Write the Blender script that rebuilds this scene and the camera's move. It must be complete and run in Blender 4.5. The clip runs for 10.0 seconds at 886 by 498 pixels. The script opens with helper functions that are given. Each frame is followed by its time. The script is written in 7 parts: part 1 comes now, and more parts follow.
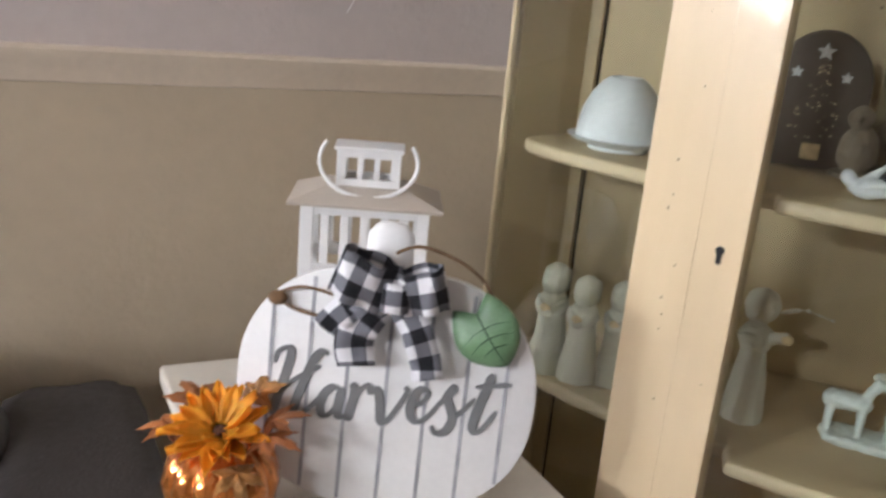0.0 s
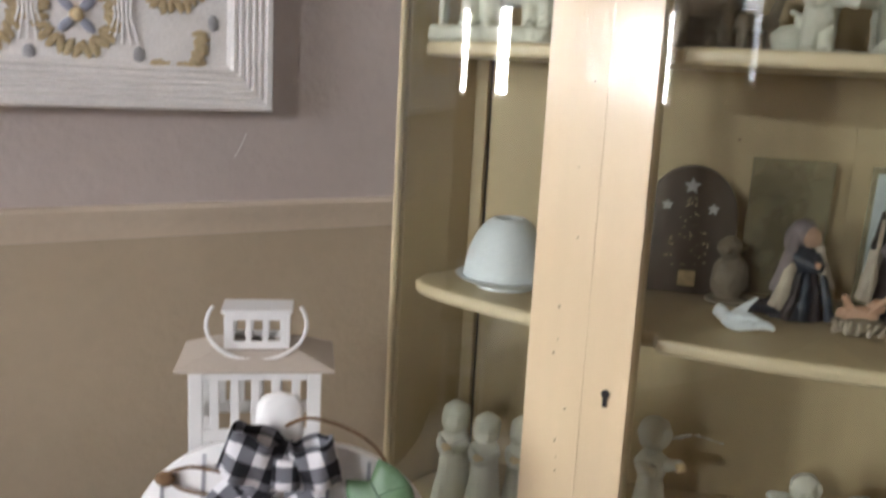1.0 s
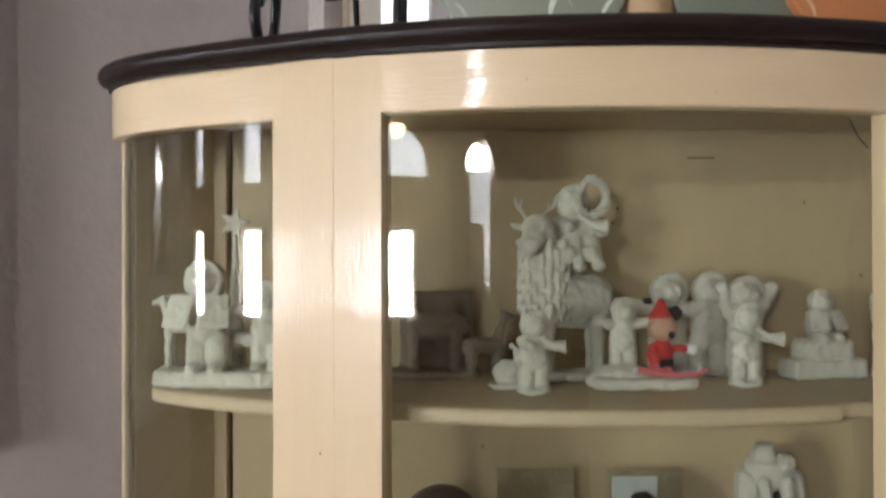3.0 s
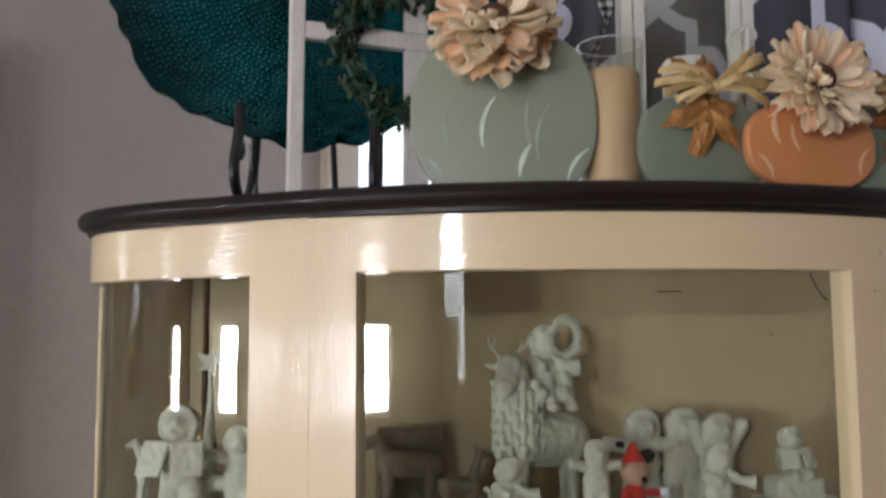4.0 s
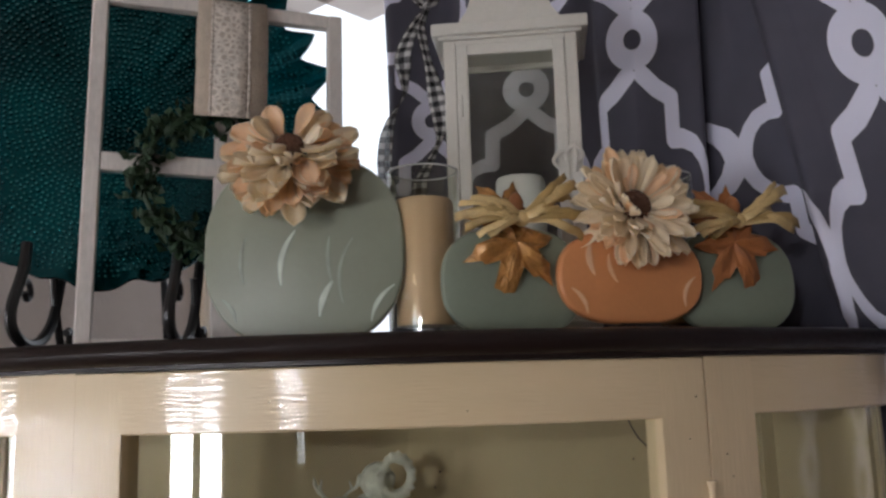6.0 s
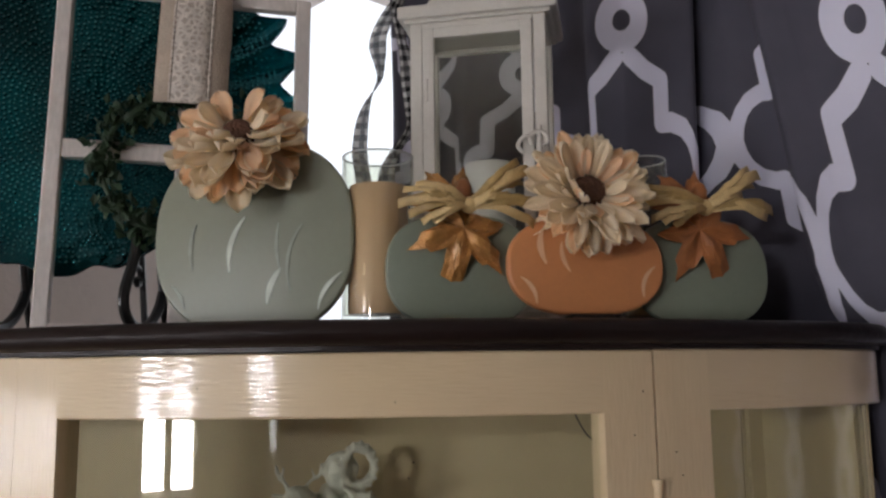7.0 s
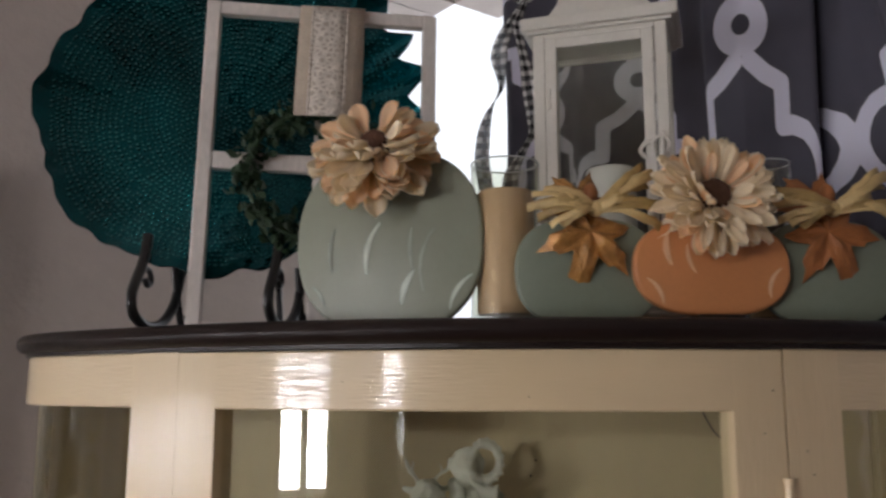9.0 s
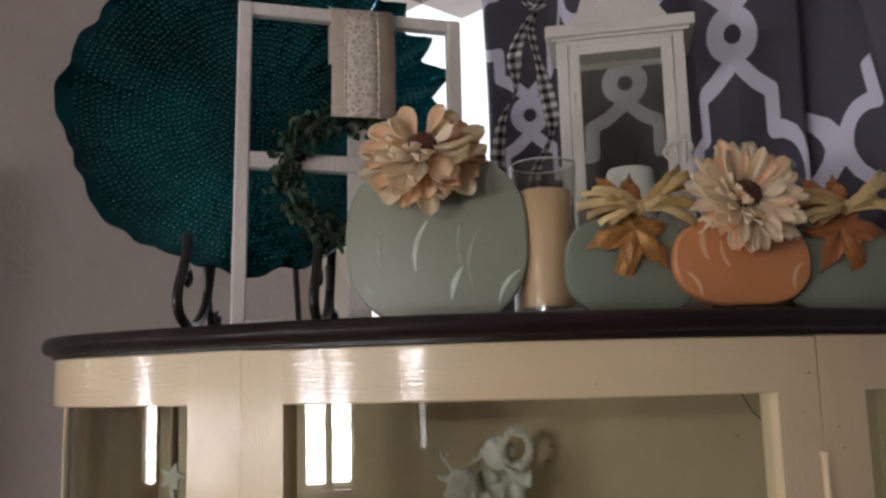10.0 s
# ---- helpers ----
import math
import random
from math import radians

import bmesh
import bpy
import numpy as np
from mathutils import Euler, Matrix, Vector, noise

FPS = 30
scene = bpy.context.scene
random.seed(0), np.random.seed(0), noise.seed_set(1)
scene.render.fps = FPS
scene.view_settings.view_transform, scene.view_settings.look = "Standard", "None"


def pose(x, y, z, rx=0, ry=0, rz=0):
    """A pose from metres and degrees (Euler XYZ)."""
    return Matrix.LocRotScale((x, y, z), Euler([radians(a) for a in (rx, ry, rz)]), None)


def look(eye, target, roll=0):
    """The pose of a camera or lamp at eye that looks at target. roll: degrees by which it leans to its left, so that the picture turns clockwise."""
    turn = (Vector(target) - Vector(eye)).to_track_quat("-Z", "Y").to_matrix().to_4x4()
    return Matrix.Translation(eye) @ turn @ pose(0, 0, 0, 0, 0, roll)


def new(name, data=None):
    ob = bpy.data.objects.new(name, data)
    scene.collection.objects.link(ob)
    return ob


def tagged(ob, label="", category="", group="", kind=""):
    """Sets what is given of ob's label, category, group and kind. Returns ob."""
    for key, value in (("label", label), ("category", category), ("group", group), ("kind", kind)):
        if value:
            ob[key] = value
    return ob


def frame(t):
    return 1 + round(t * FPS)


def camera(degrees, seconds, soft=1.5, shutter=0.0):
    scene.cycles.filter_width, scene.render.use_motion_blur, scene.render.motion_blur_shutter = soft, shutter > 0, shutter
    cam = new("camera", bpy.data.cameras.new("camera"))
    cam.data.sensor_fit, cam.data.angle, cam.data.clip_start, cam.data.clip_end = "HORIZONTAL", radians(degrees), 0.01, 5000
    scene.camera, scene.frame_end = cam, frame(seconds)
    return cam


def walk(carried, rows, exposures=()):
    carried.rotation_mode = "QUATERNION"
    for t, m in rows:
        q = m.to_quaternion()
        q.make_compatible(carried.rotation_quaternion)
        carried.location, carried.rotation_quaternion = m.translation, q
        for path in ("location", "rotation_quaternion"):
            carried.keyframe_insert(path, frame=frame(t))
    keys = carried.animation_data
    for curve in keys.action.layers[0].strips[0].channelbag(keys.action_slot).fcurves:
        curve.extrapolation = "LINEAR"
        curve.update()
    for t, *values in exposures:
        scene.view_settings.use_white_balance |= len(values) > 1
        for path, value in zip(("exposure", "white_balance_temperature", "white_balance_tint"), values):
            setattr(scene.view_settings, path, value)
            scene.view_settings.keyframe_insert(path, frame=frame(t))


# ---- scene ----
cam = camera(54.0, 10.0, soft=2.5, shutter=0.4)
METRES, EYE, TILT, LEAN, TURN = 1.0, 1.1, 0.0, 0.0, 17.9
ROWS = [
    (0.0, 0.0, 0.0, 0.0, 1.54, -16.88, -5.1),
    (0.5, 0.0112, 0.0013, 0.0313, -2.21, -14.38, -4.38),
    (1.0, 0.0246, 0.0092, 0.078, -4.56, -11.27, -2.94),
    (1.5, 0.0435, 0.0186, 0.1351, -7.79, -7.78, -0.86),
    (2.0, 0.0796, 0.0328, 0.1805, -12.93, -4.64, 0.15),
    (2.5, 0.0898, 0.0413, 0.2183, -16.69, -2.04, 0.19),
    (4.0, 0.087, 0.0176, 0.3295, -19.75, 5.33, 0.37),
    (4.5, 0.0908, 0.0087, 0.3561, -21.46, 7.65, 0.79),
    (5.0, 0.1139, 0.0068, 0.3787, -22.84, 8.48, 1.04),
    (5.5, 0.1884, 0.0066, 0.4018, -22.15, 8.74, 1.36),
    (6.0, 0.2714, -0.0002, 0.4129, -20.4, 9.0, 1.7),
    (7.5, 0.4188, -0.0263, 0.4094, -13.04, 8.01, 0.3),
    (8.0, 0.4391, -0.0333, 0.4044, -10.32, 7.88, 0.28),
    (8.5, 0.4187, -0.0434, 0.4028, -9.71, 8.57, 0.14),
    (9.0, 0.3473, -0.0434, 0.4014, -9.52, 8.98, -0.01),
    (9.5, 0.2644, -0.0452, 0.4021, -10.96, 8.63, 0.48),
    (10.0, 0.1949, -0.0475, 0.401, -15.97, 8.5, 1.49),
]
# stops, kelvin and tint: the camera stops down and warms a little as it rises to the windows
EXPOSURES = [(0.0, 1.21, 5900, 10), (0.5, 1.20, 5900, 10), (1.0, 1.06, 6000, 10), (1.5, 0.97, 6050, 10), (2.0, 0.64, 6100, 10), (2.5, 0.92, 6150, 10), (4.0, 0.68, 5950, 9), (4.5, 0.48, 5950, 9), (5.0, 0.42, 5950, 9), (6.0, 0.28, 6100, 10), (7.5, 0.27, 6250, 12), (10.0, 0.21, 6300, 12)]
walk(cam, [(t, pose(0, 0, EYE, TILT, LEAN, TURN) @ pose(METRES * x, METRES * y, METRES * z, 90 + pitch, roll, yaw)) for t, x, y, z, yaw, pitch, roll in ROWS], EXPOSURES)

# ---- frames of reference: the two walls meet in a corner behind the cabinet ----
CORNER = Vector((0.115, 1.785, 0.0))
DIAG = math.sqrt(0.5)


def wall_frame(along, inward):
    m = Matrix.Identity(4)
    m.col[0][:3], m.col[1][:3], m.col[3][:3] = along, inward, CORNER
    return m


LEFT = wall_frame((-DIAG, -DIAG, 0), (DIAG, -DIAG, 0))     # picture wall: a runs away from the corner, d into the room
RIGHT = wall_frame((DIAG, -DIAG, 0), (-DIAG, -DIAG, 0))    # curtain wall
ROOM_A, ROOM_B, CEIL = 3.23, 3.6, 2.6                        # length of the picture wall, of the curtain wall, height

# ---- world and light ----
world = bpy.data.worlds.new("sky")
scene.world = world
world.use_nodes = True
wn = world.node_tree
sky = wn.nodes.new("ShaderNodeTexSky")
sky.sky_type, sky.sun_disc, sky.sun_elevation, sky.sun_rotation = "NISHITA", False, radians(40), radians(200)
wn.links.new(sky.outputs[0], wn.nodes["Background"].inputs[0])
wn.nodes["Background"].inputs[1].default_value = 0.12


def area(name, m, w, h, watts, colour=(1, 1, 1)):
    lamp = bpy.data.lights.new(name, "AREA")
    lamp.shape, lamp.size, lamp.size_y, lamp.energy, lamp.color = "RECTANGLE", w, h, watts, colour
    ob = new(name, lamp)
    ob.matrix_world = m
    return ob


def at(frame_m, a, d, z):
    return frame_m @ Vector((a, d, z))


# windows of the room, as (a0, a1, z0, z1): in the picture wall, the curtain wall and the two walls behind the camera
WIN_LEFT = (0.0, 0.212, 0.9, 2.3)
WIN_RIGHT = (0.0, 1.25, 0.9, 2.3)
WIN_FAR = [(-1.34, -1.22), (-0.84, -0.71), (-0.33, -0.19), (0.72, 0.96), (1.00, 1.24)]
SASH_LO, SASH_HI = (1.10, 1.47), (1.62, 1.95)
WIN_FAN = (0.60, 1.38, 1.645, 1.86)
WIN_ARCH = (1.78, 2.14, 1.20, 1.84)
FAR_HOLES = [(a, b, *SASH_LO) for a, b in WIN_FAR] + [(a, b, *SASH_HI) for a, b in WIN_FAR if a < 0] + [WIN_FAN]
LEFT_END = 1.56                                             # the picture wall stops here and the room widens
WIDE = -1.55
for a0, a1 in WIN_FAR:
    z0, z1 = SASH_LO
    eye = at(RIGHT, (a0 + a1) / 2, ROOM_A + 0.10, (z0 + z1) / 2)
    area("window_light", look(eye, at(RIGHT, (a0 + a1) / 2, 0, (z0 + z1) / 2 - 0.2)), a1 - a0, z1 - z0, 8.5 if a0 > 0 else 10.0, (1.0, 0.96, 0.945))
area("window_light", look(at(RIGHT, 1.96, ROOM_A + 0.10, 1.765), at(RIGHT, 1.6, 0, 1.2)), 0.26, 0.11, 10.0, (1.0, 0.96, 0.945)).data.shape = "ELLIPSE"
area("window_light", look(at(RIGHT, 0.35, -0.22, 1.6), at(RIGHT, 0.35, 2.0, 1.2)), 0.6, 1.3, 0.22, (1.0, 0.97, 0.95))
area("window_light", look(at(LEFT, 0.10, -0.20, 1.6), at(LEFT, 0.3, 2.0, 1.2)), 0.16, 1.2, 0.4, (1.0, 0.97, 0.95))
# ---- materials ----
def material(name, colour, rough=0.6, metal=0.0, vary=0.06, scale=8.0, bump=0.0, bump_scale=60.0, fine=0.03, spec=0.5, coat=0.0, stretch=(1, 1, 1), wear=None, trans=0.0, bump_detail=4, coat_rough=0.03):
    """A principled surface with variation at two scales, fine relief and, if given, worn patches of another colour."""
    m = bpy.data.materials.new(name)
    m.use_nodes = True
    nt = m.node_tree
    b = nt.nodes["Principled BSDF"]
    b.inputs["Roughness"].default_value, b.inputs["Metallic"].default_value = rough, metal
    b.inputs["Specular IOR Level"].default_value, b.inputs["Coat Weight"].default_value = spec, coat
    b.inputs["Transmission Weight"].default_value, b.inputs["Coat Roughness"].default_value = trans, coat_rough
    co = nt.nodes.new("ShaderNodeTexCoord")
    mp = nt.nodes.new("ShaderNodeMapping")
    mp.inputs["Scale"].default_value = stretch
    nt.links.new(co.outputs["Object"], mp.inputs[0])

    def noise_tex(s, detail):
        n = nt.nodes.new("ShaderNodeTexNoise")
        n.inputs["Scale"].default_value, n.inputs["Detail"].default_value = s, detail
        nt.links.new(mp.outputs[0], n.inputs["Vector"])
        return n

    def ramp(src, lo, hi, a, c):
        r = nt.nodes.new("ShaderNodeMapRange")
        r.inputs[1].default_value, r.inputs[2].default_value, r.inputs[3].default_value, r.inputs[4].default_value = lo, hi, a, c
        nt.links.new(src, r.inputs[0])
        return r.outputs[0]

    big, small = noise_tex(scale, 4), noise_tex(scale * 14, 3)
    v1, v2 = ramp(big.outputs[0], 0.3, 0.7, 1 - vary, 1 + vary), ramp(small.outputs[0], 0.3, 0.7, 1 - fine, 1 + fine)
    mul = nt.nodes.new("ShaderNodeMath")
    mul.operation = "MULTIPLY"
    nt.links.new(v1, mul.inputs[0]), nt.links.new(v2, mul.inputs[1])
    tint = nt.nodes.new("ShaderNodeVectorMath")
    tint.operation = "SCALE"
    tint.inputs[0].default_value = colour
    nt.links.new(mul.outputs[0], tint.inputs["Scale"])
    out = tint.outputs[0]
    if wear:
        wc, amount, ws = wear
        n = noise_tex(ws, 6)
        f = ramp(n.outputs[0], 1 - amount, 1 - amount + 0.04, 0, 1)
        mix = nt.nodes.new("ShaderNodeMix")
        mix.data_type = "RGBA"
        nt.links.new(f, mix.inputs[0]), nt.links.new(out, mix.inputs[6])
        mix.inputs[7].default_value = (*wc, 1)
        out = mix.outputs[2]
    nt.links.new(out, b.inputs["Base Color"])
    nt.links.new(ramp(small.outputs[0], 0.3, 0.7, max(rough - 0.06, 0), min(rough + 0.06, 1)), b.inputs["Roughness"])
    if bump:
        n = noise_tex(bump_scale, bump_detail)
        bp = nt.nodes.new("ShaderNodeBump")
        bp.inputs["Strength"].default_value, bp.inputs["Distance"].default_value = 1.0, bump
        nt.links.new(n.outputs[0], bp.inputs["Height"])
        nt.links.new(bp.outputs[0], b.inputs["Normal"]), nt.links.new(bp.outputs[0], b.inputs["Coat Normal"])
    return m


def glow(name, colour, strength):
    m = bpy.data.materials.new(name)
    m.use_nodes = True
    nt = m.node_tree
    nt.nodes.remove(nt.nodes["Principled BSDF"])
    e = nt.nodes.new("ShaderNodeEmission")
    e.inputs[0].default_value, e.inputs[1].default_value = (*colour, 1), strength
    nt.links.new(e.outputs[0], nt.nodes["Material Output"].inputs[0])
    return m


def clear(name, colour=(1, 1, 1), rough=0.0):
    """Thin clear glass: sees through, with a gloss that rises towards grazing angles."""
    m = bpy.data.materials.new(name)
    m.use_nodes = True
    nt = m.node_tree
    nt.nodes.remove(nt.nodes["Principled BSDF"])
    t, g, mix, f = (nt.nodes.new("ShaderNode" + k) for k in ("BsdfTransparent", "BsdfGlossy", "MixShader", "LayerWeight"))
    t.inputs[0].default_value = (*colour, 1)
    g.inputs["Roughness"].default_value = rough
    f.inputs[0].default_value = 0.5
    p, k = nt.nodes.new("ShaderNodeMath"), nt.nodes.new("ShaderNodeMath")
    p.operation, k.operation = "POWER", "MULTIPLY_ADD"
    p.inputs[1].default_value, k.inputs[1].default_value, k.inputs[2].default_value = 5.0, 0.92, 0.07
    nt.links.new(f.outputs["Facing"], p.inputs[0]), nt.links.new(p.outputs[0], k.inputs[0])
    nt.links.new(k.outputs[0], mix.inputs[0]), nt.links.new(t.outputs[0], mix.inputs[1]), nt.links.new(g.outputs[0], mix.inputs[2])
    nt.links.new(mix.outputs[0], nt.nodes["Material Output"].inputs[0])
    return m


WALL_UP = material("wall_paint_mauve", (0.515, 0.445, 0.405), 0.7, vary=0.05, scale=3, bump=0.0018, bump_scale=80, fine=0.03)
WALL_LOW = material("wall_paint_beige", (0.49, 0.40, 0.28), 0.7, vary=0.05, scale=3, bump=0.0012, bump_scale=90)
TRIM = material("trim_paint", (0.62, 0.52, 0.40), 0.45, vary=0.04, scale=6, bump=0.0004)
CEILING = material("ceiling_paint", (0.76, 0.72, 0.67), 0.9, vary=0.03, scale=2, bump=0.002, bump_scale=150)
FLOOR = material("floor_wood", (0.20, 0.12, 0.07), 0.4, vary=0.2, scale=2, stretch=(1, 8, 1))
CREAM = material("cream_enamel", (0.70, 0.55, 0.345), 0.34, vary=0.04, scale=4, bump=0.00050, bump_scale=380, bump_detail=1.5, coat_rough=0.08, fine=0.02, spec=0.4, coat=0.45, stretch=(1, 1, 0.12), wear=((0.26, 0.17, 0.09), 0.17, 280))
CREAM_H = material("cream_enamel_brushed_across", (0.70, 0.55, 0.345), 0.34, vary=0.04, scale=4, bump=0.00036, bump_scale=400, bump_detail=1.5, coat_rough=0.06, fine=0.02, spec=0.4, coat=1.0, stretch=(0.12, 0.12, 1), wear=((0.26, 0.17, 0.09), 0.19, 280))
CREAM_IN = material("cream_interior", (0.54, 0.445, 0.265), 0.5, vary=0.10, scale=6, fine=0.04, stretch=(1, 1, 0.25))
# brown of the shelf tops, partly the shade between shelves put into colour
SHELF_TOP = material("shaded_brown_shelf_top", (0.46, 0.38, 0.235), 0.45, vary=0.12, scale=7, fine=0.06, stretch=(0.3, 1, 1))
SHELF = material("shelf_paint", (0.60, 0.51, 0.34), 0.35, vary=0.05, scale=6)
# stain of the top board; also the shade drawn in the left back gap
DARK_WOOD_AND_GAP = material("dark_stained_wood_and_gap", (0.014, 0.008, 0.007), 0.34, vary=0.3, scale=6, stretch=(0.4, 3, 3), bump=0.0006, bump_scale=50, spec=0.3)
GLASS = clear("window_glass")
PANE = clear("cabinet_glass", (0.95, 0.96, 0.92))
WHITE = material("white_paint", (0.78, 0.77, 0.75), 0.5, vary=0.04, scale=12, fine=0.02)
WHITE_WORN = material("whitewashed_wood", (0.62, 0.57, 0.53), 0.7, vary=0.12, scale=20, fine=0.08, stretch=(1, 1, 0.3), bump=0.0005)
LANTERN_W = material("lantern_paint", (0.60, 0.57, 0.51), 0.5, vary=0.05, scale=14)
PORCELAIN = material("porcelain_bisque", (0.60, 0.61, 0.52), 0.6, vary=0.05, scale=25, bump=0.0006, bump_scale=400)
# white porcelain with the blue of the reflected sky put into its colour
PORCELAIN_W = material("sky_tinted_porcelain", (0.66, 0.72, 0.76), 0.45, vary=0.04, scale=30, bump=0.0012, bump_scale=140)
SAGE = material("sage_paint", (0.260, 0.276, 0.210), 0.38, vary=0.05, scale=15, fine=0.02)
SAGE_DARK = material("deep_sage_paint", (0.188, 0.214, 0.160), 0.45, vary=0.05, scale=15)
ORANGE = material("orange_paint", (0.55, 0.225, 0.085), 0.4, vary=0.06, scale=15)
BLACK = material("black_iron", (0.012, 0.011, 0.011), 0.35, vary=0.2, scale=30)
WAX = material("ivory_wax", (0.66, 0.45, 0.27), 0.5, vary=0.06, scale=10)
PETAL = material("cream_petal", (0.97, 0.87, 0.69), 0.7, vary=0.08, scale=30, fine=0.06)
PETAL_P = material("peach_petal", (0.98, 0.77, 0.55), 0.7, vary=0.15, scale=30, fine=0.06)
SEED = material("brown_flower_centre", (0.10, 0.045, 0.025), 0.9, vary=0.3, scale=60, bump=0.002, bump_scale=300)
RAFFIA_D = material("raffia_dark", (0.40, 0.27, 0.10), 0.5, vary=0.25, scale=45, fine=0.15)
RAFFIA = material("raffia", (0.58, 0.42, 0.19), 0.5, vary=0.2, scale=40, fine=0.12)
LEAF_FALL = material("autumn_leaf", (0.42, 0.20, 0.055), 0.22, metal=0.35, vary=0.45, scale=45, fine=0.15, coat=0.5, bump=0.003, bump_scale=110)
LEAF_RUST = material("rust_leaf", (0.33, 0.12, 0.035), 0.5, vary=0.3, scale=30, fine=0.1)
LEAF_GREEN = material("green_leaf", (0.15, 0.26, 0.135), 0.40, vary=0.25, scale=25, fine=0.08)
BOXWOOD = material("boxwood_leaf", (0.016, 0.040, 0.014), 0.6, vary=0.5, scale=60)
BURLAP = material("burlap", (0.46, 0.38, 0.30), 0.95, vary=0.1, scale=40, bump=0.0015, bump_scale=700, fine=0.12)
LACE = material("lace", (0.66, 0.60, 0.53), 0.9, vary=0.18, scale=120, bump=0.001, bump_scale=500, fine=0.12)
LETTER = material("grey_lettering", (0.17, 0.17, 0.17), 0.6, vary=0.1, scale=40)
STRIPE = material("grey_plank_line", (0.36, 0.36, 0.38), 0.7, vary=0.3, scale=40)
TWINE = material("twine", (0.17, 0.10, 0.05), 0.9, vary=0.2, scale=80, bump=0.001, bump_scale=500)
SOFA = material("grey_leather", (0.052, 0.046, 0.044), 0.5, vary=0.12, scale=6, bump=0.0015, bump_scale=160)
SOFA_DARK = material("brown_upholstery", (0.036, 0.029, 0.026), 0.7, vary=0.1, scale=8, bump=0.001, bump_scale=300)
COPPER = material("orange_lustre_glass", (0.75, 0.27, 0.06), 0.12, metal=0.75, vary=0.25, scale=25, coat=0.5)
SUNFLOWER = material("yellow_petal", (0.86, 0.44, 0.025), 0.6, vary=0.25, scale=40, fine=0.1)


def openwork(m, hole, scale):
    """Darkens the gaps of a lace: the ground shows between the threads of a cellular pattern."""
    nt = m.node_tree
    b = nt.nodes["Principled BSDF"]
    co, vo, r, mix = (nt.nodes.new("ShaderNode" + k) for k in ("TexCoord", "TexVoronoi", "MapRange", "Mix"))
    vo.feature, mix.data_type = "DISTANCE_TO_EDGE", "RGBA"
    vo.inputs["Scale"].default_value = scale
    r.inputs[1].default_value, r.inputs[2].default_value = 0.10, 0.24
    nt.links.new(co.outputs["Object"], vo.inputs["Vector"]), nt.links.new(vo.outputs["Distance"], r.inputs[0])
    nt.links.new(r.outputs[0], mix.inputs[0]), nt.links.new(b.inputs["Base Color"].links[0].from_socket, mix.inputs[6])
    mix.inputs[7].default_value = (*hole, 1)
    nt.links.new(mix.outputs[2], b.inputs["Base Color"])


openwork(LACE, (0.44, 0.38, 0.32), 150.0)


def check_fabric(name, pale, mid, dark, size, rough=0.9):
    """Woven gingham: pale, mid and dark squares, from the cloth's own UV in metres."""
    m = material(name, pale, rough, vary=0.05, scale=60, bump=0.0004, bump_scale=900)
    nt = m.node_tree
    b = nt.nodes["Principled BSDF"]
    uv = nt.nodes.new("ShaderNodeUVMap")
    sep = nt.nodes.new("ShaderNodeSeparateXYZ")
    nt.links.new(uv.outputs[0], sep.inputs[0])
    waves = []
    for i in (0, 1):
        w = nt.nodes.new("ShaderNodeMath")
        w.operation = "PINGPONG"
        w.inputs[1].default_value = size
        c = nt.nodes.new("ShaderNodeMath")
        c.operation = "GREATER_THAN"
        c.inputs[1].default_value = size / 2
        nt.links.new(sep.outputs[i], w.inputs[0]), nt.links.new(w.outputs[0], c.inputs[0])
        waves.append(c)
    add = nt.nodes.new("ShaderNodeMath")
    add.operation = "ADD"
    nt.links.new(waves[0].outputs[0], add.inputs[0]), nt.links.new(waves[1].outputs[0], add.inputs[1])
    half = nt.nodes.new("ShaderNodeMath")
    half.operation = "MULTIPLY"
    half.inputs[1].default_value = 0.5
    nt.links.new(add.outputs[0], half.inputs[0])
    r = nt.nodes.new("ShaderNodeValToRGB")
    r.color_ramp.interpolation = "CONSTANT"
    r.color_ramp.elements[0].color, r.color_ramp.elements[1].color = (*pale, 1), (*dark, 1)
    r.color_ramp.elements[1].position = 0.75
    e = r.color_ramp.elements.new(0.25)
    e.color = (*mid, 1)
    nt.links.new(half.outputs[0], r.inputs[0])
    nt.links.new(r.outputs[0], b.inputs["Base Color"])
    return m


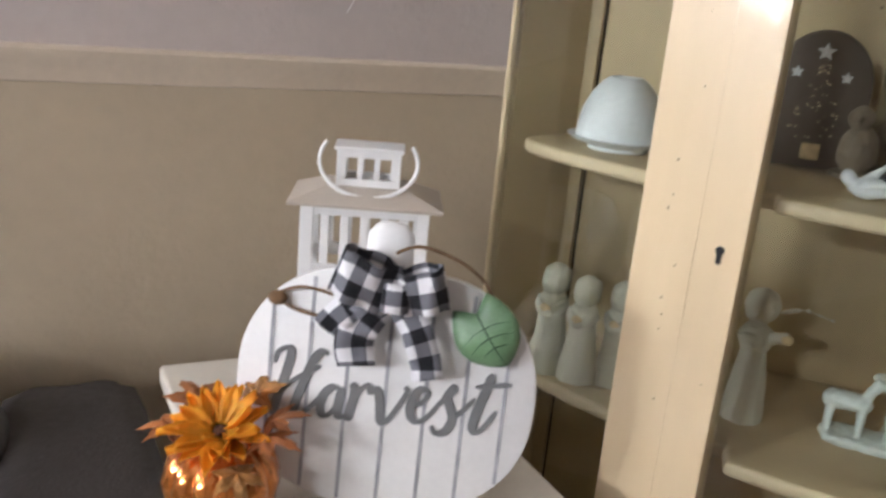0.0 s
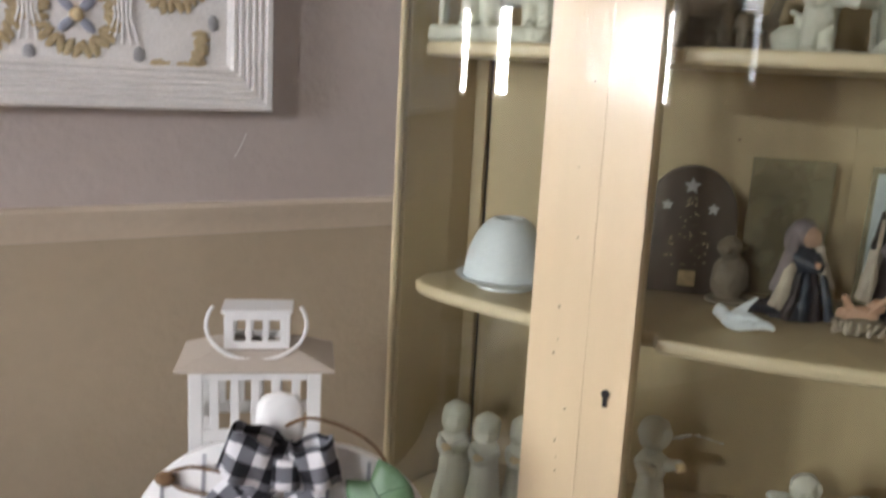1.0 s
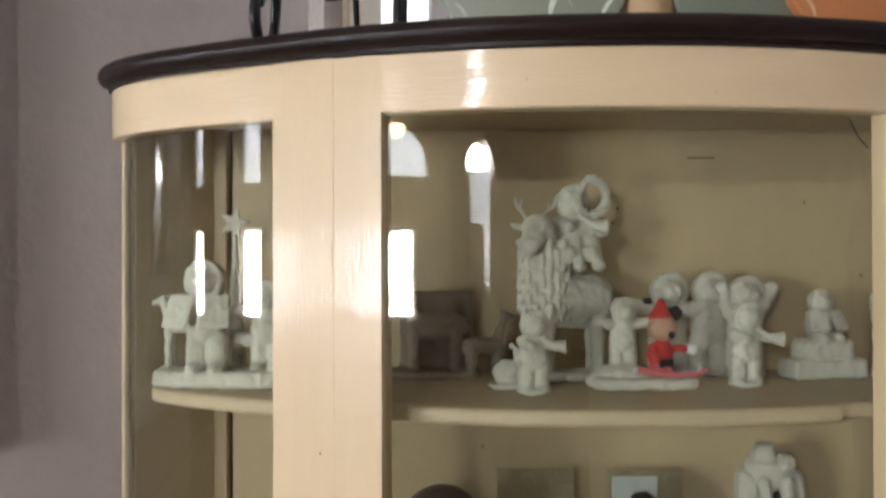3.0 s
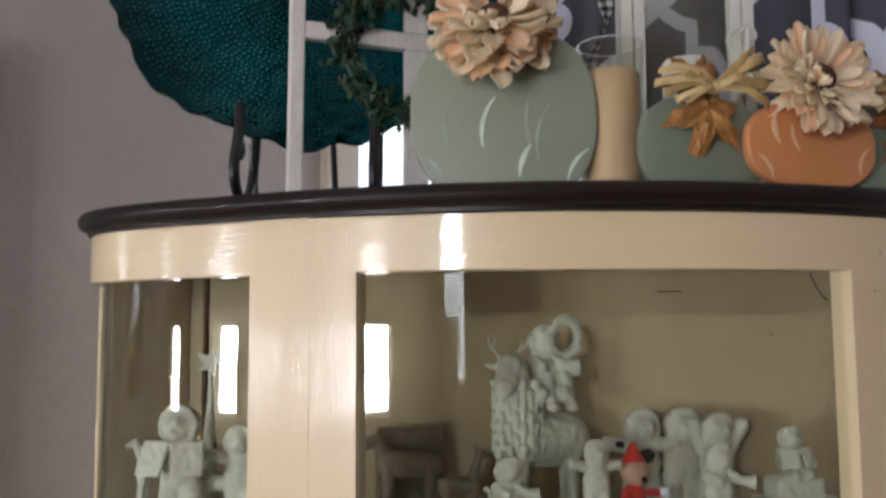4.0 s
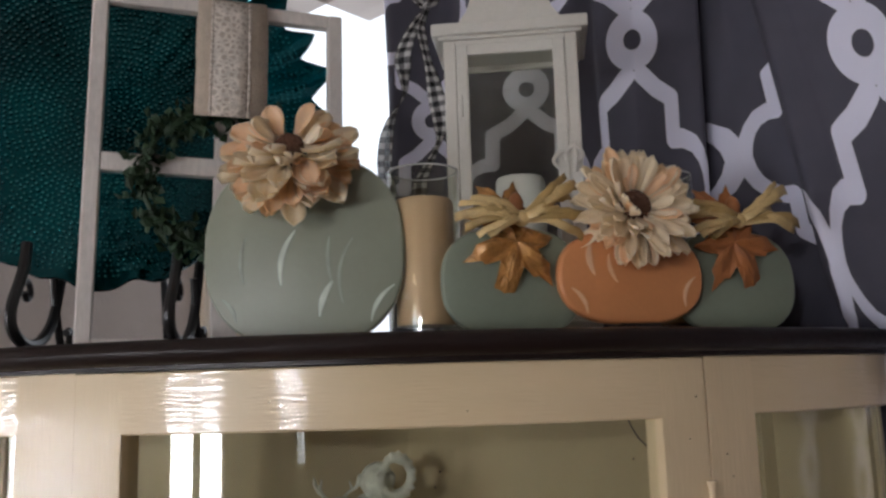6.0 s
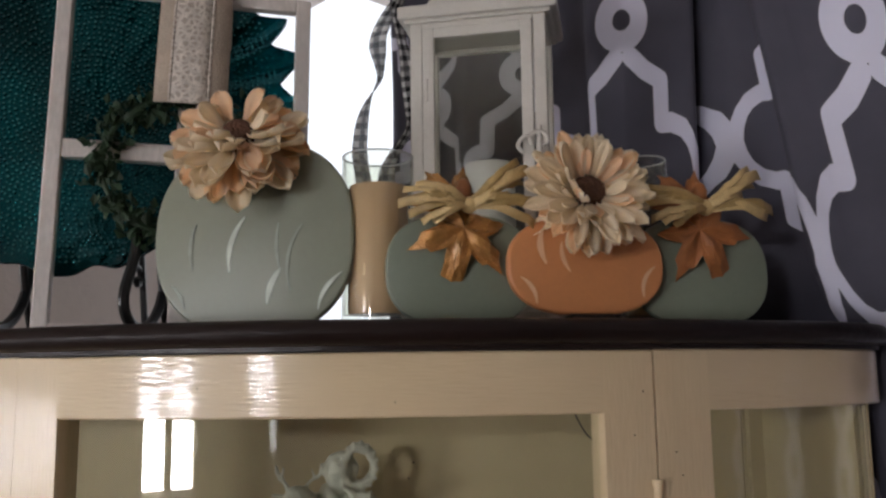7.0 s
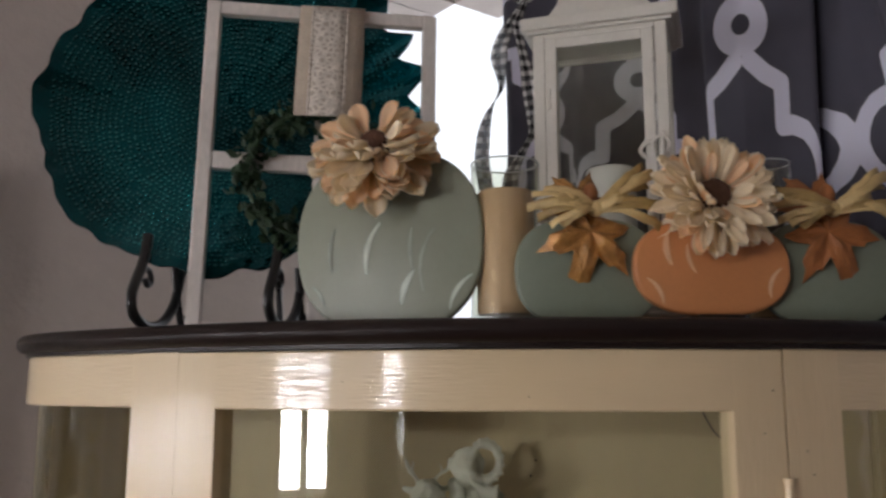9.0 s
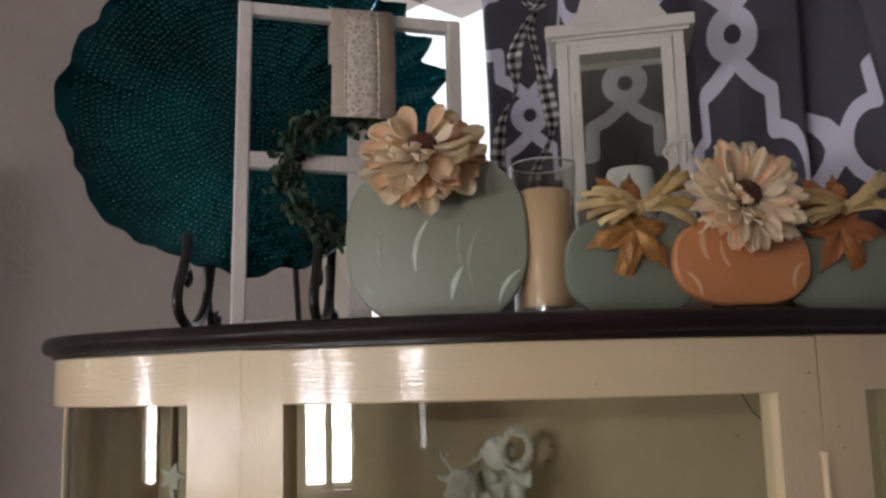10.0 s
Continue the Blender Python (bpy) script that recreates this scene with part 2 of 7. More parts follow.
def trellis_fabric(name, ground, line, w, h):
    """Printed trellis of rings, straight arms and ogee curves, from the cloth's own UV in metres."""
    m = material(name, ground, 0.85, vary=0.08, scale=20, bump=0.0003, bump_scale=900)
    nt = m.node_tree
    b = nt.nodes["Principled BSDF"]

    def op(kind, a, c=None, d=None):
        n = nt.nodes.new("ShaderNodeMath")
        n.operation = kind
        for i, v in enumerate((a, c, d)):
            if v is None:
                continue
            if isinstance(v, (int, float)):
                n.inputs[i].default_value = v
            else:
                nt.links.new(v, n.inputs[i])
        return n.outputs[0]

    uv = nt.nodes.new("ShaderNodeUVMap")
    sep = nt.nodes.new("ShaderNodeSeparateXYZ")
    nt.links.new(uv.outputs[0], sep.inputs[0])
    x, y = op("PINGPONG", sep.outputs[0], w / 2), op("PINGPONG", sep.outputs[1], h / 2)

    def length(p, q):
        return op("SQRT", op("ADD", op("MULTIPLY", p, p), op("MULTIPLY", q, q)))

    def segment(x0, y0, x1, y1):
        dx, dy = x1 - x0, y1 - y0
        px, py = op("SUBTRACT", x, x0), op("SUBTRACT", y, y0)
        k = op("ADD", op("MULTIPLY", px, dx / (dx * dx + dy * dy)), op("MULTIPLY", py, dy / (dx * dx + dy * dy)))
        k = op("MINIMUM", op("MAXIMUM", k, 0.0), 1.0)
        return length(op("SUBTRACT", px, op("MULTIPLY", k, dx)), op("SUBTRACT", py, op("MULTIPLY", k, dy)))

    half = 0.0105
    dist = op("SUBTRACT", op("ABSOLUTE", op("SUBTRACT", length(x, y), 0.023)), 0.0115)
    knots = [(0.010, 0.040), (0.028, 0.056), (0.050, 0.068), (0.050, 0.113), (0.064, 0.1125), (0.084, 0.119), (0.099, 0.132), (0.108, 0.148), (w / 2 - 0.004, h / 2)]
    for (x0, y0), (x1, y1) in zip(knots, knots[1:]):
        dist = op("MINIMUM", dist, op("SUBTRACT", segment(x0, y0, x1, y1), half))
    mask = op("LESS_THAN", dist, 0.0)
    mix = nt.nodes.new("ShaderNodeMix")
    mix.data_type = "RGBA"
    src = b.inputs["Base Color"].links[0].from_socket
    nt.links.new(mask, mix.inputs[0]), nt.links.new(src, mix.inputs[6])
    mix.inputs[7].default_value = (*line, 1)
    nt.links.new(mix.outputs[2], b.inputs["Base Color"])
    return m


def teal_glass(name, low, high, rough, metal, see_through, relief):
    """Dark teal foiled glass: mottled, glossy and a little see-through, so that daylight behind it glints."""
    m = bpy.data.materials.new(name)
    m.use_nodes = True
    nt = m.node_tree
    b = nt.nodes["Principled BSDF"]
    co, noi, ramp = nt.nodes.new("ShaderNodeTexCoord"), nt.nodes.new("ShaderNodeTexNoise"), nt.nodes.new("ShaderNodeValToRGB")
    noi.inputs["Scale"].default_value, noi.inputs["Detail"].default_value = 9.0, 5.0
    nt.links.new(co.outputs["Object"], noi.inputs["Vector"])
    ramp.color_ramp.elements[0].position, ramp.color_ramp.elements[1].position = 0.35, 0.70
    ramp.color_ramp.elements[0].color, ramp.color_ramp.elements[1].color = (*low, 1), (*high, 1)
    nt.links.new(noi.outputs[0], ramp.inputs[0])
    nt.links.new(ramp.outputs[0], b.inputs["Base Color"])
    bp = nt.nodes.new("ShaderNodeBump")
    bp.inputs["Strength"].default_value, bp.inputs["Distance"].default_value = 0.8, relief
    n2 = nt.nodes.new("ShaderNodeTexNoise")
    n2.inputs["Scale"].default_value, n2.inputs["Detail"].default_value = 34.0, 2.0
    nt.links.new(co.outputs["Object"], n2.inputs["Vector"]), nt.links.new(n2.outputs[0], bp.inputs["Height"]), nt.links.new(bp.outputs[0], b.inputs["Normal"])
    b.inputs["Roughness"].default_value, b.inputs["Metallic"].default_value, b.inputs["Coat Weight"].default_value = rough, metal, 0.3
    b.inputs["Coat Roughness"].default_value = 0.06
    nt.links.new(bp.outputs[0], b.inputs["Coat Normal"])
    glass, mix = nt.nodes.new("ShaderNodeBsdfGlass"), nt.nodes.new("ShaderNodeMixShader")
    glass.inputs["Color"].default_value, glass.inputs["Roughness"].default_value, glass.inputs["IOR"].default_value = (0.02, 0.62, 0.70, 1), 0.22, 1.25
    nt.links.new(bp.outputs[0], glass.inputs["Normal"])
    mix.inputs[0].default_value = see_through
    nt.links.new(b.outputs[0], mix.inputs[1]), nt.links.new(glass.outputs[0], mix.inputs[2])
    nt.links.new(mix.outputs[0], nt.nodes["Material Output"].inputs[0])
    return m


def thin(m, amount):
    """Makes a woven cloth open enough that some of what lies behind shows through."""
    nt = m.node_tree
    clear_ray, mix = nt.nodes.new("ShaderNodeBsdfTransparent"), nt.nodes.new("ShaderNodeMixShader")
    mix.inputs[0].default_value = amount
    nt.links.new(nt.nodes["Principled BSDF"].outputs[0], mix.inputs[1]), nt.links.new(clear_ray.outputs[0], mix.inputs[2])
    nt.links.new(mix.outputs[0], nt.nodes["Material Output"].inputs[0])
    return m


def petal_cloth(m, through_colour, amount):
    """Thin petal cloth: part of the light passes through and tints."""
    nt = m.node_tree
    tl, mix = nt.nodes.new("ShaderNodeBsdfTranslucent"), nt.nodes.new("ShaderNodeMixShader")
    tl.inputs[0].default_value = (*through_colour, 1)
    mix.inputs[0].default_value = amount
    nt.links.new(nt.nodes["Principled BSDF"].outputs[0], mix.inputs[1]), nt.links.new(tl.outputs[0], mix.inputs[2])
    nt.links.new(mix.outputs[0], nt.nodes["Material Output"].inputs[0])


petal_cloth(PETAL, (0.99, 0.88, 0.66), 0.48)
petal_cloth(PETAL_P, (0.99, 0.74, 0.42), 0.50)
petal_cloth(SUNFLOWER, (0.95, 0.42, 0.03), 0.35)
CHECK = check_fabric("buffalo_check", (0.76, 0.75, 0.76), (0.16, 0.16, 0.18), (0.010, 0.010, 0.013), 0.0135)
GINGHAM = thin(check_fabric("gauzy_gingham", (0.74, 0.72, 0.70), (0.20, 0.19, 0.19), (0.02, 0.02, 0.02), 0.0074), 0.22)
CURTAIN = trellis_fabric("trellis_print_cotton", (0.074, 0.071, 0.096), (0.70, 0.69, 0.82), 0.232, 0.332)
DISH = teal_glass("teal_glass", (0.0, 0.014, 0.018), (0.0, 0.074, 0.088), 0.15, 0.92, 0.14, 0.006)
BEAD = material("teal_glass_bead", (0.008, 0.15, 0.165), 0.08, metal=0.85, vary=0.6, scale=9, fine=0.25, coat=0.8)
# ---- building blocks ----
def part(name, bm, mat, parent=None, label="", smooth=False):
    me = bpy.data.meshes.new(name)
    bm.normal_update()
    bm.to_mesh(me)
    bm.free()
    for mm in mat if isinstance(mat, (list, tuple)) else [mat]:
        me.materials.append(mm)
    if smooth:
        me.shade_smooth()
        me.set_sharp_from_angle(angle=radians(40))
    ob = new(name, me)
    if parent:
        ob.parent = parent
    return tagged(ob, label)


def thing(name, label, category, at_m=None, group="", kind=""):
    ob = new(name)
    ob.empty_display_size = 0.02
    if at_m is not None:
        ob.matrix_basis = at_m
    return tagged(ob, label, category, group, kind)


def box(x0, x1, y0, y1, z0, z1, bevel=0.0, bm=None, m=None, seg=1):
    new_bm = bmesh.new()
    bmesh.ops.create_cube(new_bm, size=1, matrix=Matrix.Translation(((x0 + x1) / 2, (y0 + y1) / 2, (z0 + z1) / 2)) @ Matrix.Diagonal((x1 - x0, y1 - y0, z1 - z0, 1)))
    if bevel:
        bmesh.ops.bevel(new_bm, geom=new_bm.edges[:], offset=bevel, segments=seg, profile=0.5, affect="EDGES")
    if m is not None:
        new_bm.transform(m)
        if m.determinant() < 0:
            bmesh.ops.reverse_faces(new_bm, faces=new_bm.faces[:])
    return join(bm, new_bm)


def join(bm, other):
    """Adds other to bm and returns bm; with no bm, other itself."""
    if bm is None:
        return other
    me = bpy.data.meshes.new("tmp")
    other.to_mesh(me)
    other.free()
    bm.from_mesh(me)
    bpy.data.meshes.remove(me)
    return bm


def prism(points, z0, z1, bevel=0.0, seg=2, bm=None):
    """An upright solid over a closed outline in plan, counter-clockwise, its rims rounded."""
    b = bmesh.new()
    lo = [b.verts.new((p[0], p[1], z0)) for p in points]
    hi = [b.verts.new((p[0], p[1], z1)) for p in points]
    n = len(points)
    b.faces.new(lo[::-1]), b.faces.new(hi)
    for i in range(n):
        b.faces.new((lo[i], lo[(i + 1) % n], hi[(i + 1) % n], hi[i]))
    bmesh.ops.recalc_face_normals(b, faces=b.faces[:])
    if bevel:
        rims = [e for e in b.edges if abs(e.verts[0].co.z - e.verts[1].co.z) < 1e-6]
        bmesh.ops.bevel(b, geom=rims, offset=bevel, segments=seg, profile=0.5, affect="EDGES", clamp_overlap=True)
    return join(bm, b)


def tube(points, r, sides=8, bm=None, r1=None, cap=True, flat=1.0):
    """A round bar along a line of points, tapering from r to r1."""
    b = bmesh.new()
    pts = [Vector(p) for p in points]
    rings, up = [], Vector((0, 0, 1))
    for i, p in enumerate(pts):
        d = (pts[min(i + 1, len(pts) - 1)] - pts[max(i - 1, 0)]).normalized()
        side = d.cross(up)
        if side.length < 0.05:
            side = d.cross(Vector((0, 1, 0)))
        side.normalize()
        up = side.cross(d).normalized()
        k = i / max(len(pts) - 1, 1)
        rr = r if r1 is None else r + (r1 - r) * k
        rings.append([b.verts.new(p + (side * math.cos(2 * math.pi * j / sides) + up * flat * math.sin(2 * math.pi * j / sides)) * rr) for j in range(sides)])
    for q, w in zip(rings, rings[1:]):
        for j in range(sides):
            b.faces.new((q[j], q[(j + 1) % sides], w[(j + 1) % sides], w[j]))
    if cap:
        b.faces.new(rings[0][::-1]), b.faces.new(rings[-1])
    bmesh.ops.recalc_face_normals(b, faces=b.faces[:])
    return join(bm, b)


def lathe(profile, sides=32, centre=(0, 0, 0), bm=None, lobes=0, depth=0.0):
    """A turned solid from (radius, z) pairs from bottom to top; lobes ripple it like a pumpkin."""
    b = bmesh.new()
    rings = []
    for r, z in profile:
        ring = []
        for j in range(sides):
            a = 2 * math.pi * j / sides
            k = 1 - depth * (1 - abs(math.sin(lobes * a / 2)) ** 0.7) if lobes else 1
            ring.append(b.verts.new((centre[0] + max(r, 1e-5) * k * math.cos(a), centre[1] + max(r, 1e-5) * k * math.sin(a), centre[2] + z)))
        rings.append(ring)
    for q, w in zip(rings, rings[1:]):
        for j in range(sides):
            b.faces.new((q[j], q[(j + 1) % sides], w[(j + 1) % sides], w[j]))
    b.faces.new(rings[0][::-1]), b.faces.new(rings[-1])
    bmesh.ops.recalc_face_normals(b, faces=b.faces[:])
    return join(bm, b)


def plate_outline(points, y0, y1, bevel=0.002, bm=None, seg=2):
    """A flat board cut to an outline in x and z, between two depths y0 < y1, with rounded rims."""
    b = prism([(x, z) for x, z in points], -y1, -y0, bevel, seg)
    b.transform(Matrix(((1, 0, 0, 0), (0, 0, -1, 0), (0, 1, 0, 0), (0, 0, 0, 1))))
    return join(bm, b)


def bezier(p0, p1, p2, p3, n):
    out = []
    for i in range(n + 1):
        t = i / n
        out.append(tuple((1 - t) ** 3 * a + 3 * (1 - t) ** 2 * t * b + 3 * (1 - t) * t * t * c + t ** 3 * d for a, b, c, d in zip(p0, p1, p2, p3)))
    return out


# ---- the room ----
def wall_with_openings(name, m, length, holes, z0, z1, thick, mat, label, start=0.0):
    """A wall in boxes round its openings (a0, a1, z0, z1), its inner face at d = 0."""
    bm = None
    edges = sorted({start, length, *[h[0] for h in holes], *[h[1] for h in holes]})
    for a0, a1 in zip(edges, edges[1:]):
        inside = [h for h in holes if h[0] <= a0 + 1e-6 and h[1] >= a1 - 1e-6]
        spans, z = [], z0
        for h in sorted(inside, key=lambda q: q[2]):
            if h[2] > z:
                spans.append((z, min(h[2], z1)))
            z = max(z, h[3])
        if z < z1:
            spans.append((z, z1))
        for lo, hi in spans:
            if hi > lo:
                bm = box(a0, a1, -thick, 0, lo, hi, bm=bm, m=m)
    return tagged(part(name, bm, mat), label, "wall", kind="structure")


RAIL_Z = 0.986
FAR = RIGHT @ pose(0, ROOM_A, 0) @ Matrix.Diagonal((1, -1, 1, 1))       # wall facing the curtain wall
SIDE = LEFT @ pose(0, ROOM_B, 0) @ Matrix.Diagonal((1, -1, 1, 1))       # wall facing the picture wall
T = 0.12
wall_with_openings("wall_picture_upper", LEFT, LEFT_END, [WIN_LEFT], RAIL_Z, CEIL, T, WALL_UP, "mauve-grey textured painted plaster upper wall")
wall_with_openings("wall_picture_lower", LEFT, LEFT_END, [WIN_LEFT], 0, RAIL_Z, T, WALL_LOW, "beige painted lower wall under a chair rail")
wall_with_openings("wall_curtain", RIGHT, ROOM_B, [WIN_RIGHT], 0, CEIL, T, WALL_UP, "mauve-grey painted window wall behind the curtain")
wall_with_openings("wall_far", FAR, ROOM_B, FAR_HOLES + [WIN_ARCH], 0, CEIL, T, WALL_UP, "mauve-grey painted wall with a row of bright windows", WIDE)
tagged(part("wall_return", box(LEFT_END - T, LEFT_END, WIDE, -T - 0.001, 0, CEIL, m=LEFT), WALL_UP), "mauve-grey painted return wall", "wall", kind="structure")
tagged(part("wall_alcove", box(LEFT_END + 0.002, ROOM_A, WIDE - T, WIDE, 0, CEIL, m=LEFT), WALL_UP), "mauve-grey painted alcove wall", "wall", kind="structure")
wall_with_openings("wall_side", SIDE, ROOM_A, [], 0, CEIL, T, WALL_UP, "plain mauve-grey painted wall")
tagged(part("floor", join(box(-T, ROOM_A + T, -T, ROOM_B + T, -0.1, 0, m=LEFT), box(LEFT_END, ROOM_A + T, WIDE - T, -T, -0.1, 0, m=LEFT)), FLOOR), "dark wooden floor", "floor", kind="structure")
tagged(part("ceiling", join(box(-T, ROOM_A + T, -T, ROOM_B + T, CEIL, CEIL + 0.1, m=LEFT), box(LEFT_END, ROOM_A + T, WIDE - T, -T, CEIL, CEIL + 0.1, m=LEFT)), CEILING), "off-white painted ceiling", "ceiling", kind="structure")
# chair rail: a moulded strip with a rounded nose and a cove under it
prof = [(0, -0.042), (0.003, -0.041), (0.004, -0.028), (0.008, -0.018), (0.013, -0.006), (0.0135, -0.001), (0.010, 0.003), (0, 0.004)]
bm = bmesh.new()
ends = [[bm.verts.new((a, d, RAIL_Z + z)) for d, z in prof] for a in (0.293, LEFT_END)]
for i in range(len(prof) - 1):
    bm.faces.new((ends[0][i], ends[0][i + 1], ends[1][i + 1], ends[1][i]))
bm.faces.new(ends[0]), bm.faces.new(ends[1])
bm.transform(LEFT)
bmesh.ops.recalc_face_normals(bm, faces=bm.faces[:])
tagged(part("trim_chair_rail", bm, TRIM, smooth=True), "beige painted moulded chair rail along the wall", "chair rail", kind="structure")


def window(name, m, w, panes, label, corner=False):
    a0, a1, z0, z1 = w
    root = thing(name, label, "window", kind="structure")
    if corner:
        pane = part("pane", box(a0, a1, -0.072, -0.068, z0, z1, m=m), GLASS, root)
        pane.visible_shadow = False
        return root
    fr = box(a0, a0 + 0.02, -0.09, -0.05, z0, z1, m=m)
    for q in (box(a1 - 0.02, a1, -0.09, -0.05, z0, z1, m=m), box(a0 + 0.02, a1 - 0.02, -0.09, -0.05, z0, z0 + 0.02, m=m), box(a0 + 0.02, a1 - 0.02, -0.09, -0.05, z1 - 0.02, z1, m=m)):
        fr = join(fr, q)
    part("window_frame", fr, WHITE, root)
    step = (a1 - a0 - 0.04) / panes
    for i in range(panes):
        pane = part("pane", box(a0 + 0.02 + i * step, a0 + 0.02 + (i + 1) * step - 0.006, -0.072, -0.068, z0 + 0.02, z1 - 0.02, m=m), GLASS, root)
        pane.visible_shadow = False
    return root


w1 = window("window_1", LEFT, WIN_LEFT, 1, "bright narrow window with beige painted casing beside the corner", corner=True)
part("casing", box(0.214, 0.292, 0, 0.02, 0.85, 2.36, 0.003, m=LEFT), TRIM, w1, "beige painted casing")
window("window_2", RIGHT, WIN_RIGHT, 2, "bright window behind the patterned curtain", corner=True)
k = 3
# see-through grey sheet added to dim the daylight in the upper panes
DIM_FILM = thin(material("grey_dimming_film", (0.42, 0.46, 0.50), 0.8, vary=0.05, scale=20), 0.62)


def spandrels(w, rise, parent):
    """Fills the two upper corners of an opening, so that it ends in a round head."""
    a0, a1, _, z1 = w
    mid, r = (a0 + a1) / 2, (a1 - a0) / 2
    for s in (-1, 1):
        edge = [(mid + s * r * math.cos(radians(q)), z1 - rise + rise * math.sin(radians(q))) for q in range(0, 91, 9)] + [(mid + s * r, z1 + 0.001)]
        sp = plate_outline(edge if s > 0 else edge[::-1], -0.028, -0.002, 0)
        sp.transform(FAR)
        part("arch_spandrel", sp, WALL_UP, parent)


for a0, a1, z0, z1 in FAR_HOLES:
    fan, tall = (a0, a1, z0, z1) == WIN_FAN, z0 > 1.6
    sash = window("window_%d" % k, FAR, (a0, a1, z0, z1), 1, "round-headed fanlight over a pair of bright sashes" if fan else "bright white-framed window sash in the far wall")
    if tall:
        part("dimming_sheet", box(a0 + 0.004, a1 - 0.004, -0.046, -0.044, z0 + 0.004, z1 - 0.002, m=FAR), DIM_FILM, sash, "added grey sheet that dims the upper pane").visible_shadow = False
    if fan:
        spandrels(WIN_FAN, 0.20, sash)
    k += 1
arch = window("window_%d" % k, FAR, WIN_ARCH, 1, "arched bright window with white slatted blinds")
a0, a1, z0, z1 = WIN_ARCH
BLIND = material("grey_blind_slat", (0.46, 0.49, 0.56), 0.6, vary=0.05, scale=20)
for i in range(30):
    z = z0 + 0.014 + i * 0.0164
    part("blind_slat", box(a0 + 0.06, a1 - 0.06, -0.048, -0.044, z, z + 0.0126, m=FAR), BLIND, arch)
# wall-coloured blocks added to keep daylight from showing beside the blind
for x0, x1 in ((a0 + 0.001, a0 + 0.055), (a1 - 0.055, a1 - 0.001)):
    part("side_infill", box(x0, x1, -0.049, -0.003, z0 + 0.001, 1.695, 0.002, m=FAR), WALL_UP, arch)
# added block masks the lower part, in place of an unknown object
part("side_infill", box(a0 + 0.0555, a0 + 0.215, -0.040, -0.004, z0 + 0.001, 1.485, 0.002, m=FAR), WALL_UP, arch)
spandrels(WIN_ARCH, (a1 - a0) / 2, arch)
HAZE = glow("bright_daylight", (0.93, 0.96, 1.0), 9.0)
SOFT_HAZE = glow("shaded_daylight", (0.93, 0.96, 1.0), 1.15)
for m, a0, a1 in ((LEFT, -1.2, 1.2), (RIGHT, -1.2, 2.2), (FAR, -1.9, 2.8)):
    tagged(part("backdrop", box(a0, a1, -0.75, -0.74, 0.2, 3.0, m=m), HAZE if m is FAR else SOFT_HAZE), "overexposed bright daylight outside the window", "backdrop", kind="structure")

# two-tier pendant lamp near the far windows
BULB = glow("warm_lamp_glass", (1.0, 0.80, 0.52), 9.0)
BRASS = material("aged_brass", (0.45, 0.30, 0.12), 0.3, metal=1.0, vary=0.15, scale=40)
pendant = thing("pendant_lamp", "brass pendant lamp with two warm glowing glass bowls", "lamp")
part("rod", tube([at(FAR, 1.035, 0.20, CEIL - 0.001), at(FAR, 1.035, 0.20, 1.775)], 0.006, 8), BRASS, pendant, smooth=True)
rose = lathe([(0.0, -0.030), (0.030, -0.026), (0.050, -0.004), (0.050, 0.0)], 24)
rose.transform(FAR @ pose(1.035, 0.20, CEIL - 0.0005))
part("ceiling_rose", rose, BRASS, pendant, smooth=True)
for z in (1.778, 1.900):
    bowl = lathe([(0.007, -0.006), (0.034, 0.002), (0.050, 0.020), (0.056, 0.042), (0.052, 0.042), (0.044, 0.022), (0.007, 0.008)], 28)
    bowl.transform(FAR @ pose(1.035, 0.20, z))
    part("shade", bowl, BULB, pendant, "glowing glass bowl", smooth=True)
# ---- china cabinet with bowed door and bent-glass sides ----
CX, BOW_R, FRONT = 0.25, 0.75, 0.787
CAB_BACK, SIDE_DX = 1.155, 0.530
SEAM, GLASS_DX, STILE_DX = 0.268, 0.225, 0.318
BASE, GLASS_LO, GLASS_HI, CROWN = 0.34, 0.415, 1.481, 1.534
TOP = 1.558


def bow(dx):
    return FRONT + BOW_R - math.sqrt(BOW_R ** 2 - dx ** 2)


def half_outline(d0, d1, inset=0.0):
    """Points of the right half of the plan from one station to another: 0 to 0.318 on the bow, then on to 1 along the bent side to the back."""
    pts = []
    p0 = (STILE_DX, bow(STILE_DX))
    slope = STILE_DX / math.sqrt(BOW_R ** 2 - STILE_DX ** 2)
    p1 = (p0[0] + 0.085, p0[1] + 0.085 * slope)
    curve = bezier(p0, p1, (SIDE_DX - 0.004, 0.945), (SIDE_DX, 1.02), 18) + [(0.438, 1.146), (0.430, CAB_BACK)]
    if d0 < STILE_DX:
        hi = min(d1, STILE_DX)
        pts += [(d0 + (hi - d0) * i / 8, bow(d0 + (hi - d0) * i / 8)) for i in range(9)]
    if d1 > STILE_DX:
        pts += curve if d0 >= STILE_DX else curve[1:]
    out = []
    for i, p in enumerate(pts):
        a, b = pts[max(i - 1, 0)], pts[min(i + 1, len(pts) - 1)]
        tx, ty = b[0] - a[0], b[1] - a[1]
        ln = math.hypot(tx, ty)
        out.append((p[0] - ty / ln * inset, p[1] + tx / ln * inset))
    return out


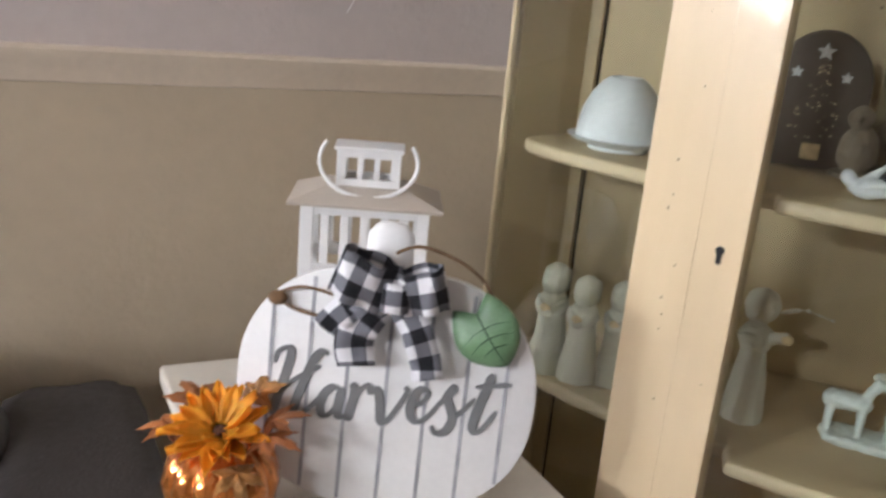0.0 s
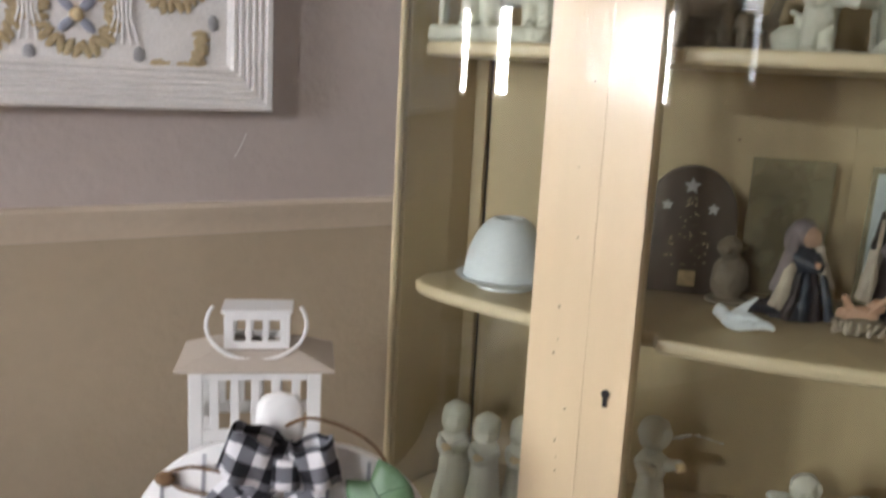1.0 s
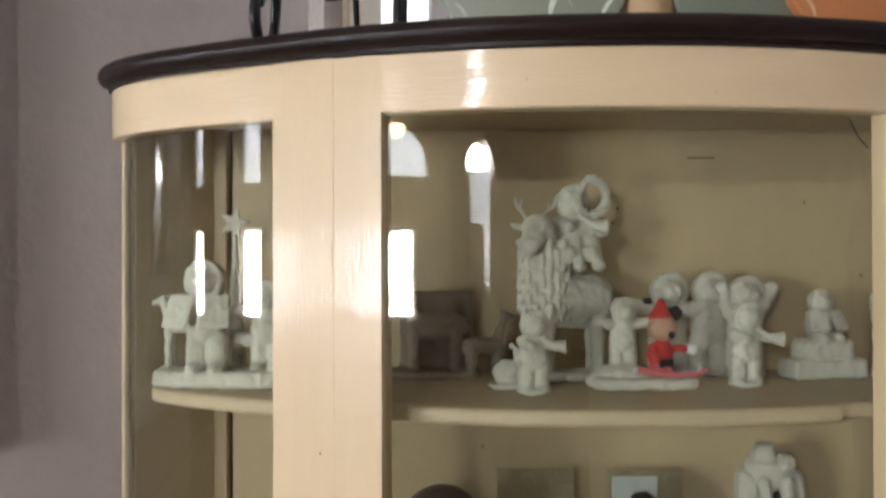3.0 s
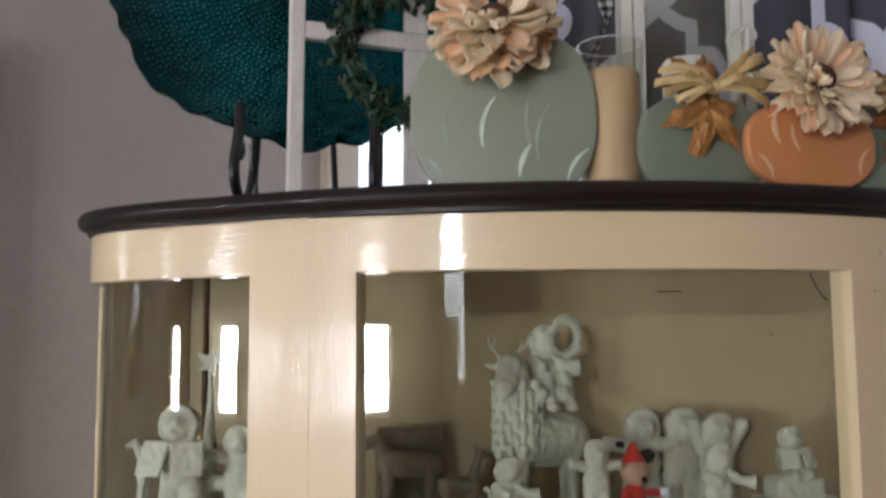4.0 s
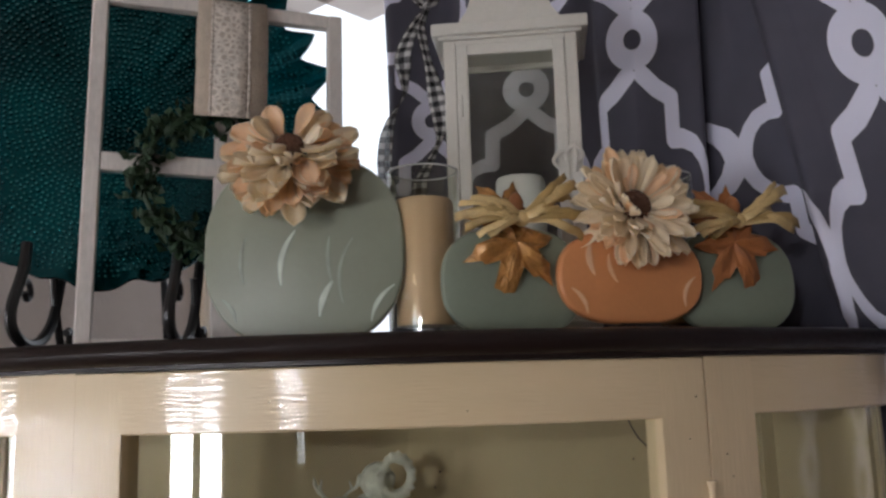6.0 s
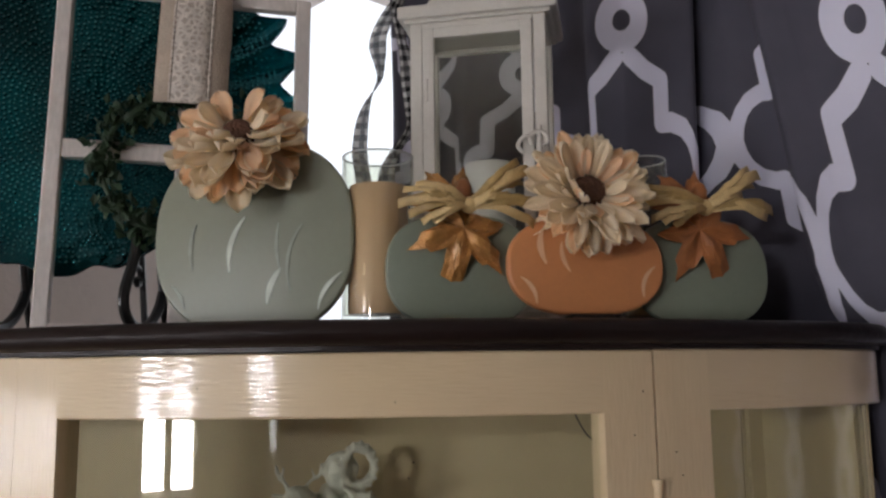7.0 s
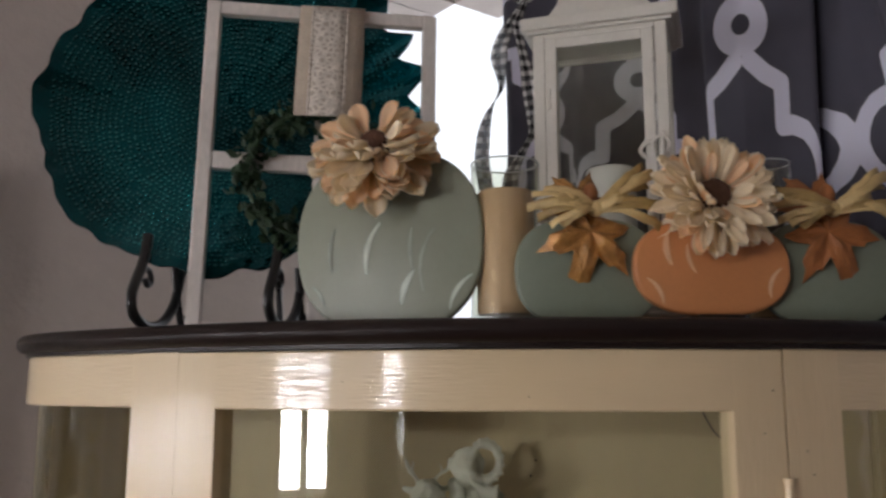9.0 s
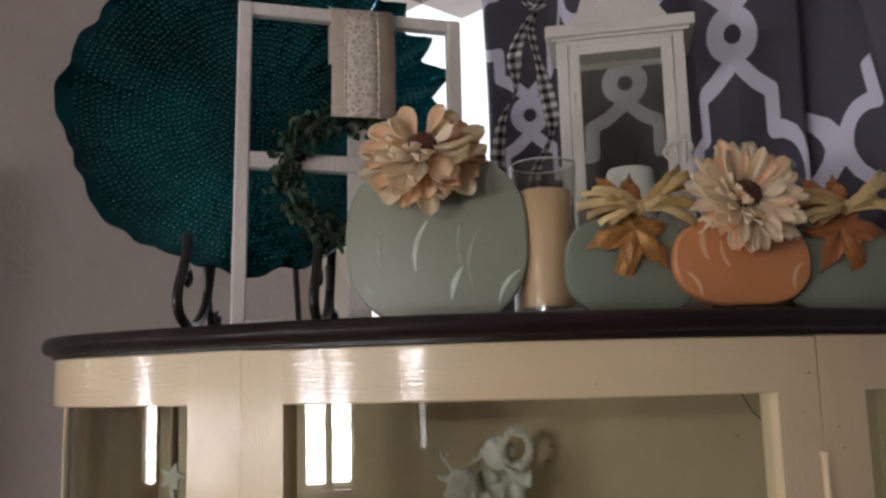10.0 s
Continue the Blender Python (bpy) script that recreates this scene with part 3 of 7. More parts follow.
def ribbon(points, thick, z0, z1, sign=1, bevel=0.0015):
    """An upright band along a line in plan, thick to its inner side."""
    inner = []
    for i, p in enumerate(points):
        a, b = points[max(i - 1, 0)], points[min(i + 1, len(points) - 1)]
        tx, ty = b[0] - a[0], b[1] - a[1]
        ln = math.hypot(tx, ty)
        inner.append((p[0] - ty / ln * thick, p[1] + tx / ln * thick))
    ring = [(CX + sign * x, y) for x, y in points + inner[::-1]]
    return prism(ring if sign > 0 else ring[::-1], z0, z1, bevel, 1)


def door_band(d0, d1, thick, z0, z1, bevel=0.0015, back=0.0):
    n = 18
    pts = [(d0 + (d1 - d0) * i / n, bow(d0 + (d1 - d0) * i / n) + back) for i in range(n + 1)]
    return ribbon(pts, thick, z0, z1, 1, bevel)


cabinet = thing("china_cabinet", "cream painted bow-front china cabinet with curved glass sides and dark top", "cabinet")
full = half_outline(0, 1)


def grown(off):
    r = half_outline(0, 1, -off)
    r[-1] = (r[-1][0], CAB_BACK)
    return [(CX + x, y) for x, y in r] + [(CX - x, y) for x, y in r[:0:-1]]


bm = prism(grown(0.014), CROWN + 0.003, TOP, 0.012, 4)
part("top_board", bm, DARK_WOOD_AND_GAP, cabinet, "dark stained top board with rounded edge", smooth=True)
part("top_bead", prism(grown(0.003), CROWN - 0.001, CROWN + 0.004), DARK_WOOD_AND_GAP, cabinet)
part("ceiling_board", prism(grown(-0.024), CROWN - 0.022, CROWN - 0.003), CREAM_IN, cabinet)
part("floor_board", prism(grown(-0.002), BASE, BASE + 0.022, 0.003), CREAM, cabinet)
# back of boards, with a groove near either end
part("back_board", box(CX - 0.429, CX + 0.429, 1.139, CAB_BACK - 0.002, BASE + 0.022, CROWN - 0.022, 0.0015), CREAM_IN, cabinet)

for s in (-1, 1):
    far = STILE_DX + (0.009 if s < 0 else 0.0015)
    dense = half_outline(0, 1)
    run = half_outline(STILE_DX, 1)[:19]
    k = next(i for i, p in enumerate(run) if p[0] > far)
    u = (far - run[k - 1][0]) / (run[k][0] - run[k - 1][0])
    cut = (far, run[k - 1][1] + u * (run[k][1] - run[k - 1][1]))
    slope, side = run[:k] + [cut], [cut] + run[k:]
    part("stile", ribbon(half_outline(SEAM + (0.0003 if s < 0 else 0.002), STILE_DX) + slope[1:], 0.030, BASE + 0.022, CROWN - 0.001, s, 0.0005 if s < 0 else 0.002), CREAM, cabinet, smooth=True)
    x0, y0 = CX + s * 0.518, 1.028
    x1, y1 = CX + s * 0.458, 1.136
    xs = sorted((CX + s * 0.4575, CX + s * 0.4335))
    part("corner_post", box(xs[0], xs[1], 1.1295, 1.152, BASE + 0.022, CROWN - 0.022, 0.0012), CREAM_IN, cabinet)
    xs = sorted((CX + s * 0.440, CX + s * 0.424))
    # left: dark strip added to draw the gap's shade; right: cream filler
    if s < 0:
        part("gap_strip", box(xs[0], xs[1], 1.1535, CAB_BACK + 0.001, BASE + 0.022, CROWN - 0.022), DARK_WOOD_AND_GAP, cabinet)
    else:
        part("gap_strip", box(CX + 0.4295, CX + 0.433, 1.1400, 1.1500, BASE + 0.022, CROWN - 0.022), CREAM_IN, cabinet)
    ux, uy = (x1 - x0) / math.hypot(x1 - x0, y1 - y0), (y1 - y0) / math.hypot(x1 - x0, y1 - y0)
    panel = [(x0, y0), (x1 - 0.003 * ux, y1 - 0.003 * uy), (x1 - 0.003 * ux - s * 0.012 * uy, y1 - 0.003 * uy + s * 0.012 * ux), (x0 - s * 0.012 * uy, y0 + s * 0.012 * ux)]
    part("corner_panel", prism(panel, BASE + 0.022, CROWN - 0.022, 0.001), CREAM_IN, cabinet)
    part("frieze", ribbon(side, 0.020, GLASS_HI, CROWN - 0.001, s), CREAM_H, cabinet, smooth=True)
    part("side_rail", ribbon(side, 0.020, BASE + 0.022, GLASS_LO, s), CREAM_H, cabinet, smooth=True)
    glass = part("bent_glass", ribbon([(x - 0.012, y + 0.006) for x, y in side], 0.003, GLASS_LO, GLASS_HI, s, 0), PANE, cabinet, "curved clear glass", smooth=True)
    glass.visible_shadow = False
    xs = sorted((CX + s * (SIDE_DX - 0.018), CX + s * (SIDE_DX - 0.011)))
    part("back_post", box(xs[0], xs[1], 1.010, 1.023, GLASS_LO, GLASS_HI, 0.002), CREAM_IN, cabinet)
    for dx, y in ((0.292, 0.875), (0.41, 1.115)):
        leg = lathe([(0.014, 0.0), (0.017, 0.02), (0.013, 0.05), (0.020, 0.20), (0.026, 0.30), (0.026, BASE)], 16, (CX + s * dx, y, 0))
        part("leg", leg, CREAM, cabinet, smooth=True)
door = part("door", door_band(-SEAM, -GLASS_DX, 0.026, BASE + 0.03, CROWN - 0.002, 0.0005), CREAM, cabinet, smooth=True)
part("door_stile", door_band(GLASS_DX, SEAM, 0.026, BASE + 0.03, CROWN - 0.002), CREAM, door, smooth=True)
part("door_rail", door_band(-GLASS_DX, GLASS_DX, 0.024, GLASS_HI, CROWN - 0.002), CREAM_H, door, smooth=True)
part("door_rail", door_band(-GLASS_DX, GLASS_DX, 0.024, BASE + 0.03, GLASS_LO), CREAM_H, door, smooth=True)
g = part("door_glass", door_band(-GLASS_DX - 0.006, GLASS_DX + 0.006, 0.003, GLASS_LO - 0.004, GLASS_HI + 0.004, 0, 0.010), PANE, door, "bowed clear glass", smooth=True)
g.visible_shadow = False
SHELF_TOPS = (0.661, 0.936, 1.216)


def shelf_plan(back):
    pts = [(0.202 * i / 8, bow(0.202 * i / 8) + back) for i in range(9)] + [(0.204, 0.885), (0.322, 0.888)]
    pts += [(x, y) for x, y in half_outline(STILE_DX, 1, 0.040)[:16] if x > 0.324] + [(0.487, 1.014), (0.485, 1.036), (0.476, 1.058), (0.458, 1.082), (0.436, 1.106), (0.415, 1.1285)]
    return [(CX + x, y) for x, y in pts] + [(CX - x, y) for x, y in pts[:0:-1]]


for z, back in zip(SHELF_TOPS, (0.038, 0.050, 0.058)):
    bm = prism(shelf_plan(back), z - 0.016, z, 0.005, 3)
    for f in bm.faces:
        # upward faces take the darker top colour
        f.material_index = 1 if f.normal.z > 0.98 else 0
    part("shelf", bm, [SHELF, SHELF_TOP], cabinet, "shelf with brown, shade-darkened top and rounded cream painted edge", smooth=True)

# lock and hinges of the door
key = lathe([(0.0, 0.0), (0.0042, 0.0), (0.0042, 0.0016), (0.0, 0.0016)], 16)
key = join(key, box(-0.0022, 0.0022, -0.013, -0.002, 0, 0.0016))
kx = CX - 0.2455
tilt = math.degrees(math.asin(0.2455 / BOW_R))
key.transform(pose(kx, bow(0.2455) - 0.0006, 0.886, 90, 0, -tilt))
part("keyhole", key, BLACK, door, "dark keyhole")
for z in (0.47, 0.95, 1.40):
    hinge = tube([(CX + SEAM, bow(SEAM) - 0.002, z - 0.022), (CX + SEAM, bow(SEAM) - 0.002, z + 0.022)], 0.0035, 10)
    hinge = join(hinge, tube([(CX + SEAM, bow(SEAM) - 0.002, z + 0.022), (CX + SEAM, bow(SEAM) - 0.002, z + 0.027)], 0.0045, 10))
    part("hinge", hinge, CREAM, door, "cream painted hinge", smooth=True)

# nail holes, chips of lost paint and a loose wire
def pit(dx, z, r, parent, tall=1.0):
    n = math.degrees(math.asin(min(abs(dx), 0.70) / BOW_R)) * (1 if dx > 0 else -1)
    r *= 0.66
    b = lathe([(0.0, 0.0), (r, 0.0), (r * 0.8, 0.0006), (0.0, 0.0006)], 10)
    b.transform(pose(CX + dx, bow(abs(dx)) - 0.0001, z, 90, 0, n) @ Matrix.Diagonal((1, tall, 1, 1)))
    part("nail_hole", b, CHIP, parent)


CHIP = material("bare_brown_wood", (0.10, 0.06, 0.035), 0.8, vary=0.3, scale=200)
for dx, z, r in ((0.259, 1.498, 0.0014), (0.250, 1.463, 0.0012), (0.286, 1.448, 0.0013), (0.291, 1.429, 0.0013), (0.058, 1.493, 0.0009), (-0.10, 1.505, 0.0008), (0.262, 1.30, 0.0013), (0.297, 1.22, 0.0012)):
    pit(dx, z, r, cabinet)
for dx, z, r, tall in ((-0.298, 0.962, 0.0016, 1.4), (-0.297, 0.928, 0.0012, 1), (-0.300, 0.914, 0.0014, 1.6), (-0.289, 0.792, 0.0013, 1), (-0.282, 0.717, 0.0016, 1), (-0.292, 0.824, 0.0011, 2), (-0.289, 0.807, 0.0012, 1), (-0.285, 1.033, 0.0012, 1.5), (-0.281, 1.18, 0.0010, 2), (-0.290, 1.10, 0.0009, 1), (-0.240, 0.75, 0.0011, 1), (-0.284, 0.86, 0.0010, 2)):
    pit(dx, z, r, cabinet, tall)
for x, z in ((0.298, 1.414), (0.292, 1.396), (0.530, 1.421), (0.60, 1.33), (0.13, 1.12)):
    b = lathe([(0.0, 0.0), (0.0017, 0.0), (0.0014, 0.0005), (0.0, 0.0005)], 10)
    b.transform(pose(x, 1.1389, z, 90, 0, 0))
    part("nail_hole", b, CHIP, cabinet)
scratch = box(0.385, 0.418, 1.1383, 1.1389, 1.4755, 1.4775)
part("scratch", scratch, CHIP, cabinet)
part("loose_wire", tube([(0.455, 0.862, 1.481), (0.459, 0.862, 1.472), (0.464, 0.862, 1.463), (0.472, 0.863, 1.455)], 0.0008, 6), BLACK, cabinet, "thin dark wire end")
# ---- curtain ----
def spline(knots, n):
    """Catmull-Rom through knots of any length."""
    out = []
    k = [knots[0], *knots, knots[-1]]
    for i in range(1, len(k) - 2):
        for j in range(n):
            t = j / n
            out.append(tuple(0.5 * (2 * b + (c - a) * t + (2 * a - 5 * b + 4 * c - d) * t * t + (3 * b - a - 3 * c + d) * t ** 3) for a, b, c, d in zip(k[i - 1], k[i], k[i + 1], k[i + 2])))
    return out + [tuple(knots[-1])]


def drape(line, ring_z, lean, centre, squeezed, label, stretch=1.0, lean_from=0.0):
    """One hanging panel: line is its plan as (along the wall, out from it, across the print); lean spreads it towards the hem."""
    bm = bmesh.new()
    uv = bm.loops.layers.uv.new("UVMap")
    zs = [0.62 + i * 0.04 for i in range(46)]
    grid = []
    for z in zs:
        row = []
        low = min(max((1.60 - z) / 0.06, 0), 1)          # squeezed behind the cabinet below its top
        for a, d, u in line:
            near = math.exp(-((a - centre) / 0.30) ** 4)
            dd = d * (1 - low * near) + (squeezed + 0.12 * (d - 0.10)) * low * near
            dd += 0.005 * math.sin(9 * z + 21 * a) * (1 - low)
            row.append(bm.verts.new(RIGHT @ Vector((a + lean * min(max((a - lean_from) / 0.06, 0), 1) * min(max(1.80 - z, -0.35), 0.45), dd, z))))
        grid.append(row)
    for j in range(len(zs) - 1):
        for i in range(len(line) - 1):
            f = bm.faces.new((grid[j][i], grid[j][i + 1], grid[j + 1][i + 1], grid[j + 1][i]))
            for loop, (ii, jj) in zip(f.loops, ((i, j), (i + 1, j), (i + 1, j + 1), (i, j + 1))):
                loop[uv].uv = (line[ii][2], (zs[jj] - ring_z) / (stretch(line[ii][2]) if callable(stretch) else stretch))
    ob = part("curtain", bm, CURTAIN, smooth=True)
    ob.modifiers.new("cloth", "SOLIDIFY").thickness = 0.0015
    return tagged(ob, label, "curtain", "curtains at the window")


# the inner panel: even folds up to a ring of the print, then a deep pleat that hides most of one repeat
folds = spline([(0.245, 0.055), (0.31, 0.125), (0.40, 0.075), (0.50, 0.135), (0.60, 0.090), (0.700, 0.120), (0.722, 0.145), (0.738, 0.153), (0.778, 0.146)], 10)
run = [0.0]
for p, q in zip(folds, folds[1:]):
    run.append(run[-1] + math.hypot(q[0] - p[0], q[1] - p[1]))
pleat = spline([(0.778, 0.146, 0.0), (0.805, 0.130, 0.036), (0.830, 0.112, 0.076), (0.843, 0.101, 0.108), (0.838, 0.092, 0.125), (0.800, 0.094, 0.170), (0.765, 0.090, 0.205), (0.760, 0.078, 0.220), (0.790, 0.066, 0.265), (0.834, 0.072, 0.317), (0.880, 0.087, 0.348), (0.908, 0.083, 0.385), (0.936, 0.079, 0.425), (0.975, 0.068, 0.458), (1.02, 0.055, 0.50)], 8)
drape([(a, d, r - run[-1]) for (a, d), r in zip(folds, run)] + pleat[1:], 1.945, 0.14, 0.90, 0.035, "dark grey curtain printed with a pale trellis pattern, hanging in folds", lambda u: 1 + 0.2 * min(max((u + 0.13) / 0.06, 0), 1) * (u < 0.2), 0.85)
# the outer panel overlaps it with a free edge that slants outwards to the hem
outer = spline([(0.950, 0.100, -0.175), (0.947, 0.116, -0.162), (0.956, 0.129, -0.136), (0.968, 0.128, -0.116), (0.983, 0.121, -0.082), (1.000, 0.113, -0.050), (1.050, 0.104, 0.0), (1.10, 0.120, 0.055), (1.15, 0.150, 0.12), (1.24, 0.09, 0.23), (1.33, 0.15, 0.34), (1.44, 0.09, 0.47), (1.56, 0.145, 0.60), (1.68, 0.09, 0.74)], 10)
drape(outer, 1.874, 0.16, 1.03, 0.050, "dark grey trellis print curtain with a slanting free edge", 1.45, 0.5)


# ---- helpers for the decorations ----
def cloth_strip(points, wide, width, mat, name, parent, label="", thick=0.0008, v0=0.0):
    """A ribbon along points; wide gives its cross direction at each point (or one for all)."""
    bm = bmesh.new()
    uv = bm.loops.layers.uv.new("UVMap")
    pts = [Vector(p) for p in points]
    run, rows = [v0], []
    for i, p in enumerate(pts):
        if i:
            run.append(run[-1] + (p - pts[i - 1]).length)
        w = Vector(wide[i] if isinstance(wide, list) else wide).normalized()
        rows.append([bm.verts.new(p + w * width * k) for k in (-0.5, -0.17, 0.17, 0.5)])
    us = [0, width * 0.33, width * 0.67, width]
    for j in range(len(pts) - 1):
        for i in range(3):
            f = bm.faces.new((rows[j][i], rows[j][i + 1], rows[j + 1][i + 1], rows[j + 1][i]))
            for loop, (ii, jj) in zip(f.loops, ((i, j), (i + 1, j), (i + 1, j + 1), (i, j + 1))):
                loop[uv].uv = (us[ii], run[jj])
    ob = part(name, bm, mat, parent, label, smooth=True)
    ob.modifiers.new("cloth", "SOLIDIFY").thickness = thick
    return ob


def petal_mesh(name, length, width, cup, curl, mat, notch=False, thick=0.0006, pointed=False):
    """One petal along +x, cupped across and curling upwards to its tip; a thin solid."""
    bm = bmesh.new()
    n, c = 9, 4
    tops = []
    for i in range(n + 1):
        t = i / n
        grow = min(t / 0.6, 1)
        w = width * (0.34 + 0.66 * grow * grow * (3 - 2 * grow)) * (1 if t < 0.66 else math.sqrt(max(1 - ((t - 0.66) / 0.345) ** 2, 0.0)))
        if pointed and t > 0.45:
            w = width * max(1 - (t - 0.45) / 0.56, 0.02) ** 0.75
        row = []
        for j in range(c + 1):
            s = j / c * 2 - 1
            z = cup * s * s * width + curl * length * t * t
            x = length * t - (0.05 * length * (1 - abs(s)) if notch and i == n else 0)
            row.append(bm.verts.new((x, s * w / 2, z)))
        tops.append(row)
    lows = [[bm.verts.new(v.co - Vector((0, 0, thick))) for v in row] for row in tops]
    for i in range(n):
        for j in range(c):
            bm.faces.new((tops[i][j], tops[i + 1][j], tops[i + 1][j + 1], tops[i][j + 1]))
            bm.faces.new((lows[i][j], lows[i][j + 1], lows[i + 1][j + 1], lows[i + 1][j]))
    rim = [(0, j) for j in range(c)] + [(i, c) for i in range(n)] + [(n, j) for j in range(c, 0, -1)] + [(i, 0) for i in range(n, 0, -1)]
    for a, b in zip(rim, rim[1:] + rim[:1]):
        bm.faces.new((tops[a[0]][a[1]], tops[b[0]][b[1]], lows[b[0]][b[1]], lows[a[0]][a[1]]))
    bmesh.ops.recalc_face_normals(bm, faces=bm.faces[:])
    me = bpy.data.meshes.new(name)
    bm.to_mesh(me)
    bm.free()
    me.materials.append(mat)
    me.shade_smooth()
    return me


def flower(centre, normal, radius, rings, meshes, parent, seed, core=0.014, name="flower", label=""):
    """A cloth flower head: rings of (petals, reach, lift) round a dark centre; normal is the way it faces."""
    rnd = random.Random(seed)
    face = Vector(normal).normalized().to_track_quat("Z", "Y").to_matrix().to_4x4()
    base = Matrix.Translation(centre) @ face
    head = lathe([(core * 0.9, -0.004), (core, 0.002), (core * 0.8, core * 0.5), (core * 0.3, core * 0.7)], 14)
    for i in range(26):
        a, r = rnd.uniform(0, 6.28), core * math.sqrt(rnd.random()) * 0.9
        b = bmesh.new()
        bmesh.ops.create_icosphere(b, subdivisions=1, radius=core * 0.16, matrix=Matrix.Translation((r * math.cos(a), r * math.sin(a), core * 0.62 * (1 - (r / core) ** 2) + 0.001)))
        head = join(head, b)
    head.transform(base)
    root = part(name, head, SEED, parent, label)
    for count, reach, lift in rings:
        for i in range(count):
            ang = 2 * math.pi * (i + rnd.uniform(-0.3, 0.3)) / count + reach * 7
            size = reach * radius / 0.06 * rnd.uniform(0.86, 1.1)
            ob = new("petal", rnd.choice(meshes))
            ob.parent = root
            m = base @ Matrix.Rotation(ang, 4, "Z") @ Matrix.Translation((core * 0.55, 0, lift * 0.006)) @ Matrix.Rotation(-radians(lift * 24 + rnd.uniform(-9, 9)), 4, "Y") @ Matrix.Rotation(radians(rnd.uniform(-22, 22)), 4, "X")
            ob.matrix_basis = m @ Matrix.Diagonal((size, rnd.uniform(0.85, 1.1) * size ** 0.5, size, 1))
    return root


def mum(centre, normal, layers, meshes, parent, seed, core, label="", extra=(), face=None, gap=0, shorter=0.0):
    """A full cloth flower: layers of (petals, start radius, start height, degrees from the axis, length) on a dome, open at the top by gap degrees."""
    rnd = random.Random(seed)
    outer = Matrix.Translation(centre) @ Vector(normal).normalized().to_track_quat("Z", "Y").to_matrix().to_4x4()
    base = Matrix.Translation(centre) @ Vector(face or normal).normalized().to_track_quat("Z", "Y").to_matrix().to_4x4()
    head = lathe([(0.004, -0.022), (0.012, -0.018), (core * 0.95, -0.003), (core, 0.001), (core * 0.8, core * 0.42), (core * 0.3, core * 0.6)], 16)
    for i in range(40):
        a, r = rnd.uniform(0, 6.28), core * math.sqrt(rnd.random()) * 0.92
        b = bmesh.new()
        bmesh.ops.create_icosphere(b, subdivisions=1, radius=core * 0.13, matrix=Matrix.Translation((r * math.cos(a), r * math.sin(a), core * 0.55 * (1 - (r / core) ** 2) + 0.001)))
        head = join(head, b)
    head.transform(base)
    root = part("flower", head, SEED, parent, label)

    def petal(ang, r, h, lean, size, frame_m=base):
        ob = new("petal", rnd.choice(meshes))
        ob.parent = root
        ob.matrix_basis = frame_m @ Matrix.Rotation(ang, 4, "Z") @ Matrix.Translation((r, 0, h)) @ Matrix.Rotation(-radians(90 - lean), 4, "Y") @ Matrix.Rotation(radians(rnd.uniform(-20, 20)), 4, "X") @ Matrix.Diagonal((size, rnd.uniform(0.9, 1.12) * size ** 0.5, size, 1))

    for count, r, h, lean, size in layers:
        turn = rnd.uniform(0, 6.28)
        for i in range(count):
            ang = turn + 2 * math.pi * (i + rnd.uniform(-0.28, 0.28)) / count
            if abs((math.degrees(ang) - 90 + 180) % 360 - 180) < gap:
                continue
            high = 1 - shorter * max(math.sin(ang), 0) ** 1.5
            petal(ang, r, h + rnd.uniform(-0.002, 0.002), lean + rnd.uniform(-17, 17), high * size * rnd.uniform(0.84, 1.14), outer)
    for ang, r, h, lean, size in extra:
        petal(radians(ang), r, h, lean, size)
    return root


def rounded(hw, hh, cz, n=48, power=2.5, flat=None, dimple=0.0, cx=0.0):
    """A pumpkin-like outline: a superellipse, flattened at the foot, with a dip at the top."""
    pts = []
    for i in range(n):
        a = 2 * math.pi * i / n
        c, s = math.cos(a), math.sin(a)
        x = hw * math.copysign(abs(c) ** (2 / power), c)
        z = hh * math.copysign(abs(s) ** (2 / power), s)
        if s > 0:
            z -= dimple * math.exp(-(x / (hw * 0.3)) ** 2)
        else:
            z += dimple * 0.5 * math.exp(-(x / (hw * 0.3)) ** 2)
        pts.append((cx + x, cz + z if flat is None else max(cz + z, flat)))
    return pts


def stroke(points, width, y, name, mat, parent, label="", thick=0.0007):
    """A painted line as a thin raised band in the x-z plane at depth y, tapering at both ends."""
    n = len(points)
    a, b = [], []
    for i, p in enumerate(points):
        q, r = points[max(i - 1, 0)], points[min(i + 1, n - 1)]
        tx, tz = r[0] - q[0], r[1] - q[1]
        ln = math.hypot(tx, tz) or 1
        w = width * (0.25 + 0.75 * math.sin(math.pi * i / (n - 1)))
        a.append((p[0] - tz / ln * w / 2, p[1] + tx / ln * w / 2)), b.append((p[0] + tz / ln * w / 2, p[1] - tx / ln * w / 2))
    ring = b + a[::-1]
    return part(name, plate_outline(ring, y - thick, y, 0), mat, parent, label)


def arc_line(x0, z0, x1, z1, sag, n=8):
    out = []
    for i in range(n + 1):
        t = i / n
        dx, dz = x1 - x0, z1 - z0
        ln = math.hypot(dx, dz)
        out.append((x0 + dx * t - dz / ln * sag * 4 * t * (1 - t), z0 + dz * t + dx / ln * sag * 4 * t * (1 - t)))
    return out


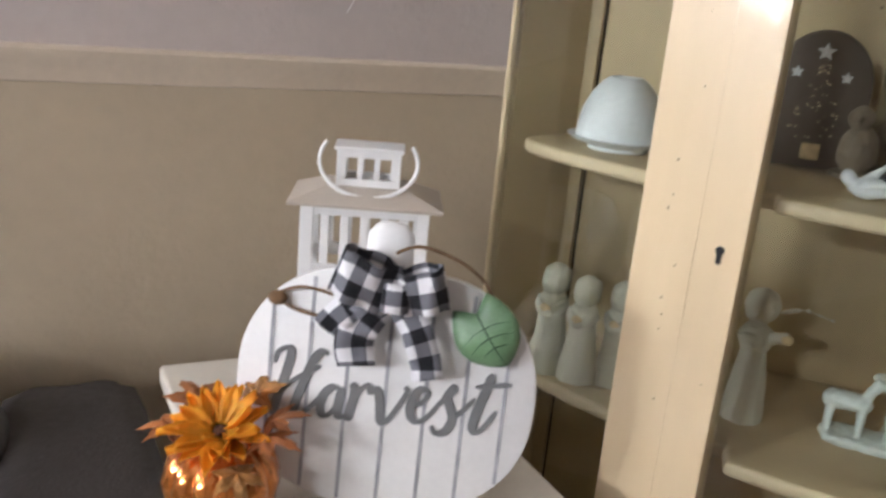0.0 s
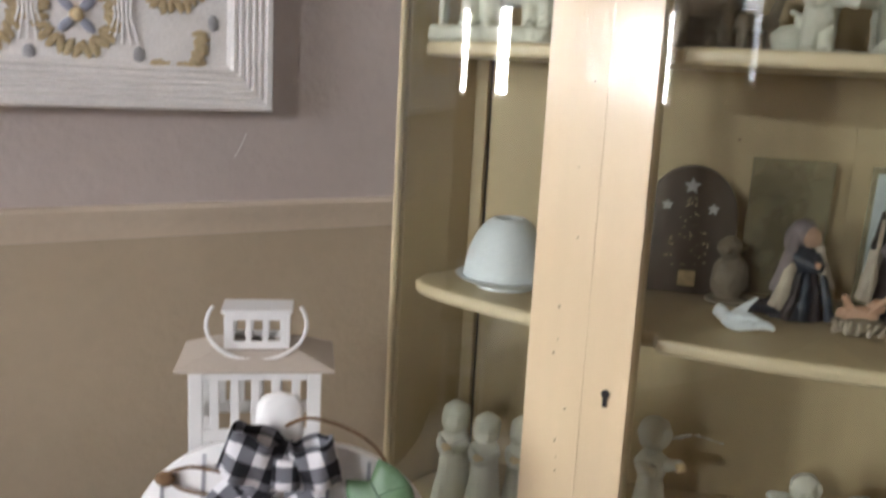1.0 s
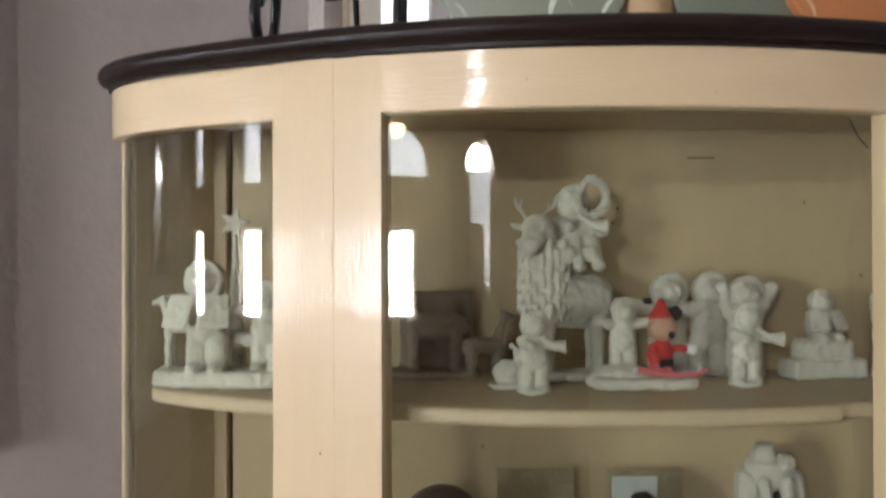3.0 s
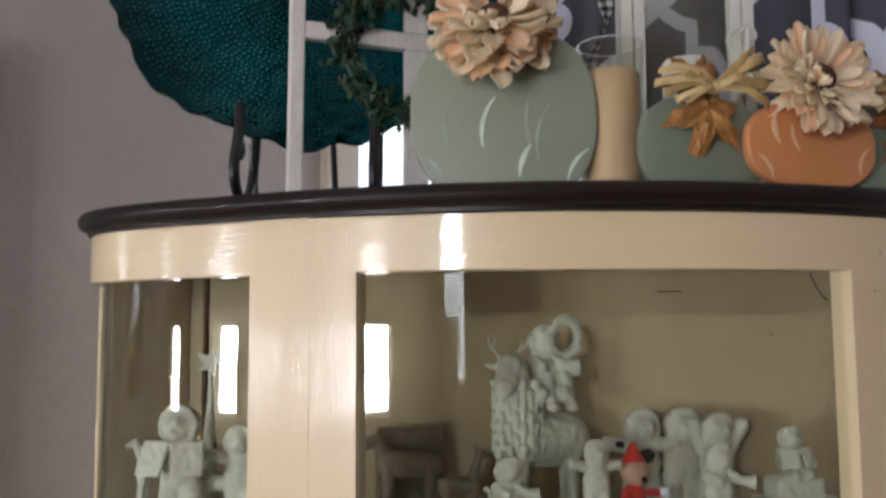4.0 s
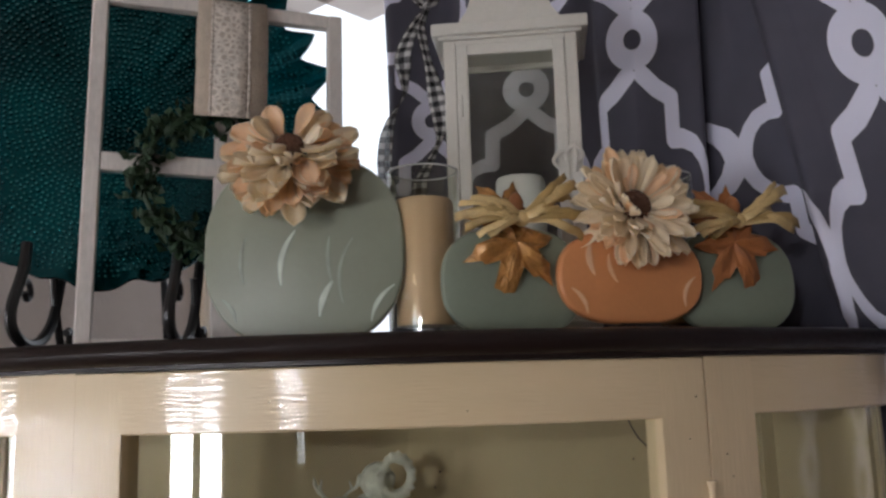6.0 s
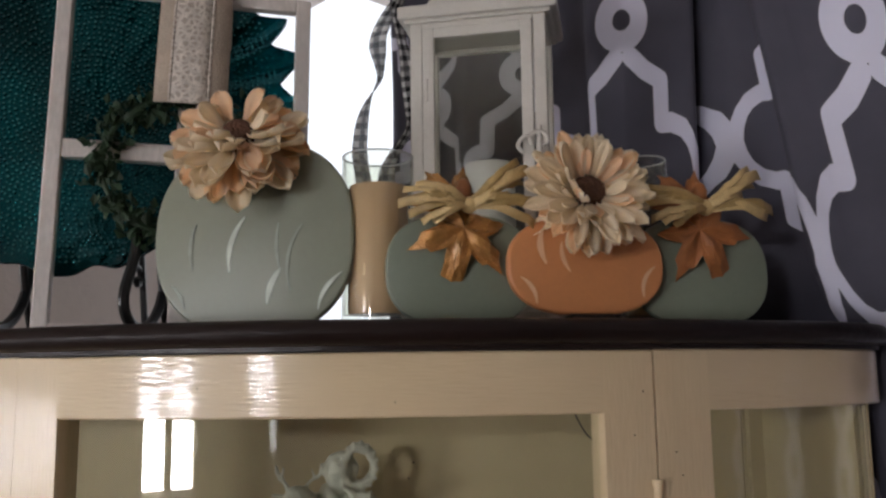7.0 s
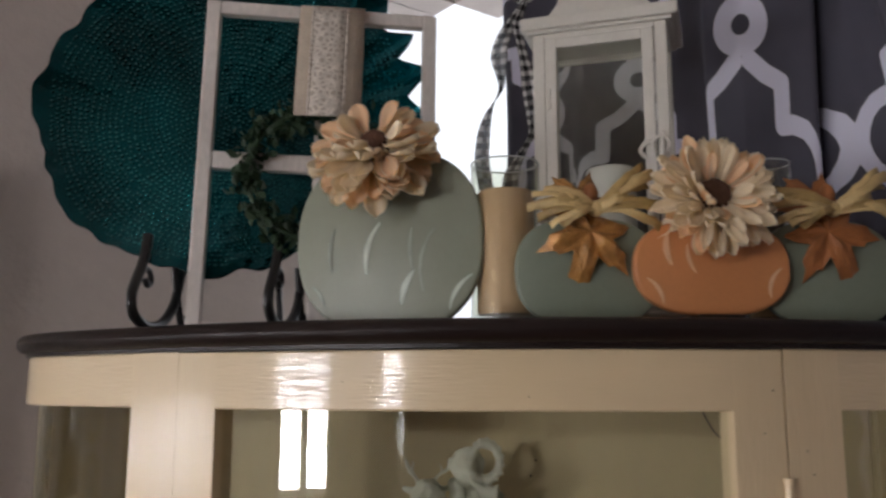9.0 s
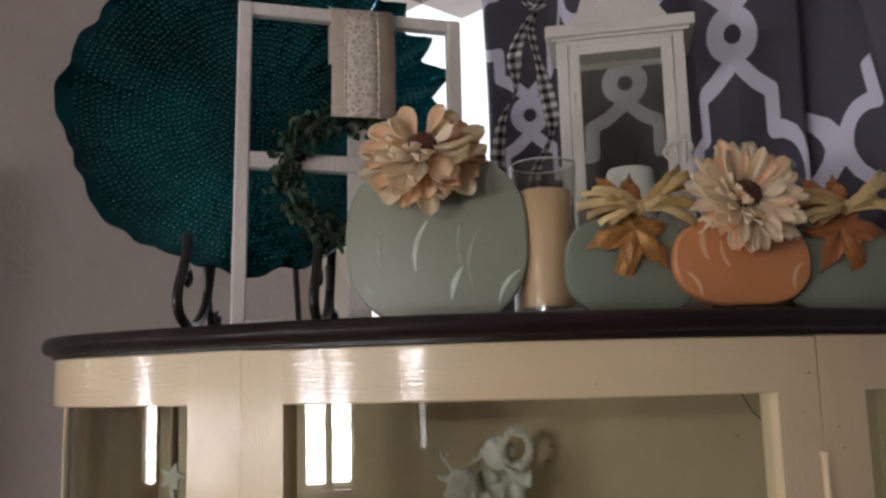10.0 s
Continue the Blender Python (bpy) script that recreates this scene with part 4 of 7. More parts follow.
CREAM_PETALS = [petal_mesh("petal", 0.045, 0.0140, 0.34, 0.10, PETAL), petal_mesh("petal", 0.047, 0.0132, 0.36, -0.06, PETAL), petal_mesh("petal", 0.043, 0.0148, 0.30, 0.18, PETAL), petal_mesh("petal", 0.045, 0.0136, 0.34, 0.05, PETAL_P)]
PEACH_PETALS = [petal_mesh("petal", 0.042, 0.0232, 0.34, 0.16, PETAL), petal_mesh("petal", 0.041, 0.0240, 0.28, -0.12, PETAL_P), petal_mesh("petal", 0.043, 0.0222, 0.36, 0.12, PETAL), petal_mesh("petal", 0.043, 0.0230, 0.32, 0.20, PETAL), petal_mesh("petal", 0.041, 0.0222, 0.34, -0.14, PETAL_P)]

# ---- large sage pumpkin plaque ----
sage = thing("pumpkin_plaque", "sage green painted wooden pumpkin plaque with a cream cloth flower", "decoration", pose(0.1675, 0.897, TOP, -3, 0, -2))
part("board", plate_outline(rounded(0.0945, 0.094, 0.086, 64, 2.35, 0.0005, 0.004), -0.007, 0.007, 0.003, seg=3), SAGE, sage, smooth=True)
PALE = material("pale_brush_stroke", (0.60, 0.65, 0.57), 0.4, vary=0.15, scale=60)
FAINT = material("faint_brush_stroke", (0.345, 0.372, 0.305), 0.45, vary=0.2, scale=60)
for x0, z0, x1, z1, sag, w, tone in ((-0.009, 0.104, -0.0215, 0.052, -0.006, 0.0050, PALE), (0.0265, 0.055, 0.0145, 0.022, -0.003, 0.0058, PALE), (0.0235, 0.098, 0.0262, 0.052, -0.003, 0.0036, FAINT), (0.0455, 0.096, 0.036, 0.034, -0.008, 0.0034, FAINT), (-0.055, 0.098, -0.0565, 0.055, -0.004, 0.0038, FAINT), (0.084, 0.050, 0.062, 0.016, -0.005, 0.0042, PALE), (-0.076, 0.040, -0.063, 0.018, 0.003, 0.0034, FAINT)):
    stroke(arc_line(x0, z0, x1, z1, sag), w, -0.0072, "brush_stroke", tone, sage)
mum((-0.010, -0.036, 0.177), (0.02, -0.82, 0.57), [(12, 0.016, 0.001, 58, 0.70), (16, 0.019, -0.003, 74, 0.92), (20, 0.020, -0.008, 88, 0.98), (22, 0.021, -0.014, 101, 1.02), (20, 0.020, -0.019, 114, 1.02)], PEACH_PETALS, sage, 3, 0.0145, "peach and cream cloth flower with brown centre", [(118, 0.017, -0.004, 56, 0.76), (62, 0.017, -0.004, 60, 0.80), (262, 0.014, 0.000, 44, 0.50), (292, 0.014, 0.000, 50, 0.46), (232, 0.015, 0.000, 52, 0.52)], (0.0, -0.92, 0.25), 34, 0.3)

# ---- trio of pumpkins on one board ----
trio = thing("pumpkin_plaque", "orange pumpkin between two dark sage pumpkins with raffia bows", "decoration", pose(0.470, 0.897, TOP, -2, 0, 11.5))
part("board", plate_outline(rounded(0.068, 0.052, 0.048, 48, 2.5, 0.0005, 0.003, -0.112), -0.006, 0.006, 0.003, seg=2), SAGE_DARK, trio, "dark sage pumpkin", smooth=True)
part("board", plate_outline(rounded(0.067, 0.052, 0.048, 48, 2.5, 0.0005, 0.003, 0.116), -0.006, 0.006, 0.003, seg=2), SAGE_DARK, trio, "dark sage pumpkin", smooth=True)
part("board", plate_outline(rounded(0.073, 0.046, 0.051, 48, 2.4, None, 0.004, 0.0), -0.019, -0.0065, 0.003, seg=3), ORANGE, trio, "orange pumpkin", smooth=True)
PALE_O = material("pale_orange_stroke", (0.70, 0.44, 0.27), 0.5, vary=0.1, scale=40)
for x0, z0, x1, z1, sag, w in ((-0.040, 0.084, -0.038, 0.052, -0.004, 0.006), (-0.023, 0.072, -0.016, 0.045, -0.003, 0.004), (-0.062, 0.04, -0.048, 0.016, 0.004, 0.004), (0.064, 0.050, 0.052, 0.022, -0.005, 0.004)):
    stroke(arc_line(x0, z0, x1, z1, sag), w, -0.0192, "brush_stroke", PALE_O, trio)
mum((-0.003, -0.040, 0.113), (-0.06, -0.93, 0.28), [(14, 0.014, 0.0, 54, 0.72), (20, 0.014, -0.002, 64, 0.92), (22, 0.014, -0.005, 76, 0.98), (22, 0.014, -0.008, 88, 0.98), (18, 0.013, -0.012, 100, 0.94)], CREAM_PETALS, trio, 8, 0.0160, "cream cloth flower with dark brown centre", [(200, 0.013, 0.002, 30, 0.62), (235, 0.0135, 0.002, 34, 0.66), (165, 0.0135, 0.001, 38, 0.68), (215, 0.014, 0.003, 20, 0.50), (260, 0.014, 0.0, 44, 0.7)])


def maple_outline(size):
    """A five-lobed, toothed leaf: polar points of one half, mirrored."""
    half = [(0, 1.0), (5, 0.84), (13, 0.80), (16, 0.66), (28, 0.42), (40, 0.64), (47, 0.66), (55, 0.94), (61, 0.74), (71, 0.66), (84, 0.38), (100, 0.54), (114, 0.70), (122, 0.50), (148, 0.34), (172, 0.30)]
    polar = half + [(360 - a, r) for a, r in half[:0:-1]]
    return [(size * r * math.cos(radians(a)), size * r * math.sin(radians(a))) for a, r in polar]


def maple_leaf(name, m, size, mat, parent, label=""):
    bm = bmesh.new()
    ring = maple_outline(size)
    n = len(ring)

    def lift(x, y, k):
        d = math.hypot(x, y) / size
        return 0.10 * size * math.sin(3.0 * x / size + 0.6) - 0.18 * size * d * d + (0.05 * size * math.cos(5 * math.atan2(y, x)) if k else 0)

    mid = bm.verts.new((0, 0, lift(0, 0, 0)))
    rows = [[bm.verts.new((x * f, y * f, lift(x * f, y * f, f < 0.9))) for x, y in ring] for f in (0.35, 0.7, 1.0)]
    for i in range(n):
        k = (i + 1) % n
        bm.faces.new((mid, rows[0][i], rows[0][k]))
        for a, b in zip(rows, rows[1:]):
            bm.faces.new((a[i], b[i], b[k], a[k]))
    bm.transform(m)
    ob = part(name, bm, mat, parent, label)
    ob.modifiers.new("blade", "SOLIDIFY").thickness = 0.0009
    return ob


def raffia_bow(cx, cz, y, spread, parent, seed):
    """Loops and tails of raffia strips tied round a knot."""
    rnd = random.Random(seed)
    knot = bmesh.new()
    bmesh.ops.create_icosphere(knot, subdivisions=2, radius=0.008, matrix=Matrix.Translation((cx, y - 0.010, cz)) @ Matrix.Diagonal((1, 0.8, 1, 1)))
    part("raffia_knot", knot, RAFFIA, parent, smooth=True)
    strips = [(175, 0.050, 0.010), (184, 0.055, 0.008), (170, 0.052, 0.007), (190, 0.048, 0.009), (164, 0.044, 0.008), (200, 0.040, 0.007), (179, 0.046, 0.006), (30, 0.056, 0.011), (36, 0.052, 0.007), (25, 0.046, 0.007), (-6, 0.058, 0.011), (-13, 0.054, 0.009), (-1, 0.052, 0.006), (12, 0.034, 0.008), (212, 0.032, 0.007)]
    for ang, ln, wd in strips:
        a = radians(ang + rnd.uniform(-5, 5))
        ln *= spread
        pts, wide = [], []
        for i in range(9):
            t = i / 8
            pts.append((cx + math.cos(a) * ln * t, y - 0.010 - 0.012 * math.sin(math.pi * t) + rnd.uniform(-0.001, 0.001), cz + math.sin(a) * ln * t + 0.004 * math.sin(2.6 * t) + rnd.uniform(-0.0012, 0.0012)))
            wide.append((-math.sin(a), 0.5 * math.sin(2.2 * t * 3 + ang) + rnd.uniform(-0.25, 0.25), math.cos(a)))
        cloth_strip(pts, wide, wd * rnd.uniform(0.85, 1.15), RAFFIA if rnd.random() < 0.62 else RAFFIA_D, "raffia_strip", parent, thick=0.0007)


for k, (cx, cz) in enumerate(((-0.107, 0.104), (0.117, 0.106))):
    maple_leaf("leaf", pose(cx - 0.004, -0.012, cz - 0.020, 90, 104 if k == 0 else 62, 0), 0.058, LEAF_FALL if k == 0 else LEAF_RUST, trio, "glossy autumn leaf")
    maple_leaf("leaf", pose(cx - 0.012, -0.009, cz + 0.004, 90, -128, 0), 0.040, LEAF_FALL if k == 0 else LEAF_RUST, trio)
    acorn = lathe([(0.0, 0.0), (0.006, 0.002), (0.0075, 0.009), (0.005, 0.016), (0.001, 0.019)], 12)
    acorn.transform(pose(cx - 0.004, -0.018, cz + 0.006))
    part("acorn", acorn, LEAF_RUST, trio, "brown acorn", smooth=True)
    raffia_bow(cx, cz, -0.010, 1.15, trio, 20 + k)
bit = box(-0.02, 0.02, -0.03, 0.02, 0.0, 0.006, 0.001)
part("stand", bit, BLACK, trio, "small dark foot")


# ---- candles in glass cylinders ----
RIM = material("glass_rim", (0.62, 0.63, 0.63), 0.06, vary=0.02, scale=30)

def candle_glass(x, y, r, height, wax_top, wax_r, label):
    root = thing("candle_holder", label, "candle", pose(x, y, TOP), group="candles on the cabinet")
    g = lathe([(r * 0.9, 0.0), (r, 0.004), (r, height), (r - 0.0018, height), (r - 0.0018, 0.012), (0.0, 0.010)], 40)
    ob = part("glass", g, PANE, root, "clear glass cylinder", smooth=True)
    ob.visible_shadow = False
    w = lathe([(wax_r * 0.96, 0.0125), (wax_r, 0.016), (wax_r, wax_top - 0.004), (wax_r * 0.93, wax_top), (wax_r * 0.4, wax_top - 0.004), (0.0, wax_top - 0.005)], 32)
    part("wax", w, WAX, root, "ivory wax pillar", smooth=True)
    rim = tube([(r * math.cos(q * 0.2618) - 0.0009 * math.cos(q * 0.2618), r * math.sin(q * 0.2618) - 0.0009 * math.sin(q * 0.2618), height) for q in range(25)], 0.0009, 6, cap=False)
    part("glass_rim", rim, RIM, root)
    part("wick", tube([(0, 0, wax_top - 0.006), (0.001, 0, wax_top + 0.008)], 0.0009, 6), BLACK, root)


candle_glass(0.281, 0.917, 0.0345, 0.164, 0.135, 0.0285, "ivory pillar candle in a clear glass cylinder")
candle_glass(0.547, 0.992, 0.0265, 0.173, 0.095, 0.021, "low ivory candle in a clear glass cylinder")


# ---- white lantern on the cabinet ----
def lantern_b():
    hw, h0, h1 = 0.0715, 0.018, 0.325
    root = thing("lantern", "off-white wooden lantern with glass sides and gingham ribbon", "lantern", pose(0.3865, 1.012, TOP, 0, 0, -9.5) @ Matrix.Diagonal((1, 0.62, 1, 1)))
    part("base", box(-hw - 0.010, hw + 0.010, -hw - 0.010, hw + 0.010, 0, h0, 0.002), LANTERN_W, root)
    for sx in (-1, 1):
        for sy in (-1, 1):
            xs, ys = sorted((sx * hw, sx * (hw - 0.013))), sorted((sy * hw, sy * (hw - 0.013)))
            part("post", box(xs[0], xs[1], ys[0], ys[1], h0, h1, 0.0012), LANTERN_W, root)
    for r in range(4):
        m = pose(0, 0, 0, 0, 0, 90 * r)
        for z0, z1 in ((h1 - 0.006, h1), (h0, h0 + 0.012)):
            part("rail", box(-hw + 0.013, hw - 0.013, -hw, -hw + 0.011, z0, z1, 0.001, m=m), LANTERN_W, root)
        if r == 0:
            fr = None
            for b in ((-0.0575, -0.0455, h0 + 0.013, h1 - 0.007), (0.0455, 0.0575, h0 + 0.013, h1 - 0.007), (-0.0455, 0.0455, h0 + 0.013, h0 + 0.025), (-0.0455, 0.0455, h1 - 0.018, h1 - 0.007)):
                fr = box(b[0], b[1], -hw - 0.004, -hw + 0.007, b[2], b[3], 0.001, bm=fr)
            dr = part("lantern_door", fr, LANTERN_W, root)
            latch = tube(spline([(0.046, -hw - 0.010, 0.176), (0.041, -hw - 0.012, 0.183), (0.046, -hw - 0.012, 0.191), (0.053, -hw - 0.010, 0.192), (0.055, -hw - 0.009, 0.184)], 5), 0.0023, 8)
            latch = join(latch, tube(spline([(0.053, -hw - 0.010, 0.192), (0.060, -hw - 0.011, 0.197), (0.068, -hw - 0.010, 0.195), (0.071, -hw - 0.010, 0.187), (0.066, -hw - 0.011, 0.182)], 5), 0.0023, 8))
            latch = join(latch, tube([(0.063, -hw - 0.004, 0.172), (0.063, -hw - 0.010, 0.182), (0.063, -hw - 0.010, 0.203)], 0.0026, 8))
            part("latch", latch, LANTERN_W, dr, "painted hook latch", smooth=True)
            for z in (0.06, 0.25):
                part("hinge", tube([(-0.0545, -hw - 0.004, z - 0.012), (-0.0545, -hw - 0.004, z + 0.012)], 0.0028, 8), LANTERN_W, dr, smooth=True)
        pane = part("pane", box(-hw + 0.014, hw - 0.014, -hw + 0.004, -hw + 0.006, h0 + 0.012, h1 - 0.006, m=m), PANE, root)
        pane.visible_shadow = False
    part("cornice", box(-hw - 0.006, hw + 0.006, -hw - 0.006, hw + 0.006, h1, h1 + 0.004, 0.001), LANTERN_W, root)
    part("eave", box(-0.084, 0.084, -0.084, 0.084, h1 + 0.004, h1 + 0.018, 0.0025, seg=2), LANTERN_W, root)
    roof = bmesh.new()
    rings = []
    for hwid, z in ((0.062, h1 + 0.018), (0.056, h1 + 0.024), (0.047, h1 + 0.039), (0.041, h1 + 0.059), (0.038, h1 + 0.094), (0.036, h1 + 0.124)):
        rings.append([roof.verts.new((sx * hwid, sy * hwid, z)) for sx, sy in ((-1, -1), (1, -1), (1, 1), (-1, 1))])
    for a, b in zip(rings, rings[1:]):
        for i in range(4):
            roof.faces.new((a[i], a[(i + 1) % 4], b[(i + 1) % 4], b[i]))
    roof.faces.new(rings[0][::-1]), roof.faces.new(rings[-1])
    bmesh.ops.recalc_face_normals(roof, faces=roof.faces[:])
    part("roof", roof, LANTERN_W, root, "concave painted roof")
    part("roof_cap", box(-0.046, 0.046, -0.046, 0.046, h1 + 0.124, h1 + 0.136, 0.002), LANTERN_W, root)
    wax = lathe([(0.026, 0.0), (0.027, 0.003), (0.027, 0.156), (0.025, 0.160), (0.010, 0.157), (0.0, 0.156)], 28)
    wax.transform(pose(0.004, 0, h0) @ Matrix.Diagonal((1, 1 / 0.62, 1, 1)))
    part("pillar_candle", wax, WHITE, root, "white pillar candle inside the lantern", smooth=True)
    inv = root.matrix_basis.inverted()
    strands = [
        ([(0.296, 1.075, 1.966), (0.279, 1.072, 1.940), (0.268, 1.068, 1.913), (0.265, 1.065, 1.896), (0.266, 1.075, 1.875), (0.265, 1.080, 1.858), (0.252, 1.085, 1.836), (0.245, 1.088, 1.815), (0.242, 1.09, 1.795), (0.241, 1.09, 1.770), (0.246, 1.09, 1.735)],
         [70, 45, 15, 5, 50, 85, 130, 155, 165, 170, 175]),
        ([(0.296, 1.075, 1.966), (0.288, 1.075, 1.945), (0.288, 1.070, 1.930), (0.293, 1.065, 1.899), (0.299, 1.060, 1.871), (0.304, 1.050, 1.837), (0.307, 1.042, 1.809), (0.302, 1.032, 1.783), (0.289, 1.022, 1.755), (0.281, 1.015, 1.735), (0.280, 1.012, 1.715)],
         [80, 60, 45, 55, 30, 5, 20, 75, 50, 30, 20]),
        ([(0.296, 1.075, 1.966), (0.283, 1.070, 1.976), (0.290, 1.065, 1.992), (0.310, 1.060, 1.985), (0.298, 1.073, 1.967)], [20, 40, 60, 40, 20])]
    for k, (s, turns) in enumerate(strands):
        pts = [inv @ Vector(p) for p in spline(s, 6)]
        wide = [(math.cos(radians(q)), 1.67 * math.sin(radians(q)), 0.15) for (q,) in spline([(a,) for a in turns], 6)]
        cloth_strip(pts, wide, 0.0195, GINGHAM, "ribbon", root, "black and white gauzy gingham ribbon" if k == 0 else "", v0=k * 0.03)
        for sd in (-1, 1):
            edge = [p + Vector(w).normalized() * 0.0098 * sd for p, w in zip(pts, wide)]
            part("ribbon_wire", tube(edge, 0.0005, 5), BLACK, root)


lantern_b()


# ---- little whitewashed window frame with burlap and wreath ----
def window_decor():
    w, h, st, dp = 0.258, 0.371, 0.0155, 0.014
    m = pose(-0.0525, 0.920, TOP, -2.8, 1.0, 16.5)
    root = thing("window_frame_decoration", "whitewashed wooden four-pane frame with burlap ribbon and green wreath", "decoration", m)
    mid, mull = 0.186, 0.137
    part("stile", box(0, st, -dp / 2, dp / 2, 0, h, 0.0015), WHITE_WORN, root)
    part("stile", box(w - st, w, -dp / 2, dp / 2, 0, h, 0.0015), WHITE_WORN, root)
    for z0, z1 in ((0.0, 0.010), (mid - 0.010, mid + 0.009), (h - 0.015, h)):
        part("rail", box(st, w - st, -dp / 2 + 0.001, dp / 2 - 0.001, z0, z1, 0.0012), WHITE_WORN, root)
    for z0, z1 in ((0.010, mid - 0.010), (mid + 0.009, h - 0.015)):
        part("mullion", box(mull - 0.013, mull + 0.013, -dp / 2 + 0.002, dp / 2 - 0.002, z0, z1, 0.0012), WHITE_WORN, root)
    z_end = 0.232
    line = [(0.139, dp / 2 + 0.003, h - 0.06), (0.139, dp / 2 + 0.003, h - 0.003), (0.139, 0.0, h + 0.004), (0.139, -dp / 2 - 0.004, h - 0.004)]
    line += [(0.139 - 0.002 * i / 8, -dp / 2 - 0.006 - 0.017 * min(i / 4, 1) - 0.0015 * math.sin(i * 1.1), h - 0.004 - (h - 0.004 - z_end) * i / 8) for i in range(1, 9)]
    cloth_strip(line, (1, 0, 0.02), 0.072, BURLAP, "burlap_ribbon", root, "coarse burlap ribbon with lace strip", 0.0014)
    lace = [(x - 0.002, y - 0.0018, z) for x, y, z in line[3:]]
    cloth_strip(lace, (1, 0, 0.02), 0.036, LACE, "lace_strip", root, "pale lace strip", 0.0009)
    for k in (-0.5, 0.5):
        part("lace_cord", tube([(x + k * 0.038, y - 0.0008, z) for x, y, z in lace], 0.0013, 6), LACE, root)
    # wreath of small leaves on a ring of wire
    rnd = random.Random(5)
    cx, cz, r = 0.126, 0.170, 0.071
    ring = tube([(cx + r * math.cos(a * 0.1745), -0.016, cz + r * math.sin(a * 0.1745)) for a in range(37)], 0.0030, 6)
    verts, faces = [], []
    for i in range(760):
        a = rnd.uniform(0, 6.2832)
        rr = r + rnd.gauss(0, 0.0085)
        c = Vector((cx + rr * math.cos(a), -0.015 + rnd.gauss(0, 0.004), cz + rr * math.sin(a)))
        q = Euler((rnd.uniform(0, 6.28), rnd.uniform(0, 6.28), rnd.uniform(0, 6.28))).to_matrix()
        ln, wd = rnd.uniform(0.009, 0.016), rnd.uniform(0.0035, 0.0065)
        k = len(verts)
        for p in ((0, 0, 0), (ln * 0.45, wd, 0.001), (ln, 0, -0.001), (ln * 0.45, -wd, 0.001), (ln * 0.45, 0, -0.0012)):
            verts.append(c + q @ Vector(p))
        faces += [(k, k + 4, k + 1), (k + 1, k + 4, k + 2), (k + 2, k + 4, k + 3), (k + 3, k + 4, k)]
    me = bpy.data.meshes.new("leaves")
    me.from_pydata(verts, [], faces)
    ring.from_mesh(me)
    part("wreath", ring, BOXWOOD, root, "small dark green boxwood wreath")


window_decor()


